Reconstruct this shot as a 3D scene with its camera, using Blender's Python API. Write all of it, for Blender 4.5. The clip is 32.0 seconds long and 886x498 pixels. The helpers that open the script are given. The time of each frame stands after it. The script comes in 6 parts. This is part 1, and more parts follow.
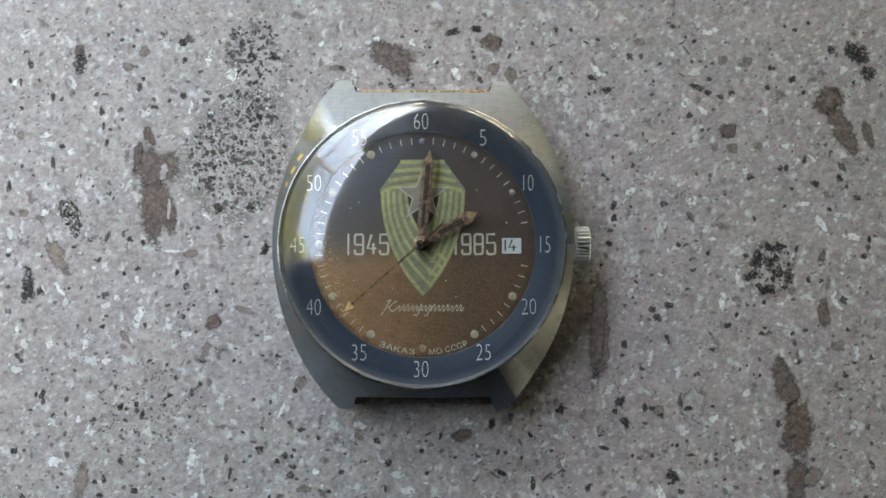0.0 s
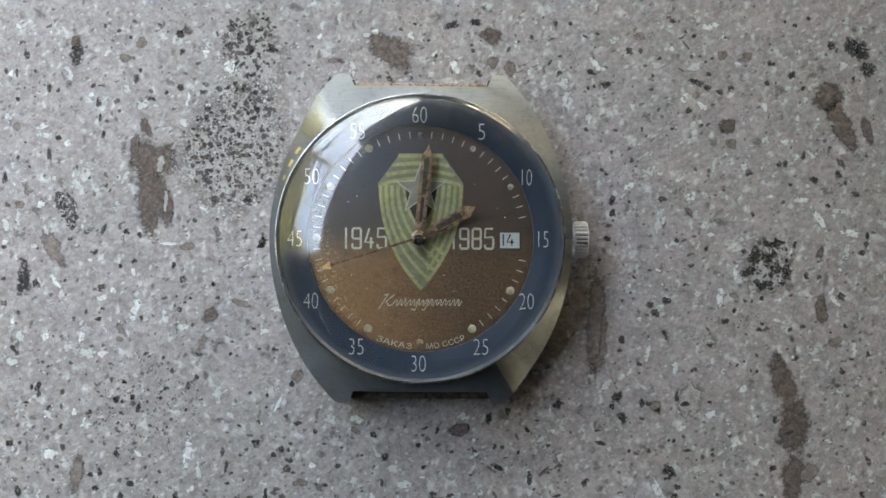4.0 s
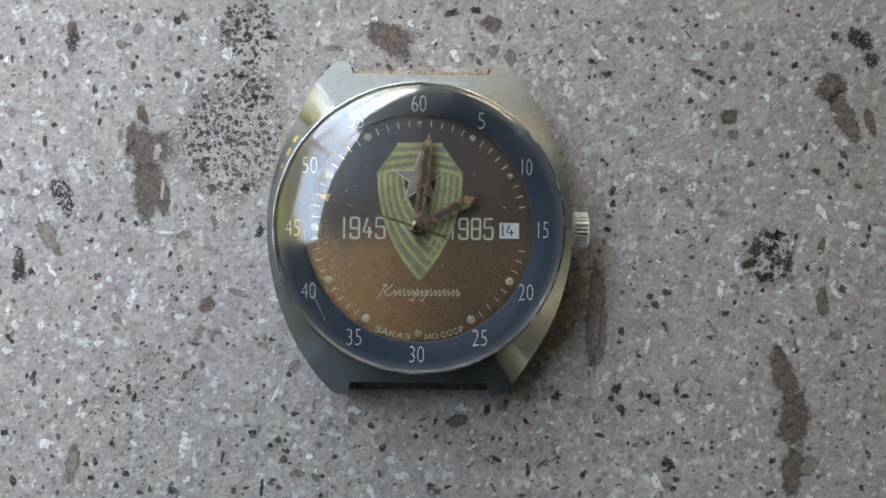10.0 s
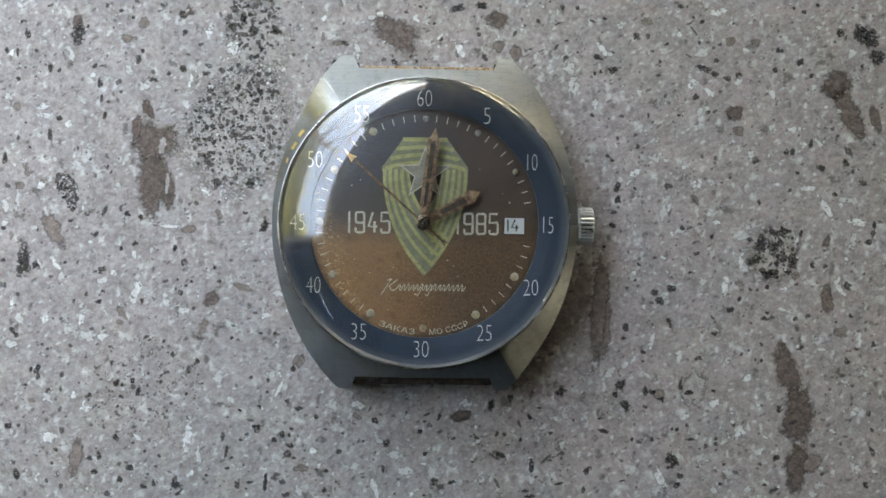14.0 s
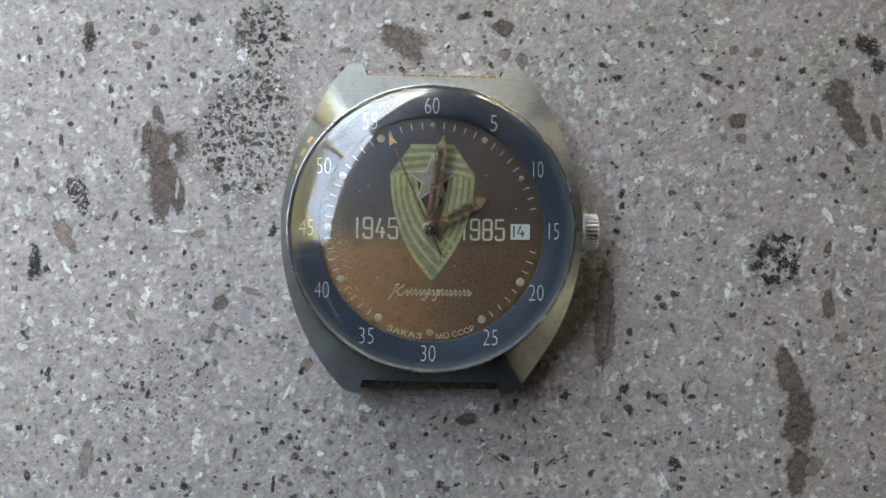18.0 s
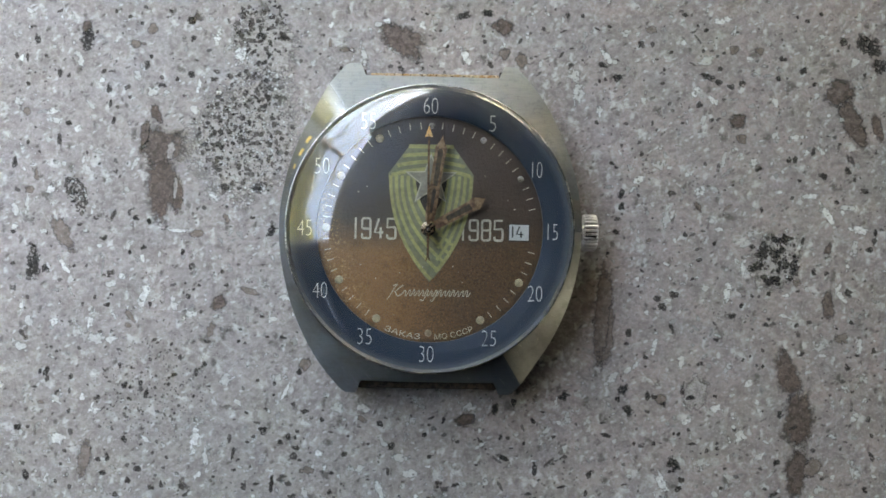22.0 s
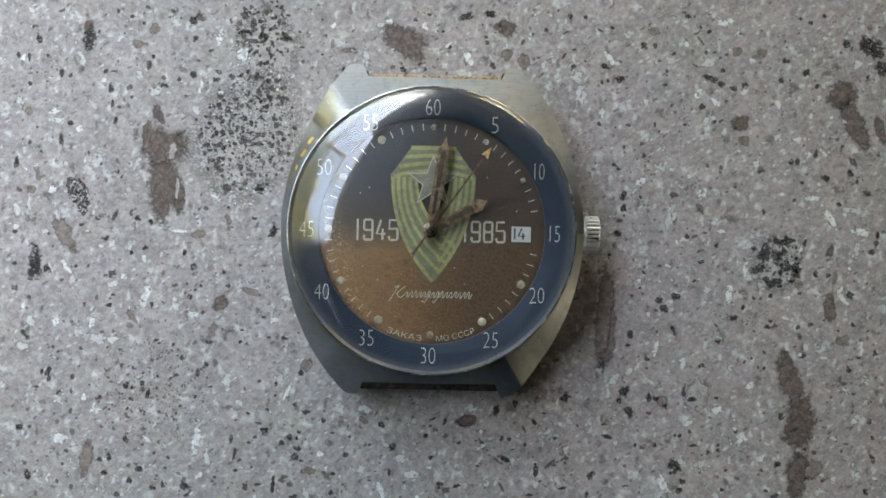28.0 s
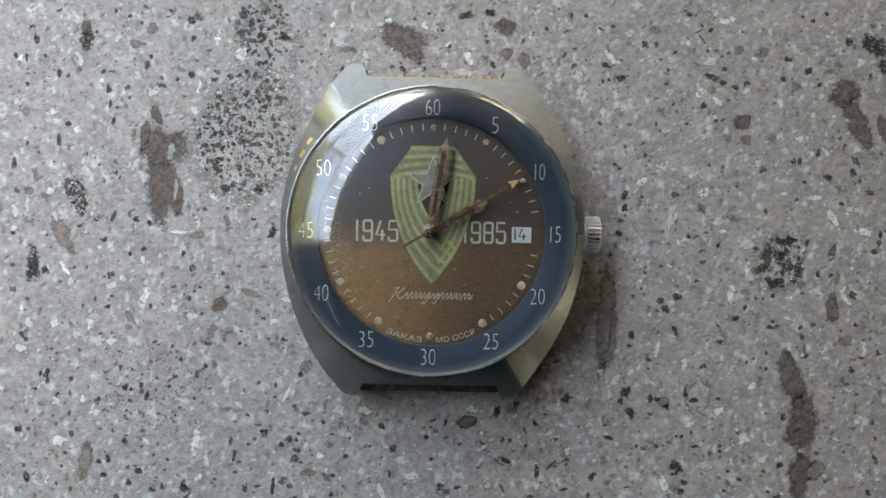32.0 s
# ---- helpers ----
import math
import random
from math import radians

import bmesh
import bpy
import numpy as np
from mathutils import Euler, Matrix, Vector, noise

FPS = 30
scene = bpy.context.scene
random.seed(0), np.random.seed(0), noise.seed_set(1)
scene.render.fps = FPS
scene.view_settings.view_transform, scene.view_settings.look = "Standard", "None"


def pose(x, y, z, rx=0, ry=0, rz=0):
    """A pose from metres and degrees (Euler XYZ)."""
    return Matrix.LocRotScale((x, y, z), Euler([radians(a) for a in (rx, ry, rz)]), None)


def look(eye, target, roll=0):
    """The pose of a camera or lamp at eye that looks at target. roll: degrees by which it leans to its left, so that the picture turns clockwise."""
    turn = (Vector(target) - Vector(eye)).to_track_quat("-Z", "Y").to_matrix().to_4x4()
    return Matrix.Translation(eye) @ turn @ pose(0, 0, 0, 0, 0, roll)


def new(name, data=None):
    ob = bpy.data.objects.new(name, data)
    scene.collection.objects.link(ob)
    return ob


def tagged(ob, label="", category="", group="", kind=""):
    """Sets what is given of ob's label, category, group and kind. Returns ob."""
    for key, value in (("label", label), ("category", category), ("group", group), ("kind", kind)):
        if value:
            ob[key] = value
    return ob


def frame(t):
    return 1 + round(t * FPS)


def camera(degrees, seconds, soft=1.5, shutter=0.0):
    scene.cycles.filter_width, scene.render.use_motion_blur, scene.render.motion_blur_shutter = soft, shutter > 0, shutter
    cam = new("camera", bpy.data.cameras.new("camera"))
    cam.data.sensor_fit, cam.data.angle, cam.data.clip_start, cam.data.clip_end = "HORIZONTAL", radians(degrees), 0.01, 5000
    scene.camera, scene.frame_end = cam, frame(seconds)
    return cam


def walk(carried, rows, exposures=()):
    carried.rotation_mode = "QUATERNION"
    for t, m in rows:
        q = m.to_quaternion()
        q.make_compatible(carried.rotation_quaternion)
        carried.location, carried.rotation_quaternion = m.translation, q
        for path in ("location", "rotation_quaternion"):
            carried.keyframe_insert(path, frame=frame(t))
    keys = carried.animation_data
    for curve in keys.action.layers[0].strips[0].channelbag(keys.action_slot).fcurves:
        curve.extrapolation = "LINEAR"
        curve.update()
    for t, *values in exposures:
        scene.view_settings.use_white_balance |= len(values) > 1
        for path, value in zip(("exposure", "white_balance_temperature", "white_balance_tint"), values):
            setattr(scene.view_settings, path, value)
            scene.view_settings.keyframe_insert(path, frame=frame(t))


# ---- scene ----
import itertools

# Metres throughout; MM turns the watch's millimetres into metres.
MM = 0.001

# ---- camera and its path ----
cam = camera(50.0, 32.0, soft=1.65)
PATH = [
    (0, 0.00263, -0.00387, 0.12308, 1.655, -0.081, -0.932),
    (0.5, 0.00267, -0.00341, 0.12325, 1.568, -0.140, -0.905),
    (1, 0.00279, -0.00387, 0.12294, 1.563, -0.042, -0.945),
    (1.5, 0.00260, -0.00399, 0.12278, 1.509, -0.128, -0.857),
    (2, 0.00272, -0.00351, 0.12261, 1.304, -0.128, -0.840),
    (2.5, 0.00223, -0.00306, 0.12256, 1.194, -0.325, -0.684),
    (3, 0.00232, -0.00341, 0.12281, 1.258, -0.360, -0.675),
    (3.5, 0.00238, -0.00345, 0.12271, 1.107, -0.334, -0.634),
    (5.5, 0.00224, -0.00353, 0.12301, 1.184, -0.403, -0.439),
    (6, 0.00175, -0.00282, 0.12240, 0.915, -0.415, -0.321),
    (6.5, 0.00159, -0.00331, 0.12301, 1.021, -0.621, -0.342),
    (7, 0.00195, -0.00338, 0.12339, 1.003, -0.624, -0.348),
    (7.5, 0.00222, -0.00378, 0.12282, 1.066, -0.483, -0.426),
    (8, 0.00214, -0.00359, 0.12264, 0.920, -0.536, -0.432),
    (8.5, 0.00258, -0.00374, 0.12211, 0.718, -0.480, -0.436),
    (9, 0.00303, -0.00417, 0.12149, 0.760, -0.447, -0.417),
    (9.5, 0.00275, -0.00443, 0.12153, 0.715, -0.446, -0.353),
    (10, 0.00232, -0.00353, 0.12180, 0.561, -0.444, -0.326),
    (10.5, 0.00130, -0.00412, 0.12226, 0.668, -0.601, -0.151),
    (11, 0.00145, -0.00437, 0.12189, 0.609, -0.544, -0.236),
    (11.5, 0.00139, -0.00423, 0.12195, 0.560, -0.537, -0.153),
    (12, 0.00138, -0.00381, 0.12181, 0.418, -0.514, -0.075),
    (12.5, 0.00140, -0.00407, 0.12169, 0.521, -0.476, -0.028),
    (13, 0.00152, -0.00377, 0.12153, 0.419, -0.490, -0.066),
    (13.5, 0.00161, -0.00380, 0.12151, 0.387, -0.498, -0.074),
    (14, 0.00167, -0.00425, 0.12175, 0.609, -0.468, -0.067),
    (14.5, 0.00169, -0.00385, 0.12157, 0.459, -0.562, -0.071),
    (16.5, 0.00083, -0.00384, 0.12328, 0.648, -0.536, 0.097),
    (17, 0.00069, -0.00380, 0.12331, 0.665, -0.556, 0.063),
    (17.5, 0.00088, -0.00341, 0.12322, 0.523, -0.507, 0.078),
    (18, 0.00063, -0.00360, 0.12325, 0.611, -0.564, 0.095),
    (18.5, 0.00114, -0.00371, 0.12281, 0.513, -0.465, 0.055),
    (19, 0.00134, -0.00353, 0.12311, 0.436, -0.482, 0.028),
    (19.5, 0.00142, -0.00432, 0.12290, 0.621, -0.496, 0.084),
    (20, 0.00179, -0.00419, 0.12246, 0.467, -0.444, 0.068),
    (20.5, 0.00172, -0.00389, 0.12249, 0.412, -0.390, 0.051),
    (21, 0.00136, -0.00326, 0.12237, 0.053, -0.471, 0.143),
    (21.5, 0.00134, -0.00328, 0.12264, 0.225, -0.404, 0.184),
    (22, 0.00115, -0.00267, 0.12298, 0.190, -0.399, 0.237),
    (22.5, 0.00134, -0.00241, 0.12271, 0.079, -0.354, 0.147),
    (23, 0.00116, -0.00233, 0.12283, 0.032, -0.355, 0.089),
    (23.5, 0.00074, -0.00230, 0.12307, 0.123, -0.392, 0.155),
    (24, 0.00061, -0.00242, 0.12311, 0.166, -0.463, 0.225),
    (24.5, 0.00098, -0.00236, 0.12296, 0.181, -0.374, 0.201),
    (25, 0.00131, -0.00280, 0.12247, 0.133, -0.337, 0.197),
    (25.5, 0.00093, -0.00214, 0.12239, -0.075, -0.349, 0.302),
    (27.5, 0.00093, -0.00169, 0.12296, -0.201, -0.380, 0.368),
    (28, 0.00089, -0.00175, 0.12294, -0.170, -0.405, 0.386),
    (28.5, 0.00062, -0.00122, 0.12324, -0.313, -0.440, 0.455),
    (29, 0.00061, -0.00102, 0.12316, -0.283, -0.426, 0.423),
    (29.5, 0.00058, -0.00089, 0.12324, -0.232, -0.405, 0.389),
    (30, 0.00046, -0.00125, 0.12300, -0.211, -0.469, 0.362),
    (30.5, 0.00105, -0.00136, 0.12270, -0.293, -0.382, 0.330),
    (31, 0.00138, -0.00150, 0.12207, -0.305, -0.312, 0.263),
    (31.5, 0.00125, -0.00114, 0.12189, -0.520, -0.311, 0.274),
    (32, 0.00109, -0.00104, 0.12226, -0.471, -0.306, 0.262),
]
STOPS, KELVIN, TINT = 4.98, 9850, 9.5
walk(cam, [(t, pose(x, y, z, rx, ry, rz)) for t, x, y, z, rx, ry, rz in PATH],
     exposures=[(0.0, STOPS, KELVIN, TINT), (32.0, STOPS, KELVIN, TINT)])

# ---- daylight: hazy sky through a window, the sun behind the house, the room dim ----
ROOM_TURN = -17.0            # the window wall looks out to the west-north-west
SUN_ELEV, SUN_AZ = 46.0, 46.0   # azimuth counted from +x towards +y
world = bpy.data.worlds.new("day_sky")
scene.world = world
world.use_nodes = True
wn = world.node_tree
sky = wn.nodes.new("ShaderNodeTexSky")
sky.sky_type = 'NISHITA'
sky.sun_disc = False
sky.sun_elevation = radians(SUN_ELEV)
sky.sun_rotation = radians(90.0 - SUN_AZ)
sky.air_density, sky.dust_density, sky.ozone_density = 1.0, 2.0, 1.2
wn.nodes["Background"].inputs["Strength"].default_value = 0.15
wn.links.new(sky.outputs["Color"], wn.nodes["Background"].inputs["Color"])

sun_data = bpy.data.lights.new("sun", 'SUN')
sun_data.energy, sun_data.angle, sun_data.color = 3.0, radians(0.5), (1.0, 0.95, 0.88)
sun = new("sun", sun_data)
_sd = Vector((math.cos(radians(SUN_AZ)) * math.cos(radians(SUN_ELEV)),
              math.sin(radians(SUN_AZ)) * math.cos(radians(SUN_ELEV)), math.sin(radians(SUN_ELEV))))
sun.matrix_basis = look(_sd * 20.0, (0, 0, 0))


# ---- materials ----
class Nodes:
    """A small builder for one procedural material, with coordinates in millimetres of the object."""

    def __init__(self, name, scale=1000.0):
        self.m = bpy.data.materials.new(name)
        self.m.use_nodes = True
        self.t = self.m.node_tree
        self.bsdf = self.t.nodes["Principled BSDF"]
        self.co = self.add("ShaderNodeTexCoord").outputs["Object"]
        self.mm = self.mapped(scale)

    def add(self, kind):
        return self.t.nodes.new(kind)

    def link(self, a, b):
        self.t.links.new(a, b)

    def put(self, socket, value):
        if hasattr(value, "is_linked"):
            self.link(value, socket)
        else:
            socket.default_value = value

    def mapped(self, scale, rot=(0, 0, 0), stretch=(1, 1, 1), src=None):
        n = self.add("ShaderNodeMapping")
        self.link(src or self.co, n.inputs["Vector"])
        n.inputs["Scale"].default_value = [scale * s for s in stretch]
        n.inputs["Rotation"].default_value = rot
        return n.outputs["Vector"]

    def noise(self, scale, detail=3.0, rough=0.6, vec=None, out="Fac"):
        n = self.add("ShaderNodeTexNoise")
        self.link(vec or self.mm, n.inputs["Vector"])
        n.inputs["Scale"].default_value = scale
        n.inputs["Detail"].default_value = detail
        n.inputs["Roughness"].default_value = rough
        return n.outputs[out]

    def cells(self, scale, vec=None, out="Distance", rand=1.0):
        n = self.add("ShaderNodeTexVoronoi")
        self.link(vec or self.mm, n.inputs["Vector"])
        n.inputs["Scale"].default_value = scale
        n.inputs["Randomness"].default_value = rand
        return n.outputs["Distance"], n.outputs["Color"]

    def ramp(self, fac, lo, hi, a=0.0, b=1.0):
        n = self.add("ShaderNodeMapRange")
        n.interpolation_type = 'SMOOTHSTEP'
        self.link(fac, n.inputs["Value"])
        for key, v in (("From Min", lo), ("From Max", hi), ("To Min", a), ("To Max", b)):
            n.inputs[key].default_value = v
        return n.outputs["Result"]

    def math(self, op, a, b=0.0):
        n = self.add("ShaderNodeMath")
        n.operation = op
        self.put(n.inputs[0], a)
        self.put(n.inputs[1], b)
        return n.outputs[0]

    def mix(self, fac, a, b, blend='MIX'):
        n = self.add("ShaderNodeMix")
        n.data_type, n.blend_type = 'RGBA', blend
        self.put(n.inputs[0], fac)
        for s, v in ((n.inputs[6], a), (n.inputs[7], b)):
            self.put(s, (*v, 1.0) if isinstance(v, tuple) else v)
        return n.outputs[2]

    def split(self, vec):
        n = self.add("ShaderNodeSeparateXYZ")
        self.link(vec, n.inputs[0])
        return n.outputs

    def island(self):
        return self.add("ShaderNodeNewGeometry").outputs["Random Per Island"]

    def piece(self):
        return self.add("ShaderNodeObjectInfo").outputs["Random"]

    def bump(self, height, dist, strength=0.5):
        n = self.add("ShaderNodeBump")
        self.link(height, n.inputs["Height"])
        n.inputs["Distance"].default_value = dist
        n.inputs["Strength"].default_value = strength
        self.link(n.outputs[0], self.bsdf.inputs["Normal"])

    def done(self, color, rough, metal=0.0, spec=0.5):
        i = self.bsdf.inputs
        self.put(i["Base Color"], (*color, 1.0) if isinstance(color, tuple) else color)
        self.put(i["Roughness"], rough)
        self.put(i["Metallic"], metal)
        self.put(i["Specular IOR Level"], spec)
        return self.m


def simple(name, color, rough=0.5, metal=0.0, grain=3.0, amount=0.15, bump=0.0, scale=1000.0, spec=0.5):
    """Colour with fine and coarse variation, roughness variation and a little relief."""
    n = Nodes(name, scale)
    fine, coarse = n.noise(grain, 4.0), n.noise(grain * 0.17, 2.0)
    both = n.math('ADD', n.math('MULTIPLY', fine, 0.6), n.math('MULTIPLY', coarse, 0.4))
    dark = tuple(c * (1 - amount) for c in color)
    light = tuple(min(1.0, c * (1 + amount)) for c in color)
    col = n.mix(n.ramp(both, 0.3, 0.7), dark, light)
    r = n.ramp(fine, 0.3, 0.7, max(0.02, rough - 0.08), min(1.0, rough + 0.08))
    if bump:
        n.bump(fine, bump, 0.4)
    return n.done(col, r, metal, spec)


def stone_material():
    n = Nodes("tuff_stone")

    def leaning(rot, along, across):
        """Millimetre coordinates turned, then drawn out along one direction."""
        return n.mapped(1.0, stretch=(along, across, 1.0), src=n.mapped(1000.0, (0, 0, rot)))

    big, mid, fine = n.noise(0.03, 3.0), n.noise(0.3, 3.0), n.noise(1.6, 4.0, 0.65)
    x = n.split(n.mm)[0]
    col = n.mix(n.ramp(big, 0.35, 0.65), (0.386, 0.342, 0.347), (0.35, 0.316, 0.311))
    # drifts of pinkish, greenish and bluish ash
    east = n.ramp(n.math('ADD', x, n.math('MULTIPLY', n.math('SUBTRACT', n.noise(0.06, 3.0), 0.5), 90.0)), -22.0, 30.0, 0.0, 0.85)
    col = n.mix(east, col, (0.372, 0.302, 0.296))
    col = n.mix(n.ramp(n.noise(0.11, 3.0), 0.55, 0.75, 0.0, 0.5), col, (0.31, 0.27, 0.262))
    col = n.mix(n.ramp(n.noise(0.13, 2.0, vec=n.mapped(1000.0, (0.5, 0.9, 0.3))), 0.5, 0.66, 0.0, 0.55), col, (0.385, 0.335, 0.33))
    col = n.mix(n.ramp(n.noise(0.09, 2.0, vec=n.mapped(1000.0, (1.1, 0.2, 1.3))), 0.54, 0.7, 0.0, 0.55), col, (0.29, 0.288, 0.256))
    col = n.mix(n.ramp(n.noise(0.075, 3.0), 0.54, 0.72, 0.0, 0.6), col, (0.385, 0.376, 0.384))
    y = n.split(n.mm)[1]
    southwest = n.ramp(n.math('ADD', n.math('ADD', y, n.math('MULTIPLY', x, 0.35)), n.math('MULTIPLY', n.math('SUBTRACT', n.noise(0.05, 3.0), 0.5), 45.0)), -18.0, -42.0, 0.0, 0.6)
    col = n.mix(southwest, col, (0.338, 0.318, 0.29))
    # grain at several sizes
    col = n.mix(n.ramp(mid, 0.35, 0.65, 0.0, 0.75), col, (0.25, 0.226, 0.22))
    col = n.mix(n.ramp(fine, 0.45, 0.68, 0.0, 0.35), col, (0.5, 0.48, 0.475))
    col = n.mix(n.ramp(n.noise(1.25, 4.0, 0.62), 0.46, 0.66, 0.0, 0.45), col, (0.17, 0.15, 0.145))
    col = n.mix(n.ramp(n.noise(0.62, 4.0, 0.68), 0.5, 0.68, 0.0, 0.5), col, (0.17, 0.15, 0.145))
    col = n.mix(n.ramp(n.noise(0.9, 3.0, 0.6, vec=n.mapped(1000.0, (0.7, 0.2, 0.9))), 0.54, 0.68, 0.0, 0.6), col, (0.46, 0.445, 0.44))
    # clastic grains: pale feldspar, grey ash and dark pores, soft-edged, at three sizes and several leanings
    warp = n.noise(1.1, 3.0, 0.6, out="Color")
    pores = None
    for rot, size, pale_at, dark_at, grey_at in ((0.5, 0.62, 0.86, 0.93, 0.72), (1.7, 1.05, 0.84, 0.9, 0.7), (2.6, 1.7, 0.85, 0.89, 0.66)):
        vec = leaning(rot, 0.72, 1.28)
        bent = n.add("ShaderNodeVectorMath")
        bent.operation = 'MULTIPLY_ADD'
        n.link(warp, bent.inputs[0])
        bent.inputs[1].default_value = (1.5 / size,) * 3
        n.link(vec, bent.inputs[2])
        d, tone = n.cells(size, vec=bent.outputs[0])
        r, g, b = n.split(tone)
        core = n.ramp(d, 0.6, 0.1)
        col = n.mix(n.math('MULTIPLY', n.math('MULTIPLY', core, n.ramp(b, grey_at, grey_at + 0.12)), 0.5), col, (0.2, 0.18, 0.175))
        col = n.mix(n.math('MULTIPLY', n.math('MULTIPLY', core, n.ramp(r, pale_at, pale_at + 0.07)), 0.72), col, (0.62, 0.635, 0.64))
        dark = n.math('MULTIPLY', core, n.ramp(g, dark_at, dark_at + 0.04))
        pores = dark if pores is None else n.math('MAXIMUM', pores, dark)
    col = n.mix(n.math('MULTIPLY', pores, 0.75), col, (0.07, 0.063, 0.06))
    h = n.math('SUBTRACT', n.math('MULTIPLY', fine, 0.35), pores)
    speckle = n.noise(2.6, 2.0, 0.6, vec=n.mapped(1000.0, (0.3, 0.6, 0.2)))
    col = n.mix(n.ramp(speckle, 0.56, 0.7, 0.0, 0.35), col, (0.16, 0.145, 0.14))
    col = n.mix(n.ramp(speckle, 0.44, 0.3, 0.0, 0.35), col, (0.52, 0.505, 0.5))
    n.bump(h, 0.0001, 0.4)
    return n.done(col, n.ramp(fine, 0.3, 0.7, 0.5, 0.72), 0.0, 0.4)


def fleck_material(name, a, b, rough=0.6, mottle=0.3, dark=(0.05, 0.045, 0.04), per_object=False, light=(0.36, 0.33, 0.32), ragged=1.1, soft=0.6, thin=1.0):
    """Grain colour with a ragged, worn rim: the mesh's own 'core' runs from 0 at the rim to 1 inside."""
    n = Nodes(name)
    col = n.mix(n.piece() if per_object else n.island(), a, b)
    col = n.mix(n.ramp(n.noise(1.15, 5.0, 0.8), 0.44, 0.58, 0.0, mottle), col, dark)
    col = n.mix(n.ramp(n.noise(1.6, 5.0, 0.8), 0.52, 0.66, 0.0, mottle), col, light)
    n.bump(n.noise(3.0, 4.0), 0.00008, 0.6)
    if ragged:
        core = n.add("ShaderNodeAttribute")
        core.attribute_name = "core"
        wob = n.math('MULTIPLY', n.math('SUBTRACT', n.noise(1.6, 2.0, 0.6), 0.5), ragged * 2.2)
        cover = n.ramp(n.math('ADD', core.outputs["Fac"], wob), 0.05, soft)
        if thin < 1.0:               # some grains are barely buried, others show through the ash
            cover = n.math('MULTIPLY', cover, n.ramp(n.island(), 0.0, 1.0, 1.0, thin))
        n.link(cover, n.bsdf.inputs["Alpha"])
    return n.done(col, rough, 0.0, 0.35)


def brushed_metal(name, color, rough, along=(0.12, 6.0, 1.0), stain=(0.16, 0.12, 0.07), stain_amount=0.25, metal=1.0, lit_lugs=None, brush=0.4, glints=()):
    n = Nodes(name)
    hair = n.noise(2.2, 3.0, 0.7, vec=n.mapped(1000.0, (0, 0, 0.0), along))
    scratch = n.noise(9.0, 3.0, 0.7)
    col = n.mix(n.ramp(n.noise(0.35, 4.0, 0.7), 0.46, 0.7, 0.0, stain_amount), color, stain)
    if lit_lugs:                       # upper lugs painted paler and warmer, as the window lights them
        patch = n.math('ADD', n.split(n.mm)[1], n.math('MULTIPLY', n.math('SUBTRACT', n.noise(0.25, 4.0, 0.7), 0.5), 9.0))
        col = n.mix(n.ramp(patch, 4.0, 15.0, 0.0, 0.9), col, lit_lugs)
    col = n.mix(n.ramp(hair, 0.42, 0.66, 0.0, brush), col, tuple(c * 0.62 for c in color))
    col = n.mix(n.ramp(n.noise(1.1, 5.0, 0.75), 0.5, 0.68, 0.0, 0.3), col, tuple(c * 0.7 for c in color))
    if glints:                       # gold glints painted in, bounded by angle from the west and by radius
        x, y, _ = n.split(n.mm)
        at = n.math('MULTIPLY', n.math('ARCTAN2', y, n.math('MULTIPLY', x, -1.0)), 57.3)
        reach = n.math('ADD', n.math('SQRT', n.math('ADD', n.math('MULTIPLY', x, x), n.math('MULTIPLY', y, y))), n.math('MULTIPLY', n.noise(0.8, 3.0), 0.5))
        for lo, hi, r0, r1 in glints:
            spot = n.math('MULTIPLY', n.ramp(at, lo - 0.5, lo + 0.5), n.ramp(at, hi + 0.5, hi - 0.5))
            spot = n.math('MULTIPLY', spot, n.math('MULTIPLY', n.ramp(reach, r0, r0 + 0.2), n.ramp(reach, r1, r1 - 0.2)))
            col = n.mix(spot, col, (0.98, 0.74, 0.3))
    nick = n.noise(1.4, 3.0, 0.7, vec=n.mapped(1.0, stretch=(0.1, 3.0, 1.0), src=n.mapped(1000.0, (0, 0, 0.9))))
    col = n.mix(n.ramp(nick, 0.62, 0.7, 0.0, 0.5), col, tuple(min(1.0, c * 1.7) for c in color))
    n.bump(n.math('ADD', hair, n.math('MULTIPLY', scratch, 0.5)), 0.00001, 0.2)
    r = n.ramp(n.math('ADD', hair, n.noise(0.5, 3.0)), 0.6, 1.4, rough * 0.75, rough * 1.3)
    return n.done(col, r, metal)


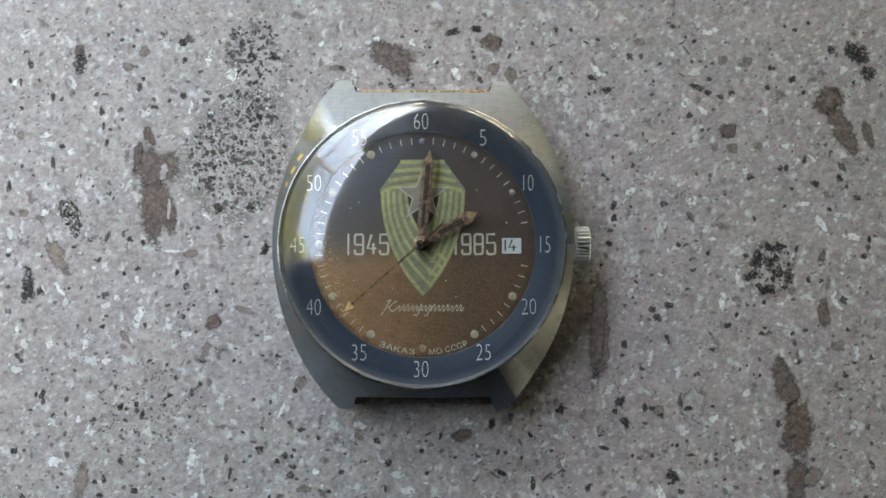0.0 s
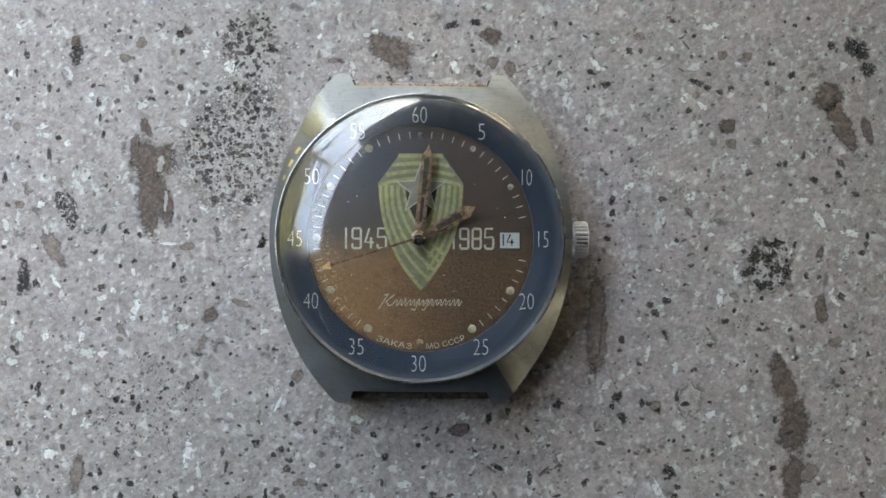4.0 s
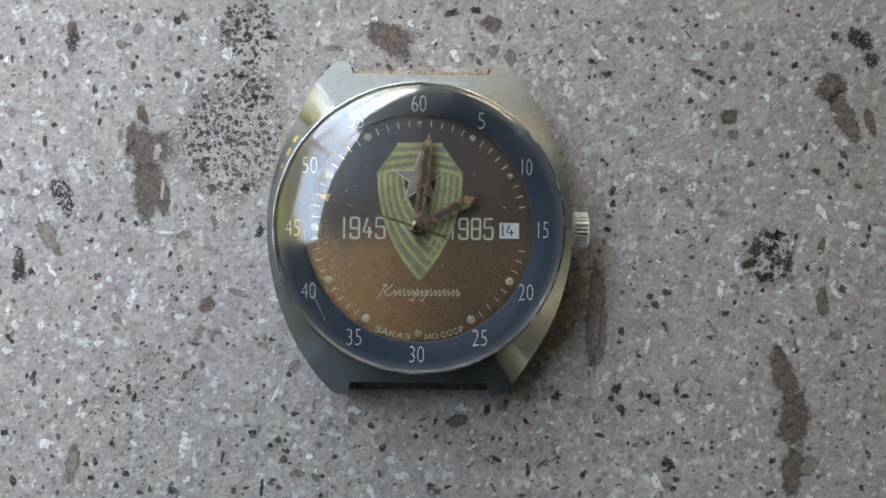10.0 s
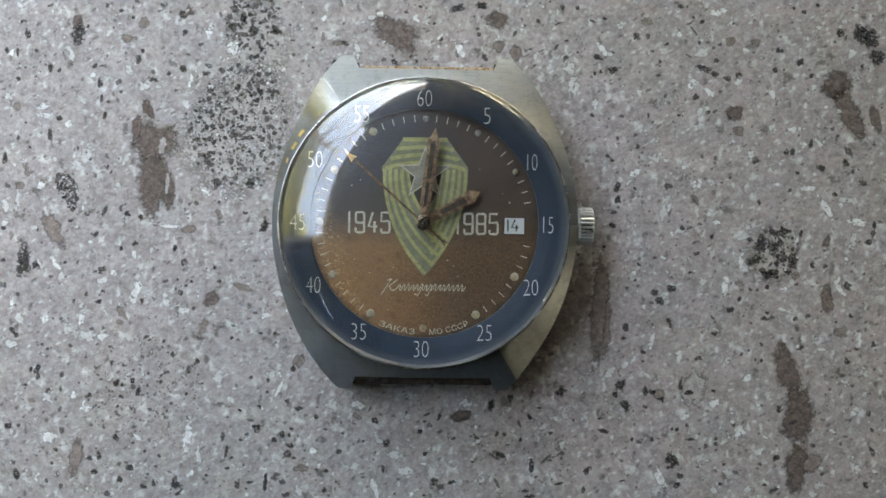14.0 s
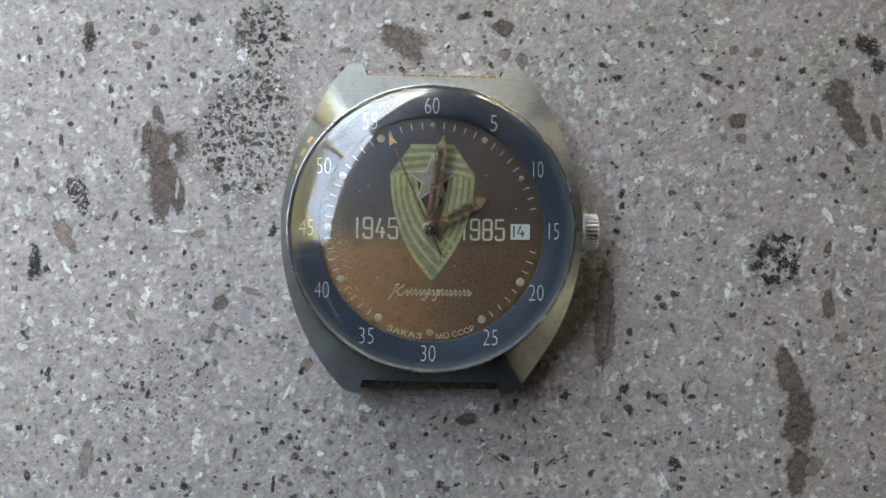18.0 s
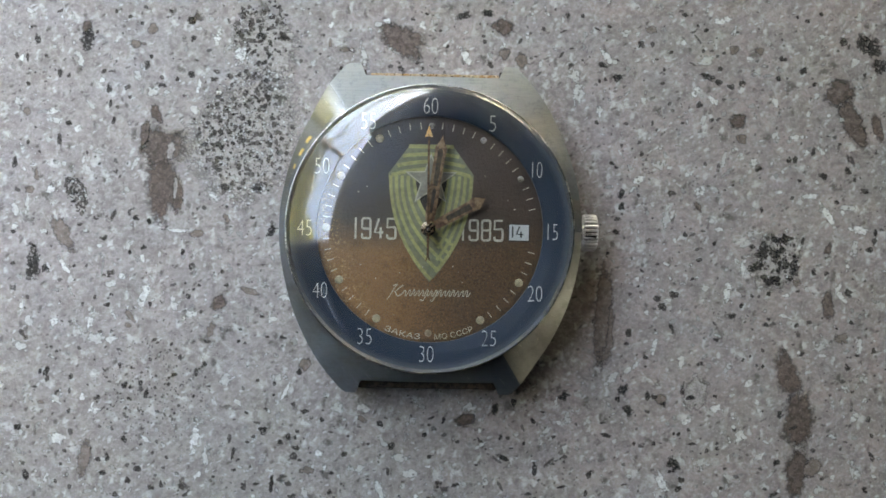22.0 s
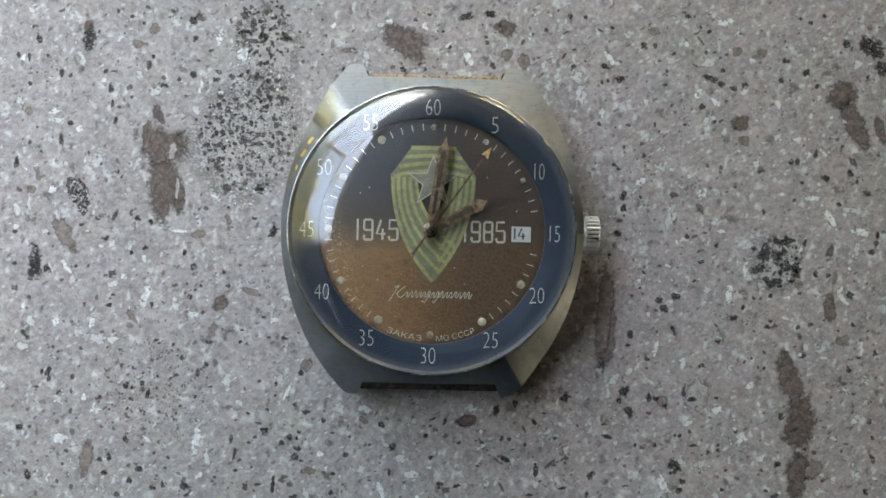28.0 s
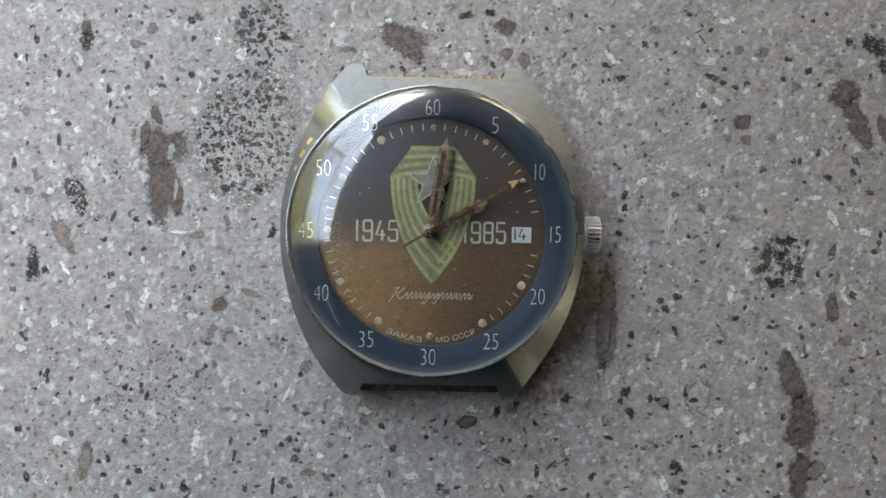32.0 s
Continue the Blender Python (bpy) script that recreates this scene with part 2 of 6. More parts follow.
def dial_material():
    """Faded lacquer: near-black above, worn to bronze below, speckled with corrosion."""
    n = Nodes("faded_bronze_lacquer")
    x, y, _ = n.split(n.mm)
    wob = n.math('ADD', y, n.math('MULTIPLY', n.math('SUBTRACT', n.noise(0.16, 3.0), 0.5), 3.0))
    # the upper tone also holds the crystal's blue-grey haze, put into the colour
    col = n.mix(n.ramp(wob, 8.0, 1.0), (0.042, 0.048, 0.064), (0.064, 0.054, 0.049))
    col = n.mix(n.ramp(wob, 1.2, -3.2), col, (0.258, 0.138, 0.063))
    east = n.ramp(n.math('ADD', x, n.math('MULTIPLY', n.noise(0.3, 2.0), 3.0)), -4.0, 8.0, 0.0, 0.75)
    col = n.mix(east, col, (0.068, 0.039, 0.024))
    col = n.mix(n.ramp(n.noise(0.5, 4.0, 0.7), 0.5, 0.75, 0.0, 0.4), col, (0.045, 0.028, 0.016))
    speck = n.ramp(n.noise(3.5, 4.0, 0.82), 0.46, 0.6, 0.0, 0.6)
    col = n.mix(n.math('MULTIPLY', n.math('MULTIPLY', speck, n.ramp(y, 2.0, -3.0)), n.ramp(x, -8.0, 5.0, 0.32, 1.0)), col, (0.016, 0.009, 0.006))
    bloom = n.math('MULTIPLY', n.ramp(n.noise(4.5, 2.0, 0.6), 0.55, 0.66, 0.0, 0.9), n.ramp(n.math('ADD', x, n.math('MULTIPLY', y, 0.4)), -9.5, -13.0))
    col = n.mix(bloom, col, (0.5, 0.34, 0.18))
    col = n.mix(n.math('MULTIPLY', n.ramp(n.noise(6.5, 2.0, 0.6), 0.57, 0.7, 0.0, 0.6), n.ramp(y, 3.0, -2.0, 0.1, 1.0)), col, (0.34, 0.22, 0.1))
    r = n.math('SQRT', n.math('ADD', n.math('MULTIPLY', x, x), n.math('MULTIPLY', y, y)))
    # the flange's shade on the dial edge, painted as a ragged dark band
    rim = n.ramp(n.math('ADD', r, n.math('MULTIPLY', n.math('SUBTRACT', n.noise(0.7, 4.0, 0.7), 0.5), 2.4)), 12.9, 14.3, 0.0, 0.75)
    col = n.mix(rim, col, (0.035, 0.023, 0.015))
    grit = n.noise(5.5, 3.0, 0.75)
    below = n.math('MULTIPLY', n.ramp(y, 3.0, -2.5, 0.06, 1.0), n.ramp(x, -9.0, 3.0, 0.4, 1.0))
    col = n.mix(n.math('MULTIPLY', n.ramp(grit, 0.5, 0.66, 0.0, 0.34), below), col, (0.02, 0.013, 0.009))
    col = n.mix(n.math('MULTIPLY', n.ramp(grit, 0.46, 0.34, 0.0, 0.18), below), col, (0.38, 0.25, 0.13))
    n.bump(n.noise(2.2, 5.0, 0.7), 0.00022, 0.9)
    return n.done(col, n.ramp(n.noise(1.2, 3.0), 0.3, 0.7, 0.38, 0.6), 0.3, 0.4)


def ring_material():
    """Dark blue enamel, its outer edge painted paler for light caught in the crystal's rim."""
    n = Nodes("blue_enamel_ring")
    x, y, _ = n.split(n.mm)
    r = n.math('SQRT', n.math('ADD', n.math('MULTIPLY', x, x), n.math('MULTIPLY', y, y)))
    grain = n.noise(1.6, 4.0)
    col = n.mix(n.ramp(grain, 0.3, 0.7), (0.0025, 0.0135, 0.032), (0.004, 0.018, 0.04))
    # pale outer band: crystal-edge light put into the enamel colour
    worn = n.ramp(n.math('ADD', r, n.math('MULTIPLY', n.noise(0.5, 3.0), 0.5)), 16.3, 17.4, 0.0, 0.28)
    col = n.mix(worn, col, (0.16, 0.175, 0.19))
    n.bump(grain, 0.00001, 0.4)
    return n.done(col, n.ramp(grain, 0.3, 0.7, 0.45, 0.62), 0.0, 0.3)


def rust_metal(name, a, b, rough=0.45, metal=0.7):
    n = Nodes(name)
    k = n.ramp(n.noise(1.6, 5.0, 0.75), 0.38, 0.62)
    col = n.mix(k, a, b)
    n.bump(n.noise(5.0, 4.0), 0.00003, 0.6)
    return n.done(col, n.ramp(n.noise(3.0, 2.0), 0.3, 0.7, rough - 0.12, rough + 0.15), metal)


def thin_acrylic(name):
    """Clear thin acrylic: light passes straight through, Fresnel gloss of both faces on top, fine scratches."""
    n = Nodes(name)
    clear, gloss, mix = n.add("ShaderNodeBsdfTransparent"), n.add("ShaderNodeBsdfGlossy"), n.add("ShaderNodeMixShader")
    rim = n.add("ShaderNodeLayerWeight")
    rim.inputs["Blend"].default_value = 0.5
    n.link(n.math('ADD', n.math('MULTIPLY', n.math('POWER', rim.outputs["Facing"], 5.0), 0.7), 0.092), mix.inputs[0])
    line = n.noise(1.0, 3.0, 0.6, vec=n.mapped(1.0, stretch=(0.05, 4.0, 1.0), src=n.mapped(1000.0, (0, 0, 0.7))))
    n.link(n.ramp(line, 0.6, 0.72, 0.04, 0.1), gloss.inputs["Roughness"])
    n.link(clear.outputs[0], mix.inputs[1])
    n.link(gloss.outputs[0], mix.inputs[2])
    out = [x for x in n.t.nodes if x.type == 'OUTPUT_MATERIAL'][0]
    haze, veil = n.add("ShaderNodeBsdfGlossy"), n.add("ShaderNodeMixShader")
    haze.inputs["Roughness"].default_value = 0.42          # a film of fine scratches and dust
    n.link(n.ramp(n.noise(0.25, 4.0, 0.7), 0.3, 0.7, 0.016, 0.05), veil.inputs[0])
    n.link(mix.outputs[0], veil.inputs[1])
    n.link(haze.outputs[0], veil.inputs[2])
    n.link(veil.outputs[0], out.inputs["Surface"])
    n.t.nodes.remove(n.bsdf)
    return n.m


STONE = stone_material()
PALE = fleck_material("pale_feldspar", (0.40, 0.385, 0.38), (0.72, 0.74, 0.74), 0.5, 0.3, (0.3, 0.28, 0.275), ragged=0.9, soft=1.0)
PORE = fleck_material("dark_pore", (0.045, 0.04, 0.038), (0.2, 0.18, 0.172), 0.8, 0.35, (0.03, 0.027, 0.026), ragged=0.9, soft=1.0)
DEEP_PORE = fleck_material("deep_pore", (0.014, 0.013, 0.013), (0.13, 0.116, 0.11), 0.85, 0.3, (0.01, 0.009, 0.009), ragged=0.8, soft=0.6)
BROWN = fleck_material("brown_scoria", (0.125, 0.094, 0.082), (0.165, 0.128, 0.115), 0.75, 0.65, (0.042, 0.032, 0.028), True, (0.25, 0.21, 0.195), 0.7, 1.0)
TAN = fleck_material("faint_brown_clast", (0.2, 0.155, 0.138), (0.24, 0.195, 0.178), 0.7, 0.7, (0.12, 0.1, 0.092), True, (0.33, 0.3, 0.29), 0.8, 0.9)
DUSK = fleck_material("dark_scoria_grain", (0.018, 0.016, 0.016), (0.075, 0.066, 0.063), 0.8, 0.7, (0.01, 0.009, 0.009), True, (0.3, 0.28, 0.27), 1.7, 1.0)
BLACK = fleck_material("black_scoria", (0.016, 0.015, 0.015), (0.04, 0.036, 0.036), 0.8, 0.8, (0.008, 0.008, 0.008), True, (0.28, 0.265, 0.26), 1.7, 0.95)
ASH = fleck_material("ashy_matrix", (0.39, 0.36, 0.35), (0.4, 0.37, 0.36), 0.8, 0.6, (0.13, 0.116, 0.11), True, (0.54, 0.525, 0.515), 0.9, 0.8)
PALE_PIECE = fleck_material("pale_feldspar_lath", (0.47, 0.475, 0.475), (0.7, 0.72, 0.72), 0.5, 0.55, (0.36, 0.34, 0.33), True, (0.44, 0.42, 0.41), 2.0, 0.9)
DARK_GRAIN = fleck_material("dark_grain", (0.025, 0.022, 0.022), (0.16, 0.142, 0.136), 0.8, 0.6, (0.018, 0.016, 0.016), False, (0.28, 0.26, 0.25), 1.7, 0.95, 0.6)
PALE_GRAIN = fleck_material("pale_grain", (0.68, 0.7, 0.7), (0.48, 0.48, 0.475), 0.5, 0.5, (0.36, 0.34, 0.33), False, (0.52, 0.51, 0.5), 2.1, 1.0, 0.6)
BROWN_GRAIN = fleck_material("brown_grain", (0.19, 0.15, 0.135), (0.24, 0.195, 0.178), 0.7, 0.6, (0.12, 0.1, 0.092), False, (0.33, 0.3, 0.29), 1.3, 0.9)
STEEL = brushed_metal("worn_brushed_steel", (0.25, 0.28, 0.31), 0.46, stain=(0.2, 0.19, 0.165), stain_amount=0.4, metal=0.95, lit_lugs=(0.55, 0.55, 0.515), brush=0.16)
POLISHED = brushed_metal("polished_steel", (0.75, 0.75, 0.74), 0.24, stain_amount=0.1)
# lit copy of the flank steel, paler where the right flank catches light
LIT_FLANK = brushed_metal("lit_flank_steel", (0.58, 0.55, 0.5), 0.4, stain=(0.3, 0.27, 0.22), stain_amount=0.45, brush=0.2)
FLANK = brushed_metal("worn_polished_flank", (0.3, 0.3, 0.292), 0.36, stain=(0.3, 0.28, 0.24), stain_amount=0.2, glints=((23.0, 24.8, 18.5, 19.0), (28.5, 31.5, 18.6, 19.2), (34.0, 37.0, 18.7, 19.3)))
BEZEL = brushed_metal("dull_polished_steel", (0.2, 0.225, 0.25), 0.28, stain_amount=0.1)
CHROME = brushed_metal("bright_chrome", (0.74, 0.76, 0.78), 0.3, stain_amount=0.0)
SKIRT = simple("frosted_crystal_skirt", (0.05, 0.062, 0.078), 0.4, 0.0, 1.0, 0.3)
BRASS = rust_metal("worn_brass_edge", (0.42, 0.22, 0.09), (0.62, 0.5, 0.36), 0.35)
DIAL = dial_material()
BLUE = ring_material()
PRINT = simple("aged_white_print", (0.46, 0.44, 0.37), 0.6, 0.0, 4.0, 0.3)
RING_PRINT = simple("pale_ring_print", (0.44, 0.465, 0.475), 0.6, 0.0, 4.0, 0.3)
LIME = simple("lime_green_enamel", (0.33, 0.33, 0.145), 0.5, 0.1, 2.0, 0.3, 0.00001)
OLIVE = simple("olive_green_enamel", (0.18, 0.19, 0.125), 0.5, 0.1, 2.0, 0.3, 0.00001)
STAR = simple("dull_silver_enamel", (0.25, 0.245, 0.21), 0.5, 0.2, 3.0, 0.25, 0.00001)
STARLINE = simple("pale_star_outline", (0.5, 0.48, 0.4), 0.5, 0.1, 3.0, 0.15)
DARKFIELD = simple("dark_brown_field", (0.022, 0.016, 0.013), 0.5, 0.2, 3.0, 0.2)
LUME = simple("aged_luminous_paint", (0.33, 0.30, 0.215), 0.65, 0.0, 3.0, 0.35, 0.00002)
LUME_BROWN = simple("browned_luminous_paint", (0.32, 0.25, 0.17), 0.65, 0.0, 3.0, 0.5, 0.00003)
LUME_DARK = simple("lost_luminous_paint", (0.26, 0.26, 0.24), 0.3, 0.2, 3.5, 0.7, 0.00004)
LUME_OLD = rust_metal("rusted_luminous_fill", (0.02, 0.014, 0.009), (0.075, 0.052, 0.028), 0.7, 0.1)
RUST = rust_metal("rusted_gilt", (0.12, 0.068, 0.044), (0.37, 0.245, 0.155), 0.42)
SHAFT = rust_metal("dark_rusted_shaft", (0.06, 0.032, 0.019), (0.22, 0.128, 0.07), 0.42)
TIP = rust_metal("worn_gilt_tip", (0.26, 0.165, 0.095), (0.44, 0.31, 0.2), 0.4, 0.6)
GILT = rust_metal("bright_gilt", (0.75, 0.42, 0.15), (0.7, 0.5, 0.25), 0.35, 0.35)
HUB = rust_metal("dark_rusted_hub", (0.1, 0.072, 0.052), (0.34, 0.26, 0.19), 0.24, 0.85)
SLOT = simple("dark_rust_slot", (0.03, 0.018, 0.012), 0.7, 0.0, 3.0, 0.3)
CARD = simple("white_date_card", (0.5, 0.54, 0.56), 0.5, 0.0, 3.0, 0.08)
OLD_BAR = rust_metal("black_rusted_bar", (0.025, 0.019, 0.016), (0.1, 0.074, 0.058), 0.6, 0.3)
INK = simple("black_ink", (0.015, 0.015, 0.016), 0.6, 0.0, 3.0, 0.1)
CRYSTAL = thin_acrylic("scratched_acrylic")
PLASTER = simple("grey_plaster", (0.115, 0.127, 0.143), 0.85, 0.0, 0.02, 0.12, 0.0)
CEILING = simple("dull_plaster_ceiling", (0.088, 0.113, 0.138), 0.9, 0.0, 0.02, 0.1, 0.0)
FLOORING = simple("grey_boards", (0.1, 0.108, 0.12), 0.6, 0.0, 0.03, 0.25, 0.0)
FRAME = simple("dark_window_wood", (0.13, 0.10, 0.075), 0.5, 0.0, 0.1, 0.08, 0.0)
LAWN = simple("grass_ground", (0.07, 0.085, 0.03), 0.9, 0.0, 0.004, 0.35, 0.0)
BARK = simple("tree_bark", (0.09, 0.07, 0.055), 0.9, 0.0, 0.05, 0.3, 0.0)
LEAF = fleck_material("yellowing_leaves", (0.08, 0.11, 0.035), (0.28, 0.28, 0.1), 0.6, 0.0, ragged=0.0)


# ---- mesh helpers ----
def part(name, bm, material, parent, label="", smooth=None):
    """Links a bmesh as one mesh object under a thing or a part. smooth: degrees below which edges are rounded."""
    me = bpy.data.meshes.new(name)
    bmesh.ops.recalc_face_normals(bm, faces=bm.faces) if smooth is not None else None
    bm.to_mesh(me)
    bm.free()
    me.materials.append(material)
    if smooth is not None:
        for poly in me.polygons:
            poly.use_smooth = True
        me.set_sharp_from_angle(angle=radians(smooth))
    ob = new(name, me)
    ob.parent = parent
    if label:
        tagged(ob, label)
    return ob


def lathe(profile, steps=160, closed=True, cx=0.0, cy=0.0):
    """A turned body: profile rows of (radius, z) in millimetres round the z axis."""
    bm = bmesh.new()
    rings = []
    for r, z in profile:
        if r < 1e-6:
            rings.append([bm.verts.new((cx * MM, cy * MM, z * MM))])
        else:
            rings.append([bm.verts.new(((cx + r * math.cos(2 * math.pi * i / steps)) * MM,
                                        (cy + r * math.sin(2 * math.pi * i / steps)) * MM, z * MM)) for i in range(steps)])
    pairs = list(zip(rings, rings[1:])) + ([(rings[-1], rings[0])] if closed else [])
    for a, b in pairs:
        for i in range(steps):
            j = (i + 1) % steps
            if len(a) == 1 and len(b) == 1:
                continue
            if len(a) == 1:
                bm.faces.new((a[0], b[i], b[j]))
            elif len(b) == 1:
                bm.faces.new((a[i], b[0], a[j]))
            else:
                bm.faces.new((a[i], b[i], b[j], a[j]))
    return bm


def plate(outline, z0, z1, bm=None):
    """A flat plate of that outline (millimetres) from z0 up to z1."""
    bm = bm or bmesh.new()
    low = [bm.verts.new((x * MM, y * MM, z0 * MM)) for x, y in outline]
    top = [bm.verts.new((x * MM, y * MM, z1 * MM)) for x, y in outline]
    n = len(outline)
    bm.faces.new(top)
    bm.faces.new(low[::-1])
    for i in range(n):
        j = (i + 1) % n
        bm.faces.new((low[i], low[j], top[j], top[i]))
    return bm


def box(x0, y0, z0, x1, y1, z1, bm=None, bevel=0.0):
    """A box in metres."""
    bm = bm or bmesh.new()
    made = bmesh.ops.create_cube(bm, size=1.0)["verts"]
    bmesh.ops.transform(bm, verts=made, matrix=Matrix.LocRotScale(
        ((x0 + x1) / 2, (y0 + y1) / 2, (z0 + z1) / 2), None, (x1 - x0, y1 - y0, z1 - z0)))
    if bevel:
        edges = list({e for v in made for e in v.link_edges})
        bmesh.ops.bevel(bm, geom=edges, offset=bevel, segments=2, affect='EDGES', profile=0.6)
    return bm


def lettering(name, text, height, width, cx, cy, z, material, parent, turn=0.0, thin=0.0, label="", shear=0.0, arc=0.0):
    """Flat writing from the built-in font, fitted to a height and width in millimetres about (cx, cy)."""
    cu = bpy.data.curves.new(name, 'FONT')
    cu.body, cu.size, cu.offset, cu.shear, cu.resolution_u = text, 1.0, thin, shear, 4
    tmp = new("lettering_source", cu)
    bpy.context.view_layer.update()
    me = bpy.data.meshes.new_from_object(tmp.evaluated_get(bpy.context.evaluated_depsgraph_get()))
    bpy.data.objects.remove(tmp)
    bpy.data.curves.remove(cu)
    co = np.array([v.co[:] for v in me.vertices])
    lo, hi = co.min(0), co.max(0)
    u = (co[:, 0] - (lo[0] + hi[0]) / 2) / (hi[0] - lo[0]) * width
    v = (co[:, 1] - (lo[1] + hi[1]) / 2) / (hi[1] - lo[1]) * height
    if arc:                       # bent along a circle, reading along its lower side
        a, r = u / arc, arc - v
        u, v = r * np.sin(a), arc - r * np.cos(a)
    c, s = math.cos(radians(turn)), math.sin(radians(turn))
    out = np.stack([cx + u * c - v * s, cy + u * s + v * c, np.full(len(u), z)], 1) * MM
    me.vertices.foreach_set("co", out.ravel())
    me.update()
    me.name = name
    me.materials.clear()
    me.materials.append(material)
    ob = new(name, me)
    ob.parent = parent
    return tagged(ob, label) if label else ob


def stroke(points, width, z, bm, end=0.6):
    """A pen stroke of that width along points, in millimetres."""
    p = [Vector((x, y)) for x, y in points]
    l, r = [], []
    for i, q in enumerate(p):
        d = (p[min(i + 1, len(p) - 1)] - p[max(i - 1, 0)]).normalized()
        w = width * (end if i in (0, len(p) - 1) else 1.0) / 2
        l.append(bm.verts.new(((q.x - d.y * w) * MM, (q.y + d.x * w) * MM, z * MM)))
        r.append(bm.verts.new(((q.x + d.y * w) * MM, (q.y - d.x * w) * MM, z * MM)))
    for i in range(len(p) - 1):
        bm.faces.new((r[i], r[i + 1], l[i + 1], l[i]))


# ---- the room: window wall, dim walls and ceiling, sill of stone ----
TURN = Matrix.Rotation(radians(ROOM_TURN), 4, 'Z')


def setting(name, bm, material, label, category, turned=True, smooth=None):
    ob = part(name, bm, material, None, smooth=smooth)
    if turned:
        ob.matrix_basis = TURN
    return tagged(ob, label, category, kind="structure")


WIN_X, WIN_OUT = -0.135, -0.17          # inner and outer face of the window wall
W0, W1, WZ0, WZ1 = -0.072, 0.55, 0.012, 0.295   # opening
WM, WZM = 0.15, 0.225         # past WM the opening is lower
FLOOR_Z, CEIL_Z, FAR_X, SIDE = -0.86, 1.60, 2.0, 1.7
SLIT0, SLIT1, SLIT_Z0, SLIT_Z1 = -0.30, -0.125, 0.165, 0.212      # narrow gap beside the window
bm = box(WIN_OUT, -SIDE, FLOOR_Z, WIN_X, SLIT0, CEIL_Z)
box(WIN_OUT, SLIT1, FLOOR_Z, WIN_X, W0, CEIL_Z, bm)
box(WIN_OUT, SLIT0, FLOOR_Z, WIN_X, SLIT1, SLIT_Z0, bm)
box(WIN_OUT, SLIT0, SLIT_Z1, WIN_X, SLIT1, CEIL_Z, bm)
box(WIN_OUT, W1, FLOOR_Z, WIN_X, SIDE, CEIL_Z, bm)
box(WIN_OUT, W0, FLOOR_Z, WIN_X, W1, WZ0, bm)
box(WIN_OUT, W0, WZ1, WIN_X, WM, CEIL_Z, bm)
box(WIN_OUT, WM, WZM, WIN_X, W1, CEIL_Z, bm)
setting("wall_west", bm, PLASTER, "grey plastered wall round a wide window opening", "wall")


def far_window(name, label, wall_name, along_x, at, thick, lo, hi, z0, z1):
    """A wall with a wide opening and its painted frame. along_x: the wall runs along the room's x axis."""
    def slab_of(a0, a1, za, zb, d0, d1, bm=None, bevel=0.0):
        return box(a0, d0, za, a1, d1, zb, bm, bevel) if along_x else box(d0, a0, za, d1, a1, zb, bm, bevel)
    ends = (WIN_OUT, FAR_X + 0.2) if along_x else (-SIDE, SIDE)
    near, far = (at, at + thick) if thick > 0 else (at + thick, at)
    bm = slab_of(ends[0], lo, FLOOR_Z, CEIL_Z, near, far)
    slab_of(hi, ends[1], FLOOR_Z, CEIL_Z, near, far, bm)
    slab_of(lo, hi, FLOOR_Z, z0, near, far, bm)
    slab_of(lo, hi, z1, CEIL_Z, near, far, bm)
    setting(wall_name, bm, PLASTER, "grey plastered wall with a wide window", "wall")
    win = tagged(new(name), label, "window", kind="structure")
    win.matrix_basis = TURN
    c = (near + far) / 2
    for z in (z0, z1 - 0.05):
        part("window_frame", slab_of(lo, hi, z, z + 0.05, c - 0.03, c + 0.03, bevel=0.004), FRAME, win)
    for k in range(4):
        a = lo + (hi - lo - 0.05) * k / 3
        part("mullion", slab_of(a, a + 0.05, z0 + 0.05, z1 - 0.05, c - 0.028, c + 0.028, bevel=0.004), FRAME, win)


# unseen opening added to brighten the right flank of the case
far_window("flank_fill_window", "unseen dark wooden window added to light the watch's right flank", "wall_east", False, FAR_X, 0.2, -0.62, -0.2, 0.1, 0.32)
setting("wall_south", box(WIN_OUT, -SIDE - 0.2, FLOOR_Z, FAR_X + 0.2, -SIDE, CEIL_Z), PLASTER, "plain grey plastered wall", "wall")
# unseen opening added to fill light on the north-east side
far_window("north_fill_window", "unseen dark wooden window added as fill from the north side", "wall_north", True, SIDE, 0.2, -0.02, 0.8, 0.02, 0.41)
setting("floor", box(WIN_OUT, -SIDE - 0.2, FLOOR_Z - 0.1, FAR_X + 0.2, SIDE + 0.2, FLOOR_Z), FLOORING, "dull grey boarded floor", "floor")
setting("ceiling", box(WIN_OUT, -SIDE - 0.2, CEIL_Z, FAR_X + 0.2, SIDE + 0.2, CEIL_Z + 0.15), CEILING, "dull plaster ceiling", "ceiling")

setting("house_wall", box(WIN_OUT, -SIDE - 0.2, -3.402, FAR_X + 0.2, SIDE + 0.2, FLOOR_Z - 0.1), PLASTER, "plastered lower storey of the house", "wall")

window = tagged(new("window_1"), "wide dark wooden window standing open", "window", kind="structure")
window.matrix_basis = TURN
fx0, fx1 = WIN_OUT + 0.004, WIN_OUT + 0.03
part("window_frame", box(fx0, W0, WZ0, fx1, W1, WZ0 + 0.015, bevel=0.004), FRAME, window)
part("window_frame", box(fx0, W0, WZ1 - 0.015, fx1, WM, WZ1, bevel=0.004), FRAME, window)
part("window_frame", box(fx0, WM, WZM - 0.015, fx1, W1, WZM, bevel=0.004), FRAME, window)
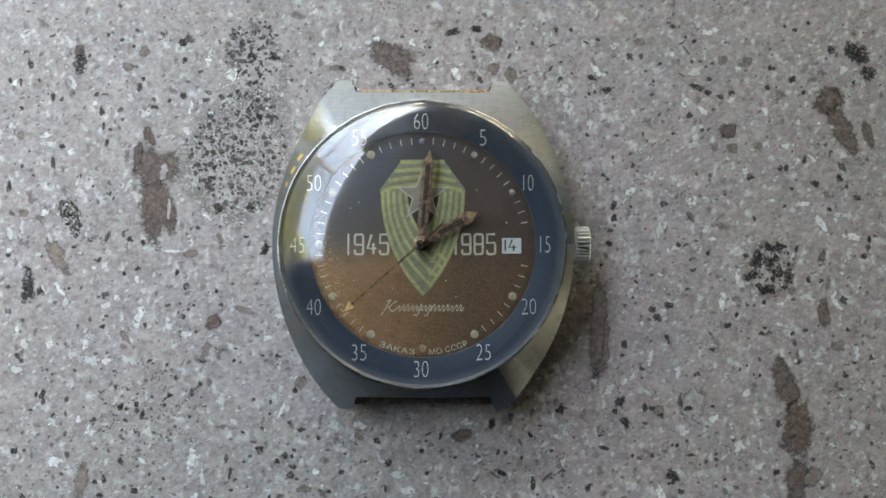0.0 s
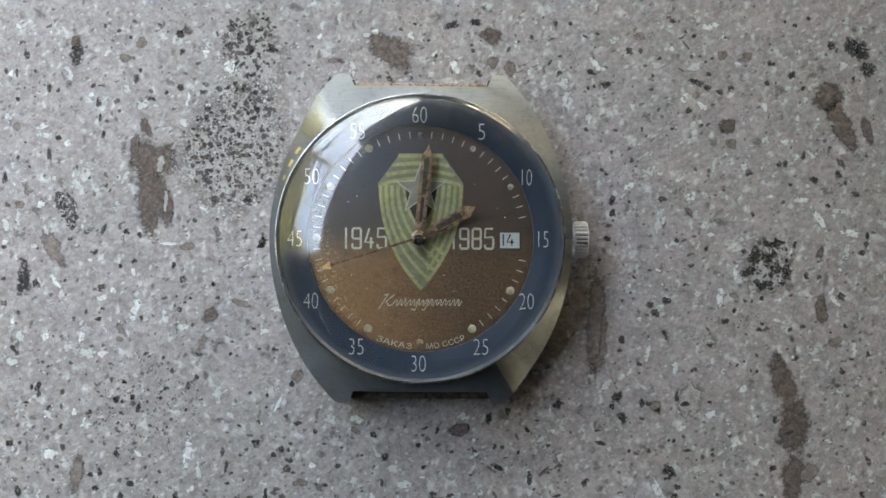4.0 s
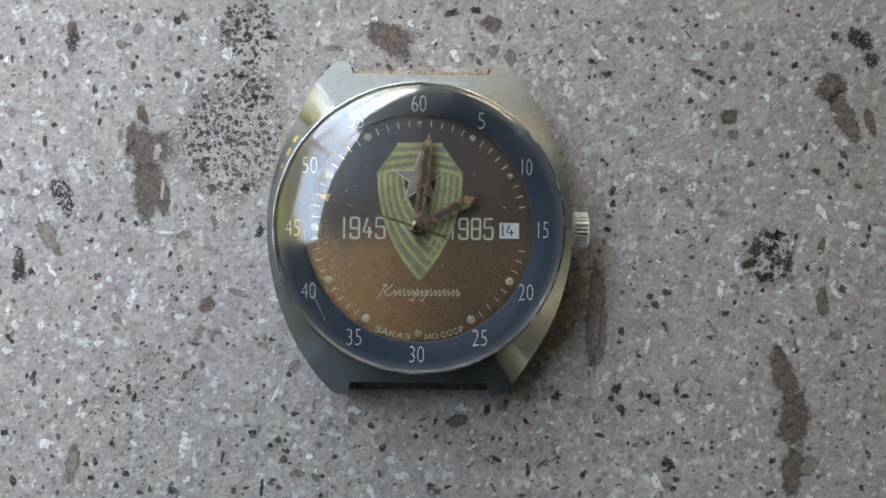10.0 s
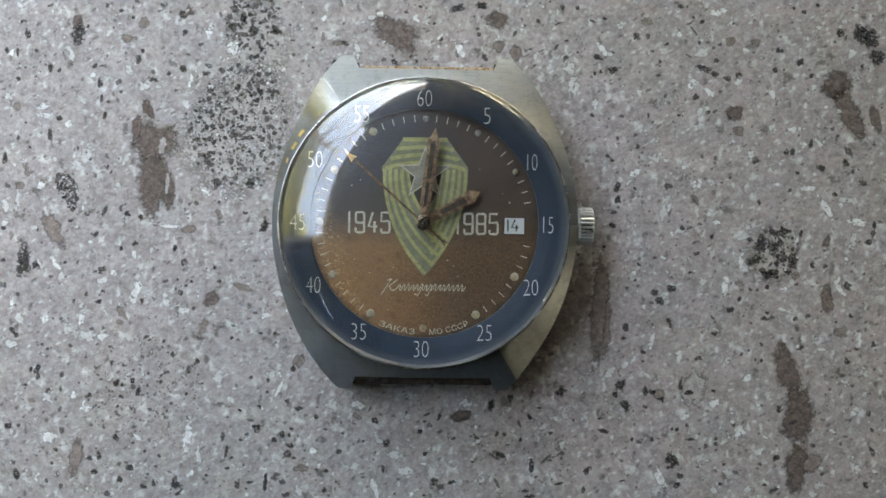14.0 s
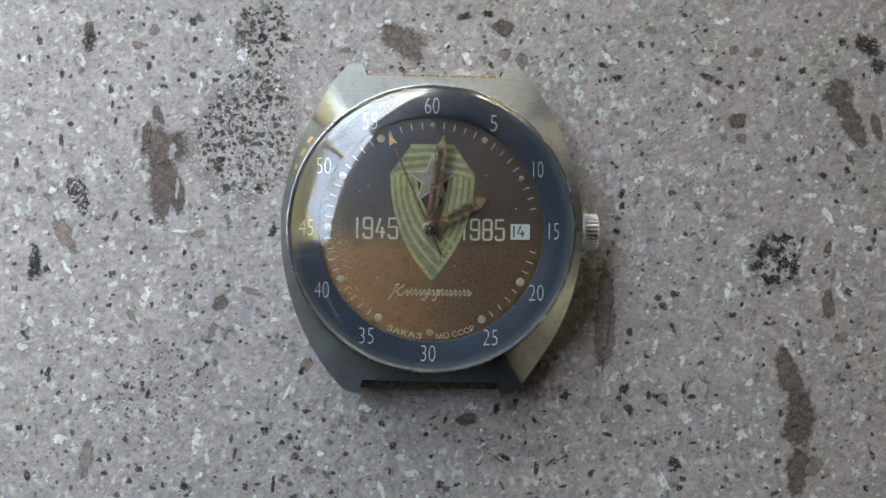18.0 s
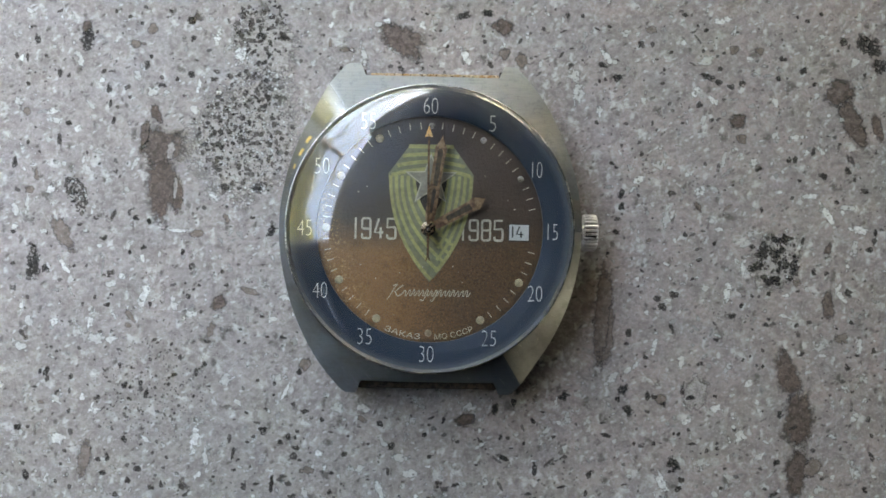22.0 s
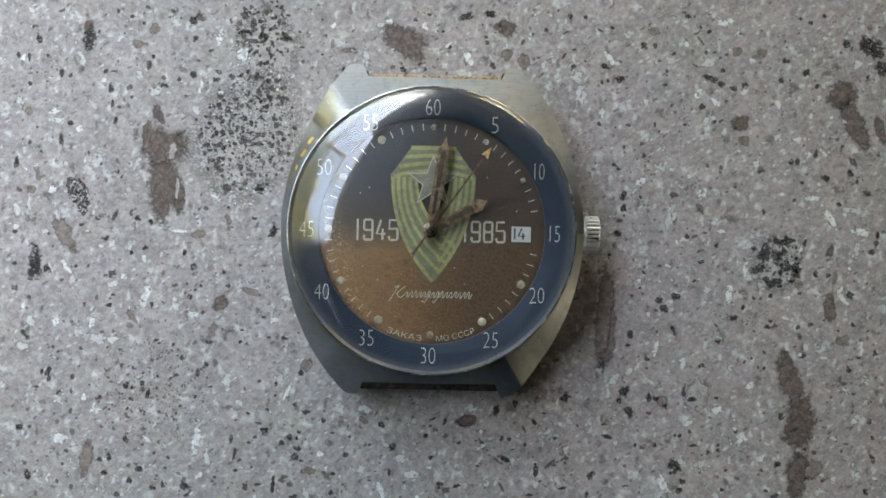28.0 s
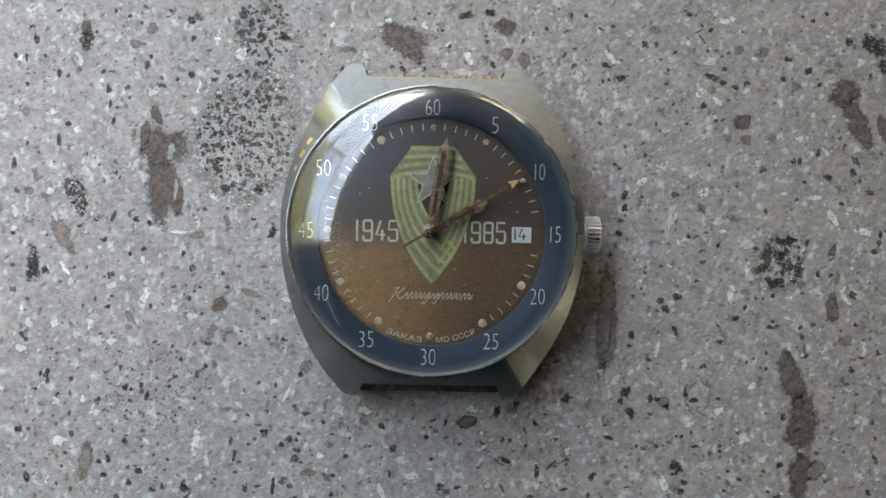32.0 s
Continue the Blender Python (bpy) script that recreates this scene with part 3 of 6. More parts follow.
for y, top in ((W0, WZ1), (W1 - 0.015, WZM)):
    part("mullion", box(fx0 + 0.002, y, WZ0 + 0.015, fx1 - 0.002, y + 0.012, top - 0.015, bevel=0.004), FRAME, window)
# unseen bar added to draw a dark line through the crystal's reflection
part("reflection_bar", box(fx0 + 0.008, W0 + 0.015, 0.098, fx0 + 0.014, W1 - 0.015, 0.103, bevel=0.001), FRAME, window)

# ground and trees outside
ground = part("ground", box(-900.0, -900.0, -3.6, 900.0, 900.0, -3.4), LAWN, None)
tagged(ground, "grassy ground outside the window", "ground", kind="structure")


def tree(x, y, height, spread, seed, leaves, leaf_low):
    """A tapered trunk, forking limbs and a crown of many small leaf clumps."""
    rnd = random.Random(seed)
    base = tagged(new("tree"), "leafy tree with yellowing green leaves outside", "tree", group="trees outside")
    base.matrix_basis = pose(x, y, -3.42)
    bm = bmesh.new()

    def limb(p, q, r0, r1):
        d = (q - p).normalized()
        s = d.orthogonal().normalized()
        t = d.cross(s)
        rings = [[bm.verts.new(c + (s * math.cos(k) + t * math.sin(k)) * r) for k in [i * math.tau / 7 for i in range(7)]]
                 for c, r in ((p, r0), ((p + q) / 2 + s * 0.06, (r0 + r1) / 2), (q, r1))]
        for a, b in zip(rings, rings[1:]):
            for i in range(7):
                bm.faces.new((a[i], a[(i + 1) % 7], b[(i + 1) % 7], b[i]))

    top = Vector((rnd.uniform(-.2, .2), rnd.uniform(-.2, .2), height * 0.8))
    limb(Vector((0, 0, 0)), top, 0.16, 0.05)
    tips = [top]
    for i in range(16):
        a, k = rnd.uniform(0, math.tau), rnd.uniform(0.3, 0.95)
        p = top * k
        q = p + Vector((math.cos(a) * spread * rnd.uniform(.5, 1), math.sin(a) * spread * rnd.uniform(.5, 1), rnd.uniform(.3, 1.3)))
        limb(p, q, 0.055, 0.018)
        tips.append(q)
        for j in range(3):
            w = p.lerp(q, rnd.uniform(.4, .9))
            e = w + Vector((rnd.uniform(-.7, .7), rnd.uniform(-.7, .7), rnd.uniform(-.1, .8)))
            limb(w, e, 0.02, 0.007)
            tips.append(e)
    part("trunk", bm, BARK, base, smooth=60)
    bm = bmesh.new()
    for i in range(leaves):
        c = rnd.choice(tips) + Vector((rnd.gauss(0, .28), rnd.gauss(0, .28), rnd.gauss(0, .25)))
        if c.z < leaf_low:
            continue
        m = Euler([rnd.uniform(0, 6.28) for _ in range(3)]).to_matrix()
        s = rnd.uniform(0.08, 0.16)
        vs = [bm.verts.new(c + m @ Vector(v) * s) for v in ((-1, 0, 0), (0, -.5, .1), (1, 0, 0), (0, .5, .1))]
        bm.faces.new(vs)
    part("crown", bm, LEAF, base)
    return base


tree(-4.3, -0.45, 8.4, 1.2, 3, 8500, 1.5)
tree(-5.6, -1.2, 8.6, 0.9, 5, 6000, 1.5)
tree(-4.6, 0.75, 7.4, 1.2, 14, 6000, 1.5)
tree(-5.2, 2.4, 7.2, 1.4, 8, 5500, 1.5)
tree(-5.6, 1.5, 7.8, 1.3, 31, 7000, 1.2)
tree(-3.4, 4.6, 5.8, 1.6, 19, 2200, 1.5)
tree(-0.6, 6.4, 5.6, 1.6, 11, 1500, 1.5)
tree(-2.7, 2.0, 9.4, 1.0, 23, 120, 5.0)

# ---- the stone sill ----
slab = setting("stone_slab", box(WIN_X, -1.5, -0.032, 0.42, 1.5, 0.0), STONE,
               "grey-pink volcanic stone slab with pale flecks and dark pores", "stone slab", turned=False)
slab.data.transform(TURN)
setting("sill_wall", box(WIN_X, -1.45, FLOOR_Z, 0.36, 1.45, -0.032), PLASTER, "plastered apron wall carrying the stone sill", "wall")

# ---- the wristwatch ----
DIAL_Z = 6.3
watch = tagged(new("wristwatch"), "worn steel wristwatch with blue ring and bronze dial, without strap", "wristwatch")
WATCH_POSE = pose(0.35 * MM, 0.12 * MM, 0.0, 0, 0, -0.85)
watch.matrix_basis = WATCH_POSE


def case_outline():
    """Barrel-shaped outline with a strap notch between the lugs at both ends."""
    R, half, end, notch, lug = 29.0, 18.9, 20.25, 18.95, 8.9
    side = [(half - (R - math.sqrt(R * R - y * y)), y) for y in [-end + 2 * end * i / 150 for i in range(151)]]
    tip = side[-1][0]
    lug_top = [(tip - 0.5, end + 0.22), (lug + 0.06, end + 0.24), (lug, end + 0.18), (lug, end - 0.6), (lug, notch + 0.25), (lug - 0.2, notch)]
    floor_ = [(lug - 0.2 - (2 * lug - 0.4) * i / 18, notch) for i in range(1, 18)]
    top = lug_top + floor_ + [(-x, y) for x, y in lug_top[::-1]]
    right = side
    left = [(-x, -y) for x, y in side]
    return right + top + left + [(-x, -y) for x, y in top]


def case_mesh():
    """Coned top round the crystal, cut by the barrel outline; a small facet where each lug begins."""
    pts = case_outline()
    bm = bmesh.new()

    def top_z(x, y):
        d = max(0.0, math.hypot(x, y) - 17.7)
        lug = 0.12 + 0.1 * min(1.0, max(-0.8, x / 9.0)) if y > 0 else 0.3
        at = math.degrees(math.atan2(abs(y), abs(x)))
        turn, wide = {(True, True): (40.0, 20.0), (False, True): (48.0, 13.0), (True, False): (54.5, 9.0), (False, False): (36.0, 30.0)}[(x > 0, y > 0)]
        side = min(1.0, max(0.0, (turn + wide / 2 - at) / wide))          # the flanks fall away, the lugs lie flatter
        fall = 1.35 * min(d, 1.3) + 0.5 * max(0.0, d - 1.3) if x < 0 else 0.75 * d
        return 6.3 - lug * d - (fall - lug * d) * side

    def ring(inset, z=None, below=0.0):
        out = []
        for x, y in pts:
            d = math.hypot(x, y)
            k = 1.0 - (inset(x, y) if callable(inset) else inset) / d
            px, py = x * k, y * k
            out.append(bm.verts.new((px * MM, py * MM, (z if z is not None else top_z(px, py) - below) * MM)))
        return out

    def circle(r, z):
        return [bm.verts.new((r * math.cos(math.atan2(y, x)) * MM, r * math.sin(math.atan2(y, x)) * MM, z * MM)) for x, y in pts]

    def shoulder(x, y):
        return max(0.0, math.hypot(x, y) - 18.3)

    rings = [circle(14.9, 0.9), ring(1.6, 0.95), ring(0.35, 1.6), ring(0.0, 2.2), ring(0.0, None, 1.0), ring(0.14, None, 0.0), ring(shoulder, None, 0.0),
             circle(17.75, 6.3), circle(17.62, 6.4), circle(17.2, 6.4), circle(17.2, 3.0)]
    n = len(pts)
    for a, b in zip(rings, rings[1:]):
        for i in range(n):
            j = (i + 1) % n
            bm.faces.new((a[i], a[j], b[j], b[i]))
    return bm


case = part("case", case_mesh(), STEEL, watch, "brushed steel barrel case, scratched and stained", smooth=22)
case.data.materials.append(FLANK)
case.data.materials.append(LIT_FLANK)
for poly in case.data.polygons:                 # the falling flanks are polished, the lugs brushed; lower right takes the lit copy
    u, v, w = poly.center / MM
    if u > 0 and v < 0 and w > 3.0 and 0.3 < math.hypot(poly.normal.x, poly.normal.y) < 0.92 and math.hypot(u, v) > 17.7 and math.atan2(-v, u) < radians(59.0):
        poly.material_index = 2
    elif u < 0 and v > 0 and w > 3.0 and math.hypot(poly.normal.x, poly.normal.y) > 0.25 and math.hypot(u, v) > 17.7 and radians(38.0) < math.atan2(v, -u) < radians(55.0):
        poly.material_index = 1
    elif w > 3.0 and 0.35 < math.hypot(poly.normal.x, poly.normal.y) < 0.8 and math.hypot(u, v) > 17.7 and abs(v) < 15.6 and (u > 0 and v < 4 or u < 0 and v > -3) and math.degrees(math.atan2(abs(v), abs(u))) < (49.0 if u > 0 else 46.0):
        poly.material_index = 1
part("case_back", lathe([(0, 0.0), (13.6, 0.0), (14.6, 0.25), (15.0, 0.95), (15.0, 3.0), (0, 3.0)], 120, False), POLISHED, watch, smooth=30)
part("worn_edge", box(-7.7 * MM, 18.9 * MM, 2.9 * MM, 8.2 * MM, 19.36 * MM, 4.9 * MM, bevel=0.1 * MM), BRASS, watch, "worn brass edge between the lugs")
# dark blocks stand for the shaded gaps at the notch's ends
for x in (-8.85, 8.3):
    part("notch_shade", box(x * MM, 18.95 * MM, 3.4 * MM, (x + 0.55) * MM, 19.75 * MM, 5.0 * MM, bevel=0.1 * MM), SLOT, watch, "dark block standing for the shaded gap beside the brass edge")
part("spring_bar", box(-8.7 * MM, -19.95 * MM, 2.4 * MM, 8.7 * MM, -19.0 * MM, 3.9 * MM, bevel=0.3 * MM), OLD_BAR, watch, "dark rusted spring bar between the lugs", smooth=40)
part("bezel", lathe([(17.5, 6.7), (17.66, 6.9), (17.66, 7.45), (17.6, 7.62), (17.5, 7.66), (17.43, 7.6), (17.4, 6.8)]), BEZEL, watch, "thin polished steel bezel", smooth=30)

part("bezel_lip", lathe([(17.52 + 0.09 * math.cos(math.tau * i / 8), 7.66 + 0.09 * math.sin(math.tau * i / 8)) for i in range(8)]), POLISHED, watch, "bright polished lip of the bezel", smooth=60)


def dome(q):
    return 11.4 - 3.2 * (0.55 * q * q + 0.45 * q ** 6)


RIM_R, RIM_Q = 17.36, 0.955
outer = [(RIM_R * q, dome(q)) for q in [RIM_Q * math.sin(math.pi / 2 * i / 40) for i in range(41)]]
edge_r, edge_z = outer[-1]
for i in range(1, 11):               # the shoulder rolls over into the upright skirt
    a = math.pi / 2 * i / 10
    outer.append((edge_r + (RIM_R - edge_r) * math.sin(a) ** 0.9, edge_z - 0.3 * math.sin(a) - 0.45 * (1 - math.cos(a))))
crystal = part("crystal", lathe(outer + [(17.36, 7.62)], 192, False), CRYSTAL, watch,
               "domed clear acrylic crystal with fine scratches", smooth=40)
crystal.visible_shadow = False

part("crystal_skirt", lathe([(17.05, 7.48), (17.32, 7.9), (17.41, 7.96), (17.41, 7.44)]), SKIRT, watch, "frosted grey skirt of the crystal", smooth=40)

# printed ring
flange = part("flange_ring", lathe([(13.87, 6.1), (13.87, 6.72), (13.97, 6.8), (17.25, 7.5), (17.25, 6.1)]), BLUE, watch, "dark blue ring printed with minute numbers", smooth=30)
for k in range(12):
    a = radians(30.0 * k)
    text = str(5 * k if k else 60)
    r = 15.12
    z = 6.8 + (r - 13.97) * 0.2134
    lettering("number", text, 1.95, 0.82 if len(text) == 1 else 1.22 if k in (2, 3) else 1.75, r * math.sin(a) - 0.15, r * math.cos(a) - 0.08, z + 0.28, RING_PRINT, flange, thin=-0.023)

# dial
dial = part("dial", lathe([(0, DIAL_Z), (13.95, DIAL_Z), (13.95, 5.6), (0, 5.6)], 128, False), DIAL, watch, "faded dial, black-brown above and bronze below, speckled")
part("movement_holder", lathe([(15.2, 3.2), (15.2, 6.05), (17.0, 6.05), (17.0, 3.2)], 96), SLOT, watch)
T = DIAL_Z + 0.03
for m in range(60):
    a = radians(6.0 * m)
    if m % 5:
        if m in (14, 16) or 25 < m < 35:
            continue
        bm = bmesh.new()
        stroke([(12.35 * math.sin(a), 12.35 * math.cos(a)), (13.2 * math.sin(a), 13.2 * math.cos(a))], 0.105, T, bm, 1.0)
        part("minute_mark", bm, PRINT, dial)
    elif m != 15:
        cx, cy = 12.75 * math.sin(a), 12.75 * math.cos(a)
        k = 0.74 if m < 12 else 0.85 if m == 30 else 1.0          # the lost fillings look smaller
        part("hour_dot", lathe([(0, T + 0.14), (0.34 * k, T + 0.12), (0.49 * k, T + 0.03), (0.52 * k, DIAL_Z)], 20, False, cx, cy), LUME_DARK if m < 12 else LUME_BROWN if m == 30 else LUME, dial, smooth=40)

ROUND = [(0, .12), (.04, .04), (.14, 0), (.86, 0), (.96, .04), (1, .12)]          # a rounded foot
DIGITS = {                # square-shouldered figures, as strokes in a unit box
    "9": [[(0, .24)] + ROUND + [(1, .88), (.96, .96), (.86, 1), (.14, 1), (.04, .96), (0, .88), (0, .58), (.05, .51), (.15, .48), (1, .48)]],
    "8": [ROUND + [(1, .42), (.94, .5), (.06, .5), (0, .42), (0, .12)], [(.06, .5), (0, .58), (0, .88), (.04, .96), (.14, 1), (.86, 1), (.96, .96), (1, .88), (1, .58), (.94, .5)]],
    "5": [[(0, .2)] + ROUND + [(1, .46), (.96, .54), (.86, .58), (0, .56), (.04, 1), (.98, 1)]],
    "4": [[(.5, 1), (.0, .3), (1.05, .3)], [(.72, .55), (.72, 0)]],
}
for text, x0, x1 in (("1945", -9.25, -4.0), ("1985", 3.95, 9.15)):
    step = (x1 - x0 - 0.62) / 3
    for i, ch in enumerate(text):
        if ch == "1":
            part("digit", plate([(x0, -1.32), (x0 + 0.25, -1.32), (x0 + 0.25, 1.3), (x0, 1.3)], DIAL_Z, T), PRINT, dial)
            continue
        bm = bmesh.new()
        for line in DIGITS[ch]:
            left = x0 + 0.62 + step * (i - 1) + 0.3
            stroke([(left + u * (step - 0.52), -1.22 + v * 2.44) for u, v in line], 0.28, T, bm, 1.0)
        part("digit", bm, PRINT, dial)

# date window
part("date_frame", plate([(9.62, -1.3), (12.3, -1.3), (12.3, 0.88), (9.62, 0.88)], DIAL_Z, DIAL_Z + 0.02), SLOT, dial)
card = part("date_card", plate([(9.75, -1.16), (12.14, -1.16), (12.14, 0.76), (9.75, 0.76)], DIAL_Z + 0.02, DIAL_Z + 0.05), CARD, dial, "white date card")
bm = bmesh.new()
for line in [[(10.16, -0.82), (10.16, 0.55)]] + [[(10.62 + u * 0.8, -0.82 + v * 1.37) for u, v in l] for l in DIGITS["4"]]:
    stroke(line, 0.19, DIAL_Z + 0.08, bm, 1.0)
part("date_number", bm, INK, dial, "thin black date number 14")


def bez(p0, p1, p2, n=16):
    return [((1 - t) ** 2 * p0[0] + 2 * t * (1 - t) * p1[0] + t * t * p2[0],
             (1 - t) ** 2 * p0[1] + 2 * t * (1 - t) * p1[1] + t * t * p2[1]) for t in [i / n for i in range(n + 1)]]


# shield of woven ribbons
right_edge = bez((5.25, 6.75), (5.35, -0.6), (0.12, -6.46))
shield = [(-2.55, 10.46), (-5.25, 6.75)] + [(-x + 0.12, y) for x, y in right_edge[1:]] + right_edge[::-1][1:] + [(2.55, 10.46)]
part("shield", plate(shield, DIAL_Z, DIAL_Z + 0.04), OLIVE, dial, "olive and lime striped shield emblem")
E1 = DIAL_Z + 0.05


def ribbon(line, w, z, material):
    bm = bmesh.new()
    stroke(line, w, z, bm, 1.0)
    return part("ribbon", bm, material, dial)


for k in range(5):                      # lower right ribbons, under the left ones
    x0 = 4.95 - 0.72 * k
    ribbon(bez((x0, 6.55), (x0 + 0.05 - 0.12 * k, -0.3 + 0.75 * k), (0.75 + 0.12 * k, -5.2 + 1.45 * k)), 0.4, E1, LIME)
field_edge = bez((2.05, 6.45), (1.75, 3.4), (0.05, 1.5), 10)
part("field", plate([(-x, y) for x, y in field_edge] + field_edge[::-1][1:], E1, E1 + 0.02), DARKFIELD, dial)
for k in range(5):                      # left ribbons cross over at the point
    x0 = -4.95 + 0.72 * k
    end = ((0.2, -6.15), (1.05, -5.05), (1.8, -4.0), (2.45, -3.0), (3.0, -2.1))[k]
    ctrl = ((-4.9, -1.0), (-4.45, -0.1), (-3.85, 0.55), (-3.0, 1.2), (-2.1, 2.1))[k]
    ribbon(bez((x0, 6.55), ctrl, end), 0.4, E1 + 0.03, LIME)
for k in range(4):                      # upper block of level ribbons
    y = 10.15 - 0.92 * k
    w = 2.75 + 0.7 * k
    ribbon([(-w + 2 * w * i / 10, y - 0.022 * k * (i - 5) ** 2 * 0.5) for i in range(11)], 0.46, E1 + 0.04, LIME)


def star_points(r, c, cy):
    return [((r if i % 2 == 0 else c) * math.sin(i * math.pi / 5), cy + (r if i % 2 == 0 else c) * math.cos(i * math.pi / 5)) for i in range(10)]


part("star_outline", plate(star_points(3.35, 1.36, 6.02), E1 + 0.05, E1 + 0.1), STARLINE, dial)
part("star", plate(star_points(2.98, 1.2, 6.02), E1 + 0.1, E1 + 0.14), STAR, dial, "dull grey star with a pale outline")

# lettering round the foot of the dial
for text, deg, w in (("ЗАКАЗ", -13.8, 4.4), ("МО СССР", 13.8, 4.8)):
    lettering("inscription", text, 0.7, w, 13.22 * math.sin(radians(deg)), -13.22 * math.cos(radians(deg)), T, PRINT, dial, turn=deg, thin=0.004, arc=13.22)

# slanted flourish in place of the maker's script
bm = bmesh.new()
base_y, lean = -7.75, 0.38


def pen(points, w=0.1):
    line = []
    for (x0, y0), (x1, y1) in zip(points, points[1:]):
        for i in range(6):
            t = i / 6
            s = t * t * (3 - 2 * t)
            line.append((x0 + (x1 - x0) * t, y0 + (y1 - y0) * s))
    line.append(points[-1])
    stroke([(x + lean * (y + 0.4), base_y + y) for x, y in line], w, T, bm)


pen([(-4.95, -0.95), (-4.35, 0.95), (-4.9, 0.75)])
pen([(-3.55, 0.85), (-4.4, 0.05), (-3.75, -0.5), (-3.4, -0.3)])
wave = [(-3.4, -0.3)]
for i in range(15):
    x = -3.2 + i * 0.54
    wave += [(x + 0.06, 0.2 + 0.08 * (i % 3)), (x + 0.2, 0.16 + 0.08 * (i % 2)), (x + 0.3, -0.42 + 0.06 * (i % 2)), (x + 0.44, -0.44)]
pen(wave + [(4.95, 0.1)])
pen([(-0.2, 0.2), (-0.5, -1.05), (-0.75, -0.85)])
pen([(1.0, 0.25), (0.65, -1.1), (0.35, -0.9)])
part("script_flourish", bm, PRINT, dial, "pale slanted script flourish")

# a few specks of dust and corrosion on the dial
dust = random.Random(41)
for _ in range(16):
    a, r, s = dust.uniform(0, math.tau), 11.5 * dust.random() ** 0.5, dust.uniform(0.05, 0.1)
    x, y = r * math.cos(a), r * math.sin(a)
    turn = dust.uniform(0, 3)
    part("dust_speck", plate([(x + s * k * math.cos(turn + t), y + s * math.sin(turn + t)) for t, k in ((0, 2.0), (1.3, 1), (2.6, 1.6), (3.9, 1), (5.2, 1.2))], DIAL_Z, T + 0.11), PRINT, dial)

PX, PY = -0.22, 0.04      # the centre arbor sits a little off the ring's middle

# pointers: built pointing at twelve o'clock, in the watch's space
cannon = part("centre_pinion", lathe([(0, 7.62), (0.6, 7.62), (0.82, 7.6), (0.88, 7.55), (0.88, 6.9), (0.9, 6.9), (0.9, 6.3)], 40, False, PX, PY), HUB, watch, smooth=35)


def pointer(name, outline, slots, z, label):
    ob = part(name, plate(outline, z, z + 0.14), RUST, watch, label)
    for mat, o in slots:
        part("slot", plate(o, z + 0.141, z + 0.165), mat, ob)
    return ob


minute = pointer("minute_pointer", [(-0.5, 0.9), (-0.62, 2.0), (-0.68, 8.9), (-0.72, 10.0), (-0.42, 10.5), (0, 11.55), (0.42, 10.5), (0.72, 10.0), (0.68, 8.9), (0.62, 2.0), (0.5, 0.9)],
                 [(SLOT, [(-0.18, 2.0), (-0.22, 4.7), (-0.1, 4.95), (0.1, 4.95), (0.22, 4.7), (0.18, 2.0)]), (LUME_OLD, [(-0.26, 5.3), (-0.32, 9.5), (-0.14, 9.85), (0.14, 9.85), (0.32, 9.5), (0.26, 5.3)]),
                  (TIP, [(-0.66, 10.05), (-0.42, 10.42), (0, 11.4), (0.42, 10.42), (0.66, 10.05), (0.0, 9.95)])], 7.4,
                 "long rusted gilt minute pointer with a slot")
hour = pointer("hour_pointer", [(-0.5, 0.9), (-0.62, 2.2), (-0.66, 5.6), (-0.84, 6.7), (0, 8.0), (0.84, 6.7), (0.66, 5.6), (0.62, 2.2), (0.5, 0.9)],
               [(LUME_OLD, [(-0.3, 2.6), (-0.36, 5.9), (0.36, 5.9), (0.3, 2.6)]), (TIP, [(-0.7, 6.75), (0, 7.85), (0.7, 6.75), (0, 6.5)])], 6.95, "short rusted gilt hour pointer")
bm = plate([(-0.15, -3.3), (-0.125, 11.1), (0.125, 11.1), (0.15, -3.3)], 7.72, 7.82)
plate([(-0.1, -3.2), (-0.34, -4.0), (-0.1, -3.8), (0, -3.45), (0.1, -3.8), (0.34, -4.0), (0.1, -3.2)], 7.72, 7.82, bm)
second = part("second_pointer", bm, SHAFT, watch, "thin rusted second pointer with a bright arrow tip")
part("arrow_tip", plate([(-0.5, 11.1), (0.0, 12.55), (0.5, 11.1), (0.0, 11.25)], 7.72, 7.84), GILT, second, "bright gilt arrow tip")
part("hub", lathe([(0.16, 7.98), (0.5, 7.98), (0.58, 7.92), (0.6, 7.7), (0.16, 7.7)], 32), HUB, second, smooth=35)
part("arbor", lathe([(0, 8.02), (0.13, 8.0), (0.16, 7.95), (0.16, 7.7)], 20, False), POLISHED, second, "tiny polished arbor", smooth=35)

# crown
bm = bmesh.new()
teeth, cr = 26, 2.3
prof = []
for i in range(teeth * 8):
    a = math.tau * i / (teeth * 8)
    prof.append((cr - (0.0, 0.02, 0.1, 0.5, 0.5, 0.5, 0.1, 0.02)[i % 8], a))
levels = ((18.95, 0.88), (19.1, 0.99), (19.2, 1.0), (20.5, 1.0), (20.6, 0.98), (20.75, 0.88))
rings = [[bm.verts.new((x * MM, r * k * math.cos(a) * MM, (4.3 + r * k * math.sin(a)) * MM)) for r, a in prof] for x, k in levels]
for a, b in zip(rings, rings[1:]):
    for i in range(len(a)):
        j = (i + 1) % len(a)
        bm.faces.new((a[i], a[j], b[j], b[i]))
bm.faces.new(rings[-1])
bm.faces.new(rings[0][::-1])
part("crown", bm, CHROME, watch, "ridged bright steel crown", smooth=25)
# dark core standing for the shade between the crown's ridges
bm = bmesh.new()
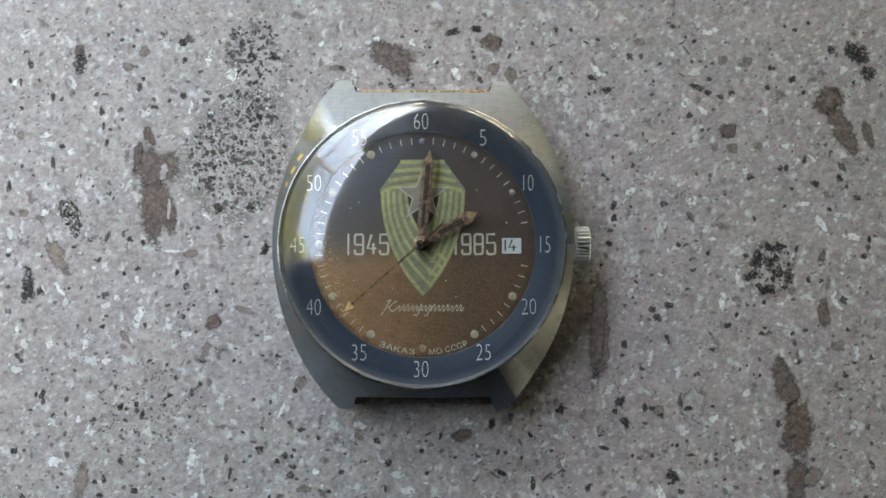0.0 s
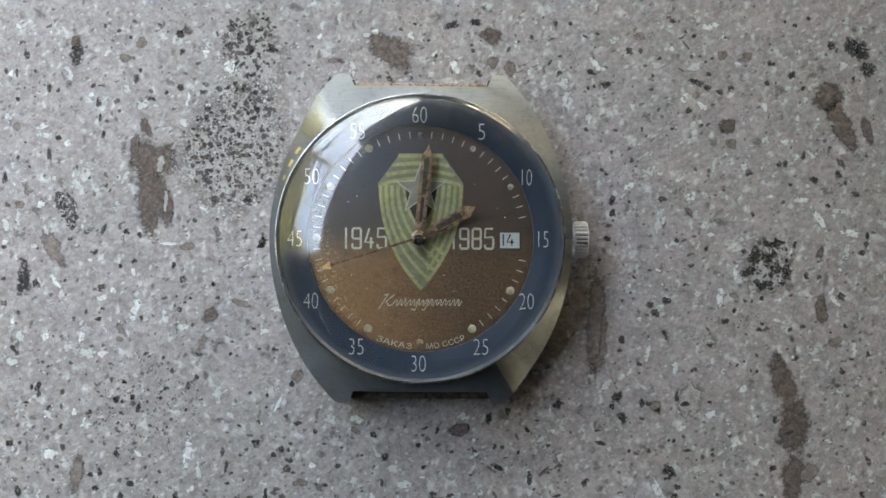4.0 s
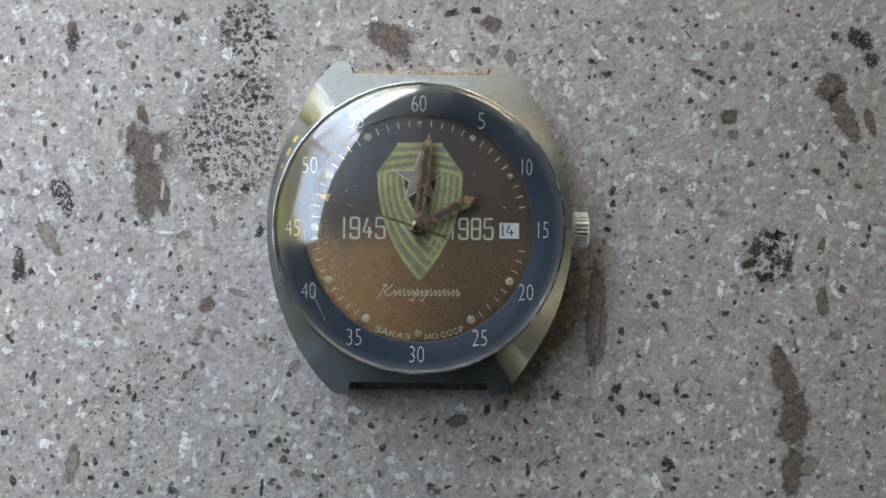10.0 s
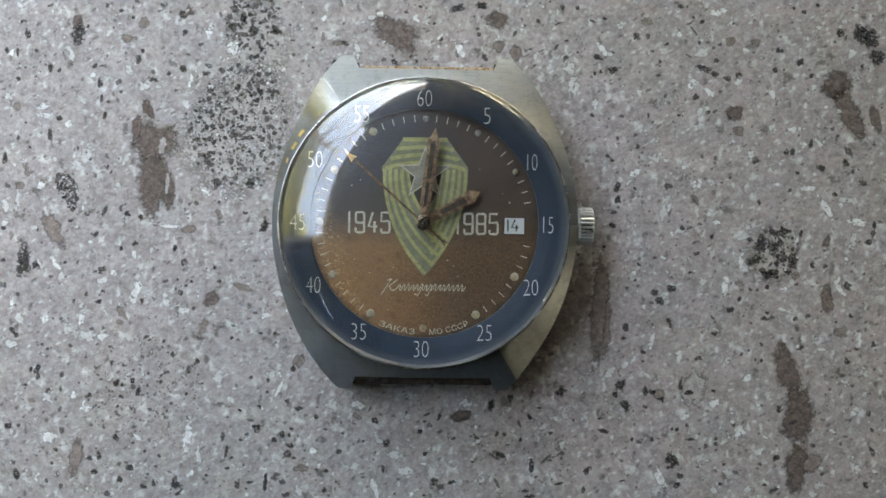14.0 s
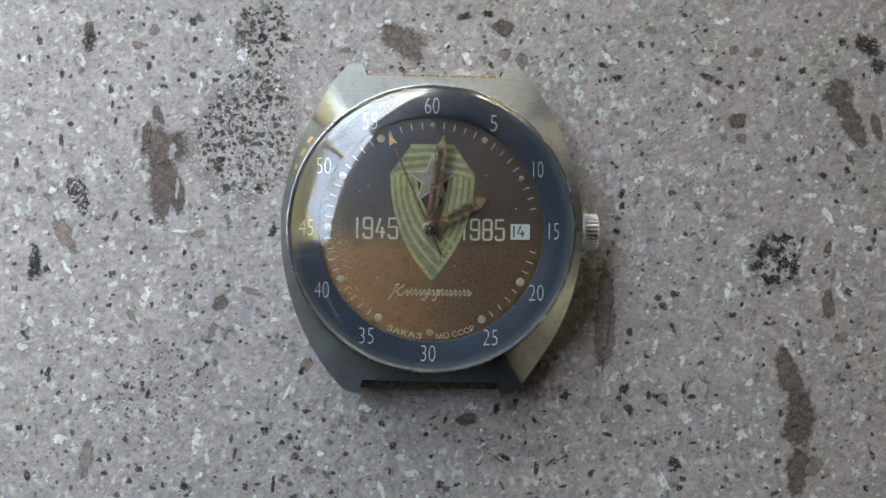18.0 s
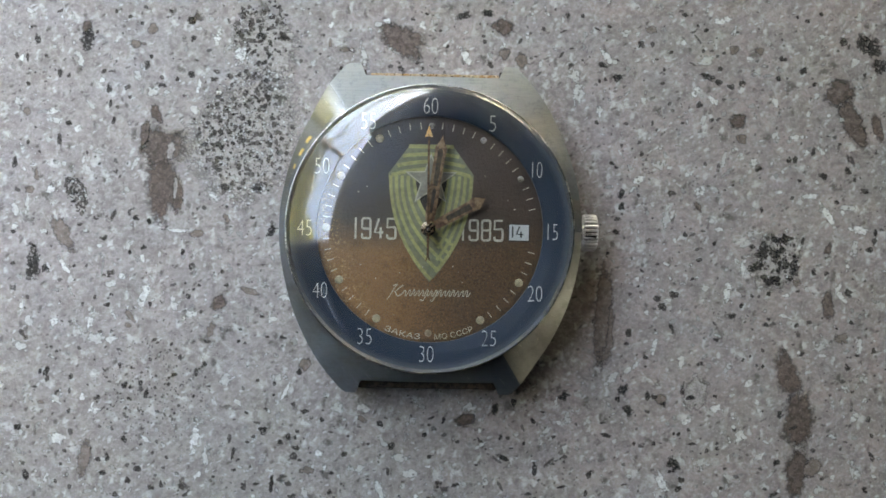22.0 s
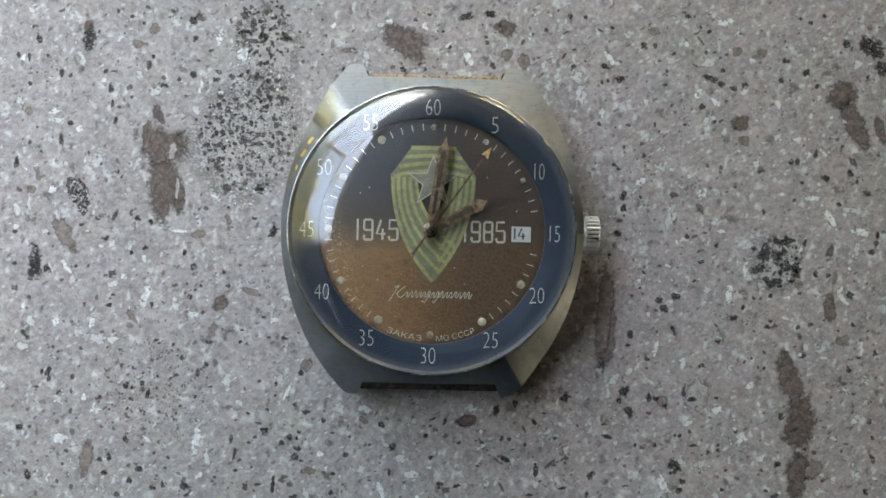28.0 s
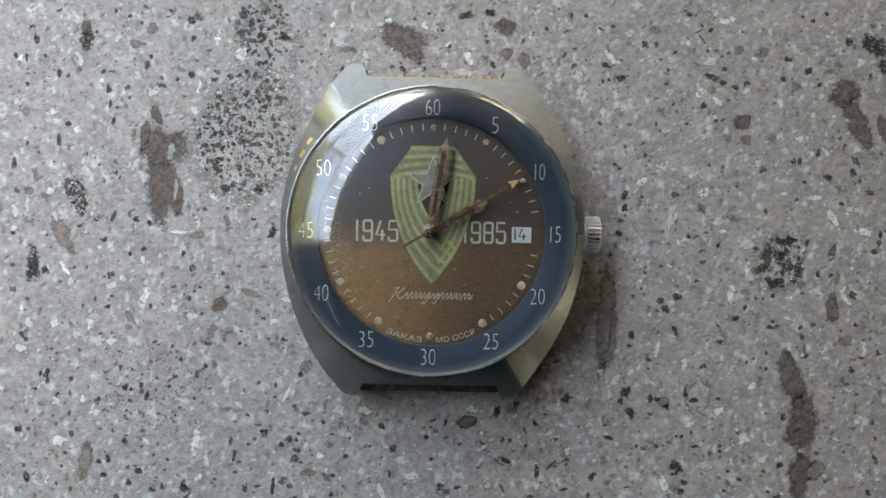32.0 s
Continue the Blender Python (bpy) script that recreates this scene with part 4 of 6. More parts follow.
groove_core = [[bm.verts.new((x * MM, 1.92 * math.cos(math.tau * i / 60) * MM, (4.3 + 1.92 * math.sin(math.tau * i / 60)) * MM)) for i in range(60)] for x in (19.15, 20.55)]
for i in range(60):
    bm.faces.new((groove_core[0][i], groove_core[0][(i + 1) % 60], groove_core[1][(i + 1) % 60], groove_core[1][i]))
part("crown_groove_shade", bm, SLOT, watch, "dark core added to shade the grooves of the crown", smooth=40)
bm = bmesh.new()
for x0, x1, r in ((17.4, 19.2, 1.1),):
    a = [bm.verts.new((x0 * MM, r * math.cos(math.tau * i / 24) * MM, (4.3 + r * math.sin(math.tau * i / 24)) * MM)) for i in range(24)]
    b = [bm.verts.new((x1 * MM, r * math.cos(math.tau * i / 24) * MM, (4.3 + r * math.sin(math.tau * i / 24)) * MM)) for i in range(24)]
    for i in range(24):
        bm.faces.new((a[i], a[(i + 1) % 24], b[(i + 1) % 24], b[i]))
part("crown_stem", bm, POLISHED, watch, smooth=40)

# ---- inclusions in the stone, lying flush with its polished face ----
FACE = 0.012       # millimetres by which an inclusion stands proud
seeds = itertools.count(1)


def rim(x, y, a, b, turn, rnd, jag=0.22):
    """An uneven rounded outline about (x, y), half-axes a and b, in millimetres."""
    n = 12 if max(a, b) < 0.8 else 18 if max(a, b) < 1.6 else 44
    c, s = math.cos(radians(turn)), math.sin(radians(turn))
    ph = [(rnd.uniform(0, 6.28), rnd.uniform(0.3, 1.0)) for _ in range(6)]
    out = []
    for i in range(n):
        t = math.tau * i / n
        k = 1.0 + jag * sum(w * math.sin((j + 2) * t + p) / (1.3 + j * 0.6) for j, (p, w) in enumerate(ph)) * 0.6 + rnd.uniform(-0.5, 0.5) * jag * 0.55
        u, v = a * k * math.cos(t), b * k * math.sin(t)
        out.append((x + u * c - v * s, y + u * s + v * c))
    return out


def grain_mesh(name, verts, faces, core, material):
    me = bpy.data.meshes.new(name)
    me.from_pydata(verts, [], faces)
    me.attributes.new("core", 'FLOAT', 'POINT').data.foreach_set("value", core)
    me.materials.append(material)
    return new(name, me)


def inclusion(name, x, y, a, b, turn, material, face=FACE, jag=0.3):
    rnd = random.Random(next(seeds))
    edge = rim(x, y, a * 1.22, b * 1.22 + 0.08, turn, rnd, jag)
    top = face * (1 + 0.8 * rnd.random())
    n = len(edge)
    vs, core = [], []
    for k, z in ((1.0, 0.001), (0.9, top), (0.5, top)):
        vs += [((x + (px - x) * k) * MM, (y + (py - y) * k) * MM, z * MM) for px, py in edge]
        core += [(1.0 - k) * 2.0] * n
    faces = [(r + i, r + (i + 1) % n, r + n + (i + 1) % n, r + n + i) for r in (0, n) for i in range(n)] + [tuple(range(2 * n, 3 * n))]
    ob = grain_mesh(name, vs, faces, core, material)
    ob.parent = slab


for x, y, a, b, turn in (
        (-23.6, 12.0, 6.41, 8.15, 0), (45.2, -3.7, 3.06, 3.35, 0), (-21.2, 24.0, 3.64, 4.37, 0),
        (34.8, -20.9, 1.46, 2.18, 0),):
    inclusion("ashy_inclusion", x, y, a, b, turn, ASH, 0.003)

for x, y, a, b, turn in (
        (-3.3, 24.7, 3.49, 1.82, -22), (9.7, 26.5, 1.60, 0.87, -22), (53.4, 18.2, 2.0, 1.75, 40), (55.2, 14.2, 3.3, 1.5, -66),
        (58.4, 13.7, 1.89, 0.66, -72), (40.2, 14.5, 1.09, 1.02, 80), (46.8, -18.4, 3.20, 1.53, -66),
        (48.2, -24.2, 3.79, 1.97, -84), (48.0, -31.1, 2.91, 1.60, 80), (-26.9, -9.3, 1.09, 0.95, 30),
        (4.9, -24.3, 1.38, 0.73, 8), (35.0, 3.4, 0.80, 0.29, -55), (52.0, -9.4, 1.97, 0.73, -78),
        (-44.1, 26.3, 0.80, 0.66, 60), (-34.3, 5.7, 5.10, 1.89, -87), (-34.4, 10.9, 2.77, 2.62, -60),
        (-36.6, 12.5, 1.75, 0.58, 80), (-35.1, 15.1, 1.31, 0.58, -70), (-32.3, 4.4, 2.48, 0.58, 85),):
    inclusion("brown_inclusion", x, y, a, b, turn, BROWN)

for x, y, a, b, turn in (
        (52.0, -2.1, 1.02, 0.36, 70),):
    inclusion("brown_inclusion", x, y, a, b, turn, BROWN)

for x, y, a, b, turn in (
        (22.7, -10.6, 6.12, 1.09, 87), (-47.1, -0.4, 2.62, 0.87, -62), (-44.2, -29.4, 2.77, 0.66, 82),
        (-29.8, -0.4, 0.95, 0.51, 0), (-23.0, -7.8, 1.38, 0.36, -15), (-37.8, 24.1, 0.80, 0.44, 0),
        (-35.6, 26.1, 0.66, 0.66, 0), (9.9, 23.1, 0.80, 0.66, 40), (12.1, 22.2, 1.02, 0.73, -60),
        (40.7, 12.2, 0.73, 0.58, 0), (-51.8, 15.3, 0.51, 0.44, 0), (-51.4, 5.2, 0.58, 0.51, 0),
        (-15.8, -17.2, 0.95, 0.66, 70), (50.0, -30.4, 1.46, 0.87, 60), (23.2, -13.0, 4.22, 0.95, 84),
        (-8.4, -24.3, 0.66, 0.29, -25), (-38.4, -11.0, 1.02, 0.29, -50), (-26.0, 1.6, 0.66, 0.29, -60),):
    inclusion("brown_inclusion", x, y, a, b, turn, TAN)

for x, y, a, b, turn in (
        (39.7, 23.7, 0.58, 0.58, 0), (-10.7, 23.5, 0.73, 0.29, 10), (30.3, -21.6, 0.66, 0.66, 0),
        (-33.4, 9.9, 1.24, 0.44, 78),):
    inclusion("brown_inclusion", x, y, a, b, turn, TAN)

for x, y, a, b, turn in (
        (-44.0, 24.5, 1.34, 0.87, 80), (-50.4, 24.7, 0.67, 0.33, -80), (-50.9, -4.5, 2.08, 0.80, 82),
        (-49.4, -4.9, 0.54, 0.33, 80), (56.5, 24.6, 1.21, 0.80, -70), (57.8, 24.2, 1.47, 0.87, -70),
        (58.7, 21.7, 1.07, 0.94, 20), (53.9, 24.8, 0.60, 0.47, 60), (46.2, -0.9, 1.14, 0.33, 8),
        (43.7, -2.3, 1.07, 0.74, 60), (42.6, -4.5, 1.07, 0.47, 10), (46.1, -4.2, 0.87, 0.54, -30),
        (44.5, -6.3, 0.74, 0.54, 40), (47.5, -4.4, 1.00, 0.47, 80), (45.2, -2.9, 0.67, 0.54, 0),
        (25.1, 3.3, 0.60, 0.40, 80), (25.1, 5.0, 0.74, 0.27, 80), (24.4, -0.0, 0.54, 0.33, 0),):
    inclusion("dark_inclusion", x, y, a, b, turn, BLACK)

for x, y, a, b, turn in (
        (24.5, 20.0, 0.60, 0.54, 0), (22.6, 21.7, 0.60, 0.27, -35), (36.3, 20.2, 1.07, 0.40, -25),
        (37.7, 19.4, 0.54, 0.33, -30), (24.7, -21.6, 0.47, 0.33, 30), (25.4, -20.3, 0.80, 0.54, 20),
        (26.1, -23.1, 0.87, 0.60, -50), (30.2, -21.8, 1.07, 0.33, -45), (34.2, -21.4, 0.60, 0.33, 10),
        (28.6, -21.2, 0.60, 0.27, 85),):
    inclusion("dark_inclusion", x, y, a, b, turn, BLACK)

for x, y, a, b, turn in (
        (-49.1, -18.2, 0.64, 0.35, 80), (-49.9, -18.2, 0.52, 0.17, 85), (-41.3, -29.2, 0.52, 0.41, 0),
        (-51.7, -31.6, 0.70, 0.35, -75), (-39.1, -26.9, 0.47, 0.29, -70), (-21.2, -25.8, 0.58, 0.47, -30),
        (-18.9, -27.3, 0.35, 0.29, 0), (-37.7, 1.6, 0.41, 0.35, 0), (-20.2, -0.1, 0.82, 0.47, 75),
        (-4.6, -27.7, 0.58, 0.35, -70), (-6.1, -24.9, 0.47, 0.35, -40), (-0.3, -26.3, 0.35, 0.29, 0),
        (-15.8, -23.3, 0.52, 0.29, 0), (17.7, -21.2, 0.70, 0.52, 40), (13.9, -30.8, 1.05, 0.29, 85),
        (8.8, -22.9, 0.76, 0.35, 80), (4.6, 28.0, 0.99, 0.41, 18), (7.7, 28.3, 0.76, 0.47, 10),):
    inclusion("dark_inclusion", x, y, a, b, turn, BLACK)

for x, y, a, b, turn in (
        (46.9, 9.5, 0.41, 0.35, 0), (45.3, -29.8, 0.52, 0.35, 30), (9.8, -29.2, 0.93, 0.23, -25),
        (-20.1, -33.0, 0.82, 0.23, 85), (31.9, -30.0, 0.93, 0.70, -40), (48.6, -24.1, 0.93, 0.29, 0),
        (-52.8, -25.4, 0.52, 0.35, 0), (-41.8, -31.2, 0.47, 0.35, 0), (-3.5, 21.1, 0.41, 0.35, 0),):
    inclusion("dark_inclusion", x, y, a, b, turn, BLACK)

for x, y, a, b, turn in (
        (-51.1, 26.3, 0.23, 0.23, 0), (-47.5, 20.3, 0.52, 0.29, 80), (-46.4, 20.0, 0.29, 0.23, 0),
        (-41.9, 20.5, 0.47, 0.23, 0), (-41.2, 18.3, 0.70, 0.29, 80), (-41.0, 16.4, 0.52, 0.17, 85),
        (-38.5, 27.6, 0.29, 0.23, 0), (-36.3, 21.4, 0.58, 0.35, 80), (-34.4, 19.8, 0.29, 0.23, 0),
        (-30.6, 20.2, 0.52, 0.35, -50), (-30.4, 24.8, 0.47, 0.29, 60), (-47.6, 11.7, 0.82, 0.29, 85),
        (-53.3, 8.8, 0.70, 0.35, 80), (-40.3, 28.3, 0.23, 0.23, 0), (-30.6, 27.2, 0.58, 0.47, 0),
        (-46.4, 13.8, 0.41, 0.35, 0), (-40.6, 14.2, 0.52, 0.23, 80), (-42.8, 1.6, 0.52, 0.23, 0),):
    inclusion("dark_inclusion", x, y, a, b, turn, DUSK)

for x, y, a, b, turn in (
        (-40.6, 1.9, 0.70, 0.23, 70), (-44.9, 0.7, 0.35, 0.17, 0), (-38.5, -2.8, 0.29, 0.29, 0),
        (-31.6, -2.8, 0.35, 0.35, 0), (-30.5, -4.6, 0.47, 0.41, 0), (-41.0, -5.6, 0.58, 0.47, 0),
        (-41.3, -9.6, 0.35, 0.29, 60), (-44.5, -9.6, 0.35, 0.23, 20), (-30.2, -7.5, 0.23, 0.23, 0),
        (-30.9, -8.5, 0.35, 0.29, 0), (-25.9, -7.1, 0.35, 0.23, 0), (-48.5, -15.1, 0.23, 0.23, 0),
        (-47.8, -15.7, 0.23, 0.23, 0), (-33.0, -14.7, 0.29, 0.17, 70), (-39.1, -20.0, 0.41, 0.35, 0),
        (-37.0, -19.7, 0.41, 0.29, 0), (-36.3, -21.1, 0.58, 0.23, 85), (-46.0, -18.9, 0.35, 0.23, 60),):
    inclusion("dark_inclusion", x, y, a, b, turn, DUSK)

for x, y, a, b, turn in (
        (29.1, 24.4, 0.35, 0.23, 80), (31.5, 23.4, 0.29, 0.23, 0), (30.6, 21.1, 0.23, 0.23, 0),
        (22.2, 19.6, 0.23, 0.23, 0), (21.9, 14.2, 0.29, 0.23, 0), (36.8, 14.6, 0.35, 0.17, 10),
        (39.3, 18.9, 0.47, 0.35, 0), (40.8, 19.3, 0.52, 0.41, 60), (48.8, 21.1, 0.52, 0.47, 0),
        (49.2, 27.5, 0.35, 0.23, 60), (51.0, 28.4, 0.29, 0.23, 0), (45.5, 20.0, 0.47, 0.23, -30),
        (50.2, 19.3, 0.35, 0.29, 0), (35.7, 23.6, 0.23, 0.17, 0), (31.3, 16.7, 0.23, 0.17, 0),
        (36.1, 26.3, 0.35, 0.23, 0), (31.6, 5.1, 0.47, 0.47, 0), (27.3, 4.8, 0.23, 0.17, 0),):
    inclusion("dark_inclusion", x, y, a, b, turn, DUSK)

for x, y, a, b, turn in (
        (33.4, -0.3, 0.29, 0.29, 0), (42.1, -1.8, 0.41, 0.23, 0), (43.3, 3.0, 0.29, 0.29, 0),
        (32.0, -8.1, 0.58, 0.47, 0), (30.5, -9.7, 0.64, 0.52, -60), (39.6, -10.8, 0.47, 0.29, 40),
        (40.7, -9.4, 0.35, 0.17, 60), (44.3, -7.9, 0.29, 0.23, 0), (31.6, -12.2, 0.35, 0.29, 80),
        (53.1, 4.0, 0.35, 0.23, -30), (48.7, -1.0, 0.47, 0.23, 80), (50.1, -5.0, 0.47, 0.29, -70),
        (57.4, -2.1, 0.47, 0.35, 80), (58.2, 0.0, 0.58, 0.23, 85), (26.1, -13.0, 0.52, 0.47, 0),
        (35.2, -3.6, 0.47, 0.17, 10), (43.9, -11.9, 0.35, 0.23, 20), (47.9, -11.9, 0.35, 0.29, 70),):
    inclusion("dark_inclusion", x, y, a, b, turn, DUSK)

for x, y, a, b, turn in (
        (26.8, -27.4, 0.23, 0.23, 0), (29.4, -27.4, 0.23, 0.23, 0), (23.2, -26.3, 0.70, 0.23, -25),
        (32.6, -33.2, 0.47, 0.29, 20), (54.5, -17.4, 0.47, 0.29, 80), (52.3, -21.0, 0.23, 0.23, 0),
        (57.7, -29.0, 0.58, 0.29, -60), (57.3, -24.2, 0.41, 0.23, 80), (56.9, -33.3, 0.52, 0.35, 0),
        (43.5, -17.3, 0.23, 0.23, 0), (36.3, -28.2, 0.35, 0.23, 70), (-17.9, -26.6, 0.47, 0.29, 70),
        (-17.2, -29.1, 0.52, 0.47, 0), (-10.7, -28.8, 0.35, 0.29, 30), (0.4, -29.1, 0.47, 0.17, 20),
        (9.5, -26.6, 0.41, 0.23, 80), (13.8, -24.5, 0.52, 0.23, -55), (-13.6, -24.4, 0.35, 0.23, 70),):
    inclusion("dark_inclusion", x, y, a, b, turn, DUSK)

for x, y, a, b, turn in (
        (3.7, -32.8, 0.47, 0.23, 20), (1.5, -32.7, 0.52, 0.41, 70), (-12.5, -33.8, 0.41, 0.29, 80),
        (-42.4, -21.5, 0.29, 0.23, 0), (-32.7, -18.6, 0.29, 0.23, 60), (-29.8, -18.3, 0.52, 0.23, 85),
        (-24.4, -14.3, 0.23, 0.17, 0), (-28.7, -17.2, 0.29, 0.29, 0), (-21.9, -19.4, 0.29, 0.17, 30),
        (-19.7, -19.7, 0.23, 0.23, 0), (-23.3, -23.5, 0.23, 0.17, 80), (-16.5, -18.3, 0.52, 0.35, 70),
        (-37.3, -30.8, 0.52, 0.35, 0), (-38.6, -32.3, 0.41, 0.41, 0), (-35.5, -33.0, 0.47, 0.41, 0),
        (-31.6, -33.0, 0.52, 0.52, 0), (-25.5, -26.9, 0.52, 0.23, 85), (-25.0, -28.7, 0.93, 0.17, 85),):
    inclusion("dark_inclusion", x, y, a, b, turn, DUSK)

for x, y, a, b, turn in (
        (-47.7, -26.9, 1.02, 0.73, 0), (-30.0, -26.9, 1.89, 0.44, 84), (-28.6, -29.4, 1.24, 0.29, -80),
        (-29.6, -31.6, 0.80, 0.29, 52), (-48.5, 15.3, 1.02, 0.29, 5), (-45.3, 13.1, 0.51, 0.44, 0),
        (-45.0, 22.1, 1.24, 0.36, -68), (-27.3, 24.8, 0.80, 0.36, 80), (-35.6, 18.0, 0.73, 0.58, 30),
        (-37.5, 20.0, 0.87, 0.36, -70), (-30.2, 15.6, 0.73, 0.44, -40), (-48.7, 5.2, 0.66, 0.44, 60),
        (-53.3, 2.7, 1.16, 0.36, -80), (-51.7, 3.4, 1.16, 0.22, 85), (-24.1, 22.9, 1.09, 0.80, 20),
        (-48.2, 14.2, 1.02, 0.29, -5), (-36.6, -8.5, 1.53, 0.51, 76), (-32.8, -9.4, 0.87, 0.44, -60),):
    inclusion("pale_inclusion", x, y, a, b, turn, PALE_PIECE)

for x, y, a, b, turn in (
        (-30.5, -10.7, 0.66, 0.44, 0), (-41.0, -6.9, 0.80, 0.36, 0), (-51.4, -11.7, 0.73, 0.58, -40),
        (-48.1, -11.8, 0.58, 0.44, -30), (-43.5, -11.8, 0.95, 0.36, 80), (-39.3, -5.9, 0.73, 0.29, 10),
        (-32.3, -0.0, 1.09, 0.22, 0), (-46.9, -4.6, 1.09, 0.29, -58), (-52.4, -15.0, 1.16, 0.44, -25),
        (-42.7, -13.9, 1.09, 0.58, 10), (-47.8, -21.8, 0.87, 0.22, -50), (-44.5, -21.5, 0.73, 0.22, 85),
        (-26.0, -19.2, 0.80, 0.58, 50), (-19.4, -19.0, 0.95, 0.36, 5), (-18.3, -20.8, 1.09, 0.22, 65),
        (-24.4, -22.2, 0.66, 0.22, -50), (-8.2, 22.5, 1.24, 0.36, -80), (4.8, 22.9, 1.02, 0.44, -68),):
    inclusion("pale_inclusion", x, y, a, b, turn, PALE_PIECE)

for x, y, a, b, turn in (
        (-5.3, 27.2, 0.66, 0.29, -10), (19.0, 20.2, 0.80, 0.73, 0), (19.5, 18.0, 1.24, 0.58, 75),
        (38.2, 27.6, 0.95, 0.44, 15), (23.2, 22.7, 1.02, 0.44, -50), (36.0, 22.2, 0.87, 0.58, 40),
        (37.1, 17.1, 0.80, 0.36, -42), (35.7, 14.6, 0.73, 0.29, 80), (34.7, 18.2, 0.73, 0.44, 70),
        (22.2, 15.7, 0.73, 0.36, 80), (45.1, 12.4, 0.66, 0.44, -60), (48.0, 12.4, 1.24, 0.22, 0),
        (55.4, 22.2, 0.66, 0.44, 60), (29.8, 8.8, 0.87, 0.44, -40), (42.3, 9.1, 0.51, 0.44, 0),
        (38.4, 9.5, 1.09, 0.22, 80), (45.1, 16.9, 0.66, 0.29, -65), (25.5, 25.8, 0.58, 0.44, 0),):
    inclusion("pale_inclusion", x, y, a, b, turn, PALE_PIECE)

for x, y, a, b, turn in (
        (30.9, 1.9, 1.53, 0.36, 86), (35.3, 5.3, 0.66, 0.51, -40), (52.0, 2.2, 1.82, 0.36, -60),
        (56.0, 0.4, 1.31, 0.51, -20), (55.4, -2.1, 1.38, 0.36, 82), (49.6, 4.8, 1.24, 0.29, 5),
        (41.0, -4.3, 1.09, 0.29, 80), (38.9, -7.6, 1.31, 0.44, 82), (36.0, -7.2, 0.58, 0.29, 10),
        (41.4, -1.3, 1.09, 0.36, 32), (27.3, 6.7, 0.66, 0.44, 10), (42.2, -0.1, 1.38, 0.22, 12),
        (54.5, 3.3, 0.95, 0.36, 0), (53.8, -8.3, 1.16, 0.29, -52), (30.4, -32.3, 1.53, 0.44, -65),
        (24.0, -18.9, 1.09, 0.44, 42), (26.3, -17.7, 1.24, 0.29, 35), (29.4, -14.8, 1.16, 0.29, 74),):
    inclusion("pale_inclusion", x, y, a, b, turn, PALE_PIECE)

for x, y, a, b, turn in (
        (33.0, -16.6, 0.87, 0.44, -80), (51.0, -14.8, 0.95, 0.44, 5), (56.1, -14.8, 1.09, 0.29, 80),
        (56.6, -19.0, 0.73, 0.36, -42), (41.7, -19.6, 0.58, 0.36, 60), (37.4, -22.7, 0.66, 0.51, 40),
        (40.6, -26.4, 0.73, 0.66, 0), (55.5, -23.9, 0.87, 0.36, 50), (54.3, -20.3, 0.66, 0.29, -20),
        (43.1, -29.1, 0.73, 0.29, 40), (55.8, -31.3, 0.95, 0.29, 85), (37.3, -33.9, 0.58, 0.36, 0),
        (41.7, -33.8, 0.51, 0.44, 0), (50.8, -33.3, 0.80, 0.36, 45), (35.5, -30.0, 0.73, 0.36, 80),
        (-11.5, -22.8, 0.80, 0.58, 10), (-8.2, -22.9, 0.95, 0.51, -25), (-2.1, -24.6, 0.73, 0.29, 50),):
    inclusion("pale_inclusion", x, y, a, b, turn, PALE_PIECE)

for x, y, a, b, turn in (
        (-5.7, -27.3, 0.80, 0.29, -45), (-3.5, -29.3, 0.95, 0.51, 0), (-2.1, -31.3, 1.16, 0.44, 5),
        (-6.1, -33.4, 1.31, 0.36, -76), (-3.2, -33.0, 0.73, 0.22, 42), (7.3, -32.4, 0.58, 0.44, 0),
        (-14.0, -28.7, 0.51, 0.36, 0), (5.5, -22.7, 0.95, 0.36, 18), (-8.6, -30.6, 0.73, 0.36, 30),
        (18.2, -24.1, 0.73, 0.36, 80), (15.6, -25.6, 0.80, 0.29, 60), (-15.8, -33.8, 0.80, 0.36, -75),
        (39.2, -17.3, 0.58, 0.29, 30), (5.2, 22.0, 0.58, 0.29, -70), (-6.4, 26.9, 0.66, 0.29, 10),
        (33.7, -24.5, 0.58, 0.29, 30), (42.8, -34.7, 0.58, 0.29, 0), (54.3, 26.2, 0.58, 0.29, 20),):
    inclusion("pale_inclusion", x, y, a, b, turn, PALE_PIECE)


class GrainBed:
    """Small ragged grains of one kind, gathered into one mesh."""

    def __init__(self, seed, lift):
        self.rnd, self.lift = random.Random(seed), lift
        self.verts, self.faces, self.core = [], [], []

    def add(self, x, y, a, b, turn):
        edge = rim(x, y, a * 1.05, b * 1.02 + 0.03, turn, self.rnd, 0.5)
        top, n, first = self.lift + 0.006 * self.rnd.random(), len(edge), len(self.verts)
        for k in (1.0, 0.5):
            self.verts += [((x + (px - x) * k) * MM, (y + (py - y) * k) * MM, top * MM) for px, py in edge]
            self.core += [2.0 - 2.0 * k] * n
        self.faces += [(first + i, first + (i + 1) % n, first + n + (i + 1) % n, first + n + i) for i in range(n)]
        self.faces.append(tuple(range(first + n, first + 2 * n)))

    def lay(self, name, label, material):
        ob = grain_mesh(name, self.verts, self.faces, self.core, material)
        ob.parent = slab
        return tagged(ob, label, kind="stuff")


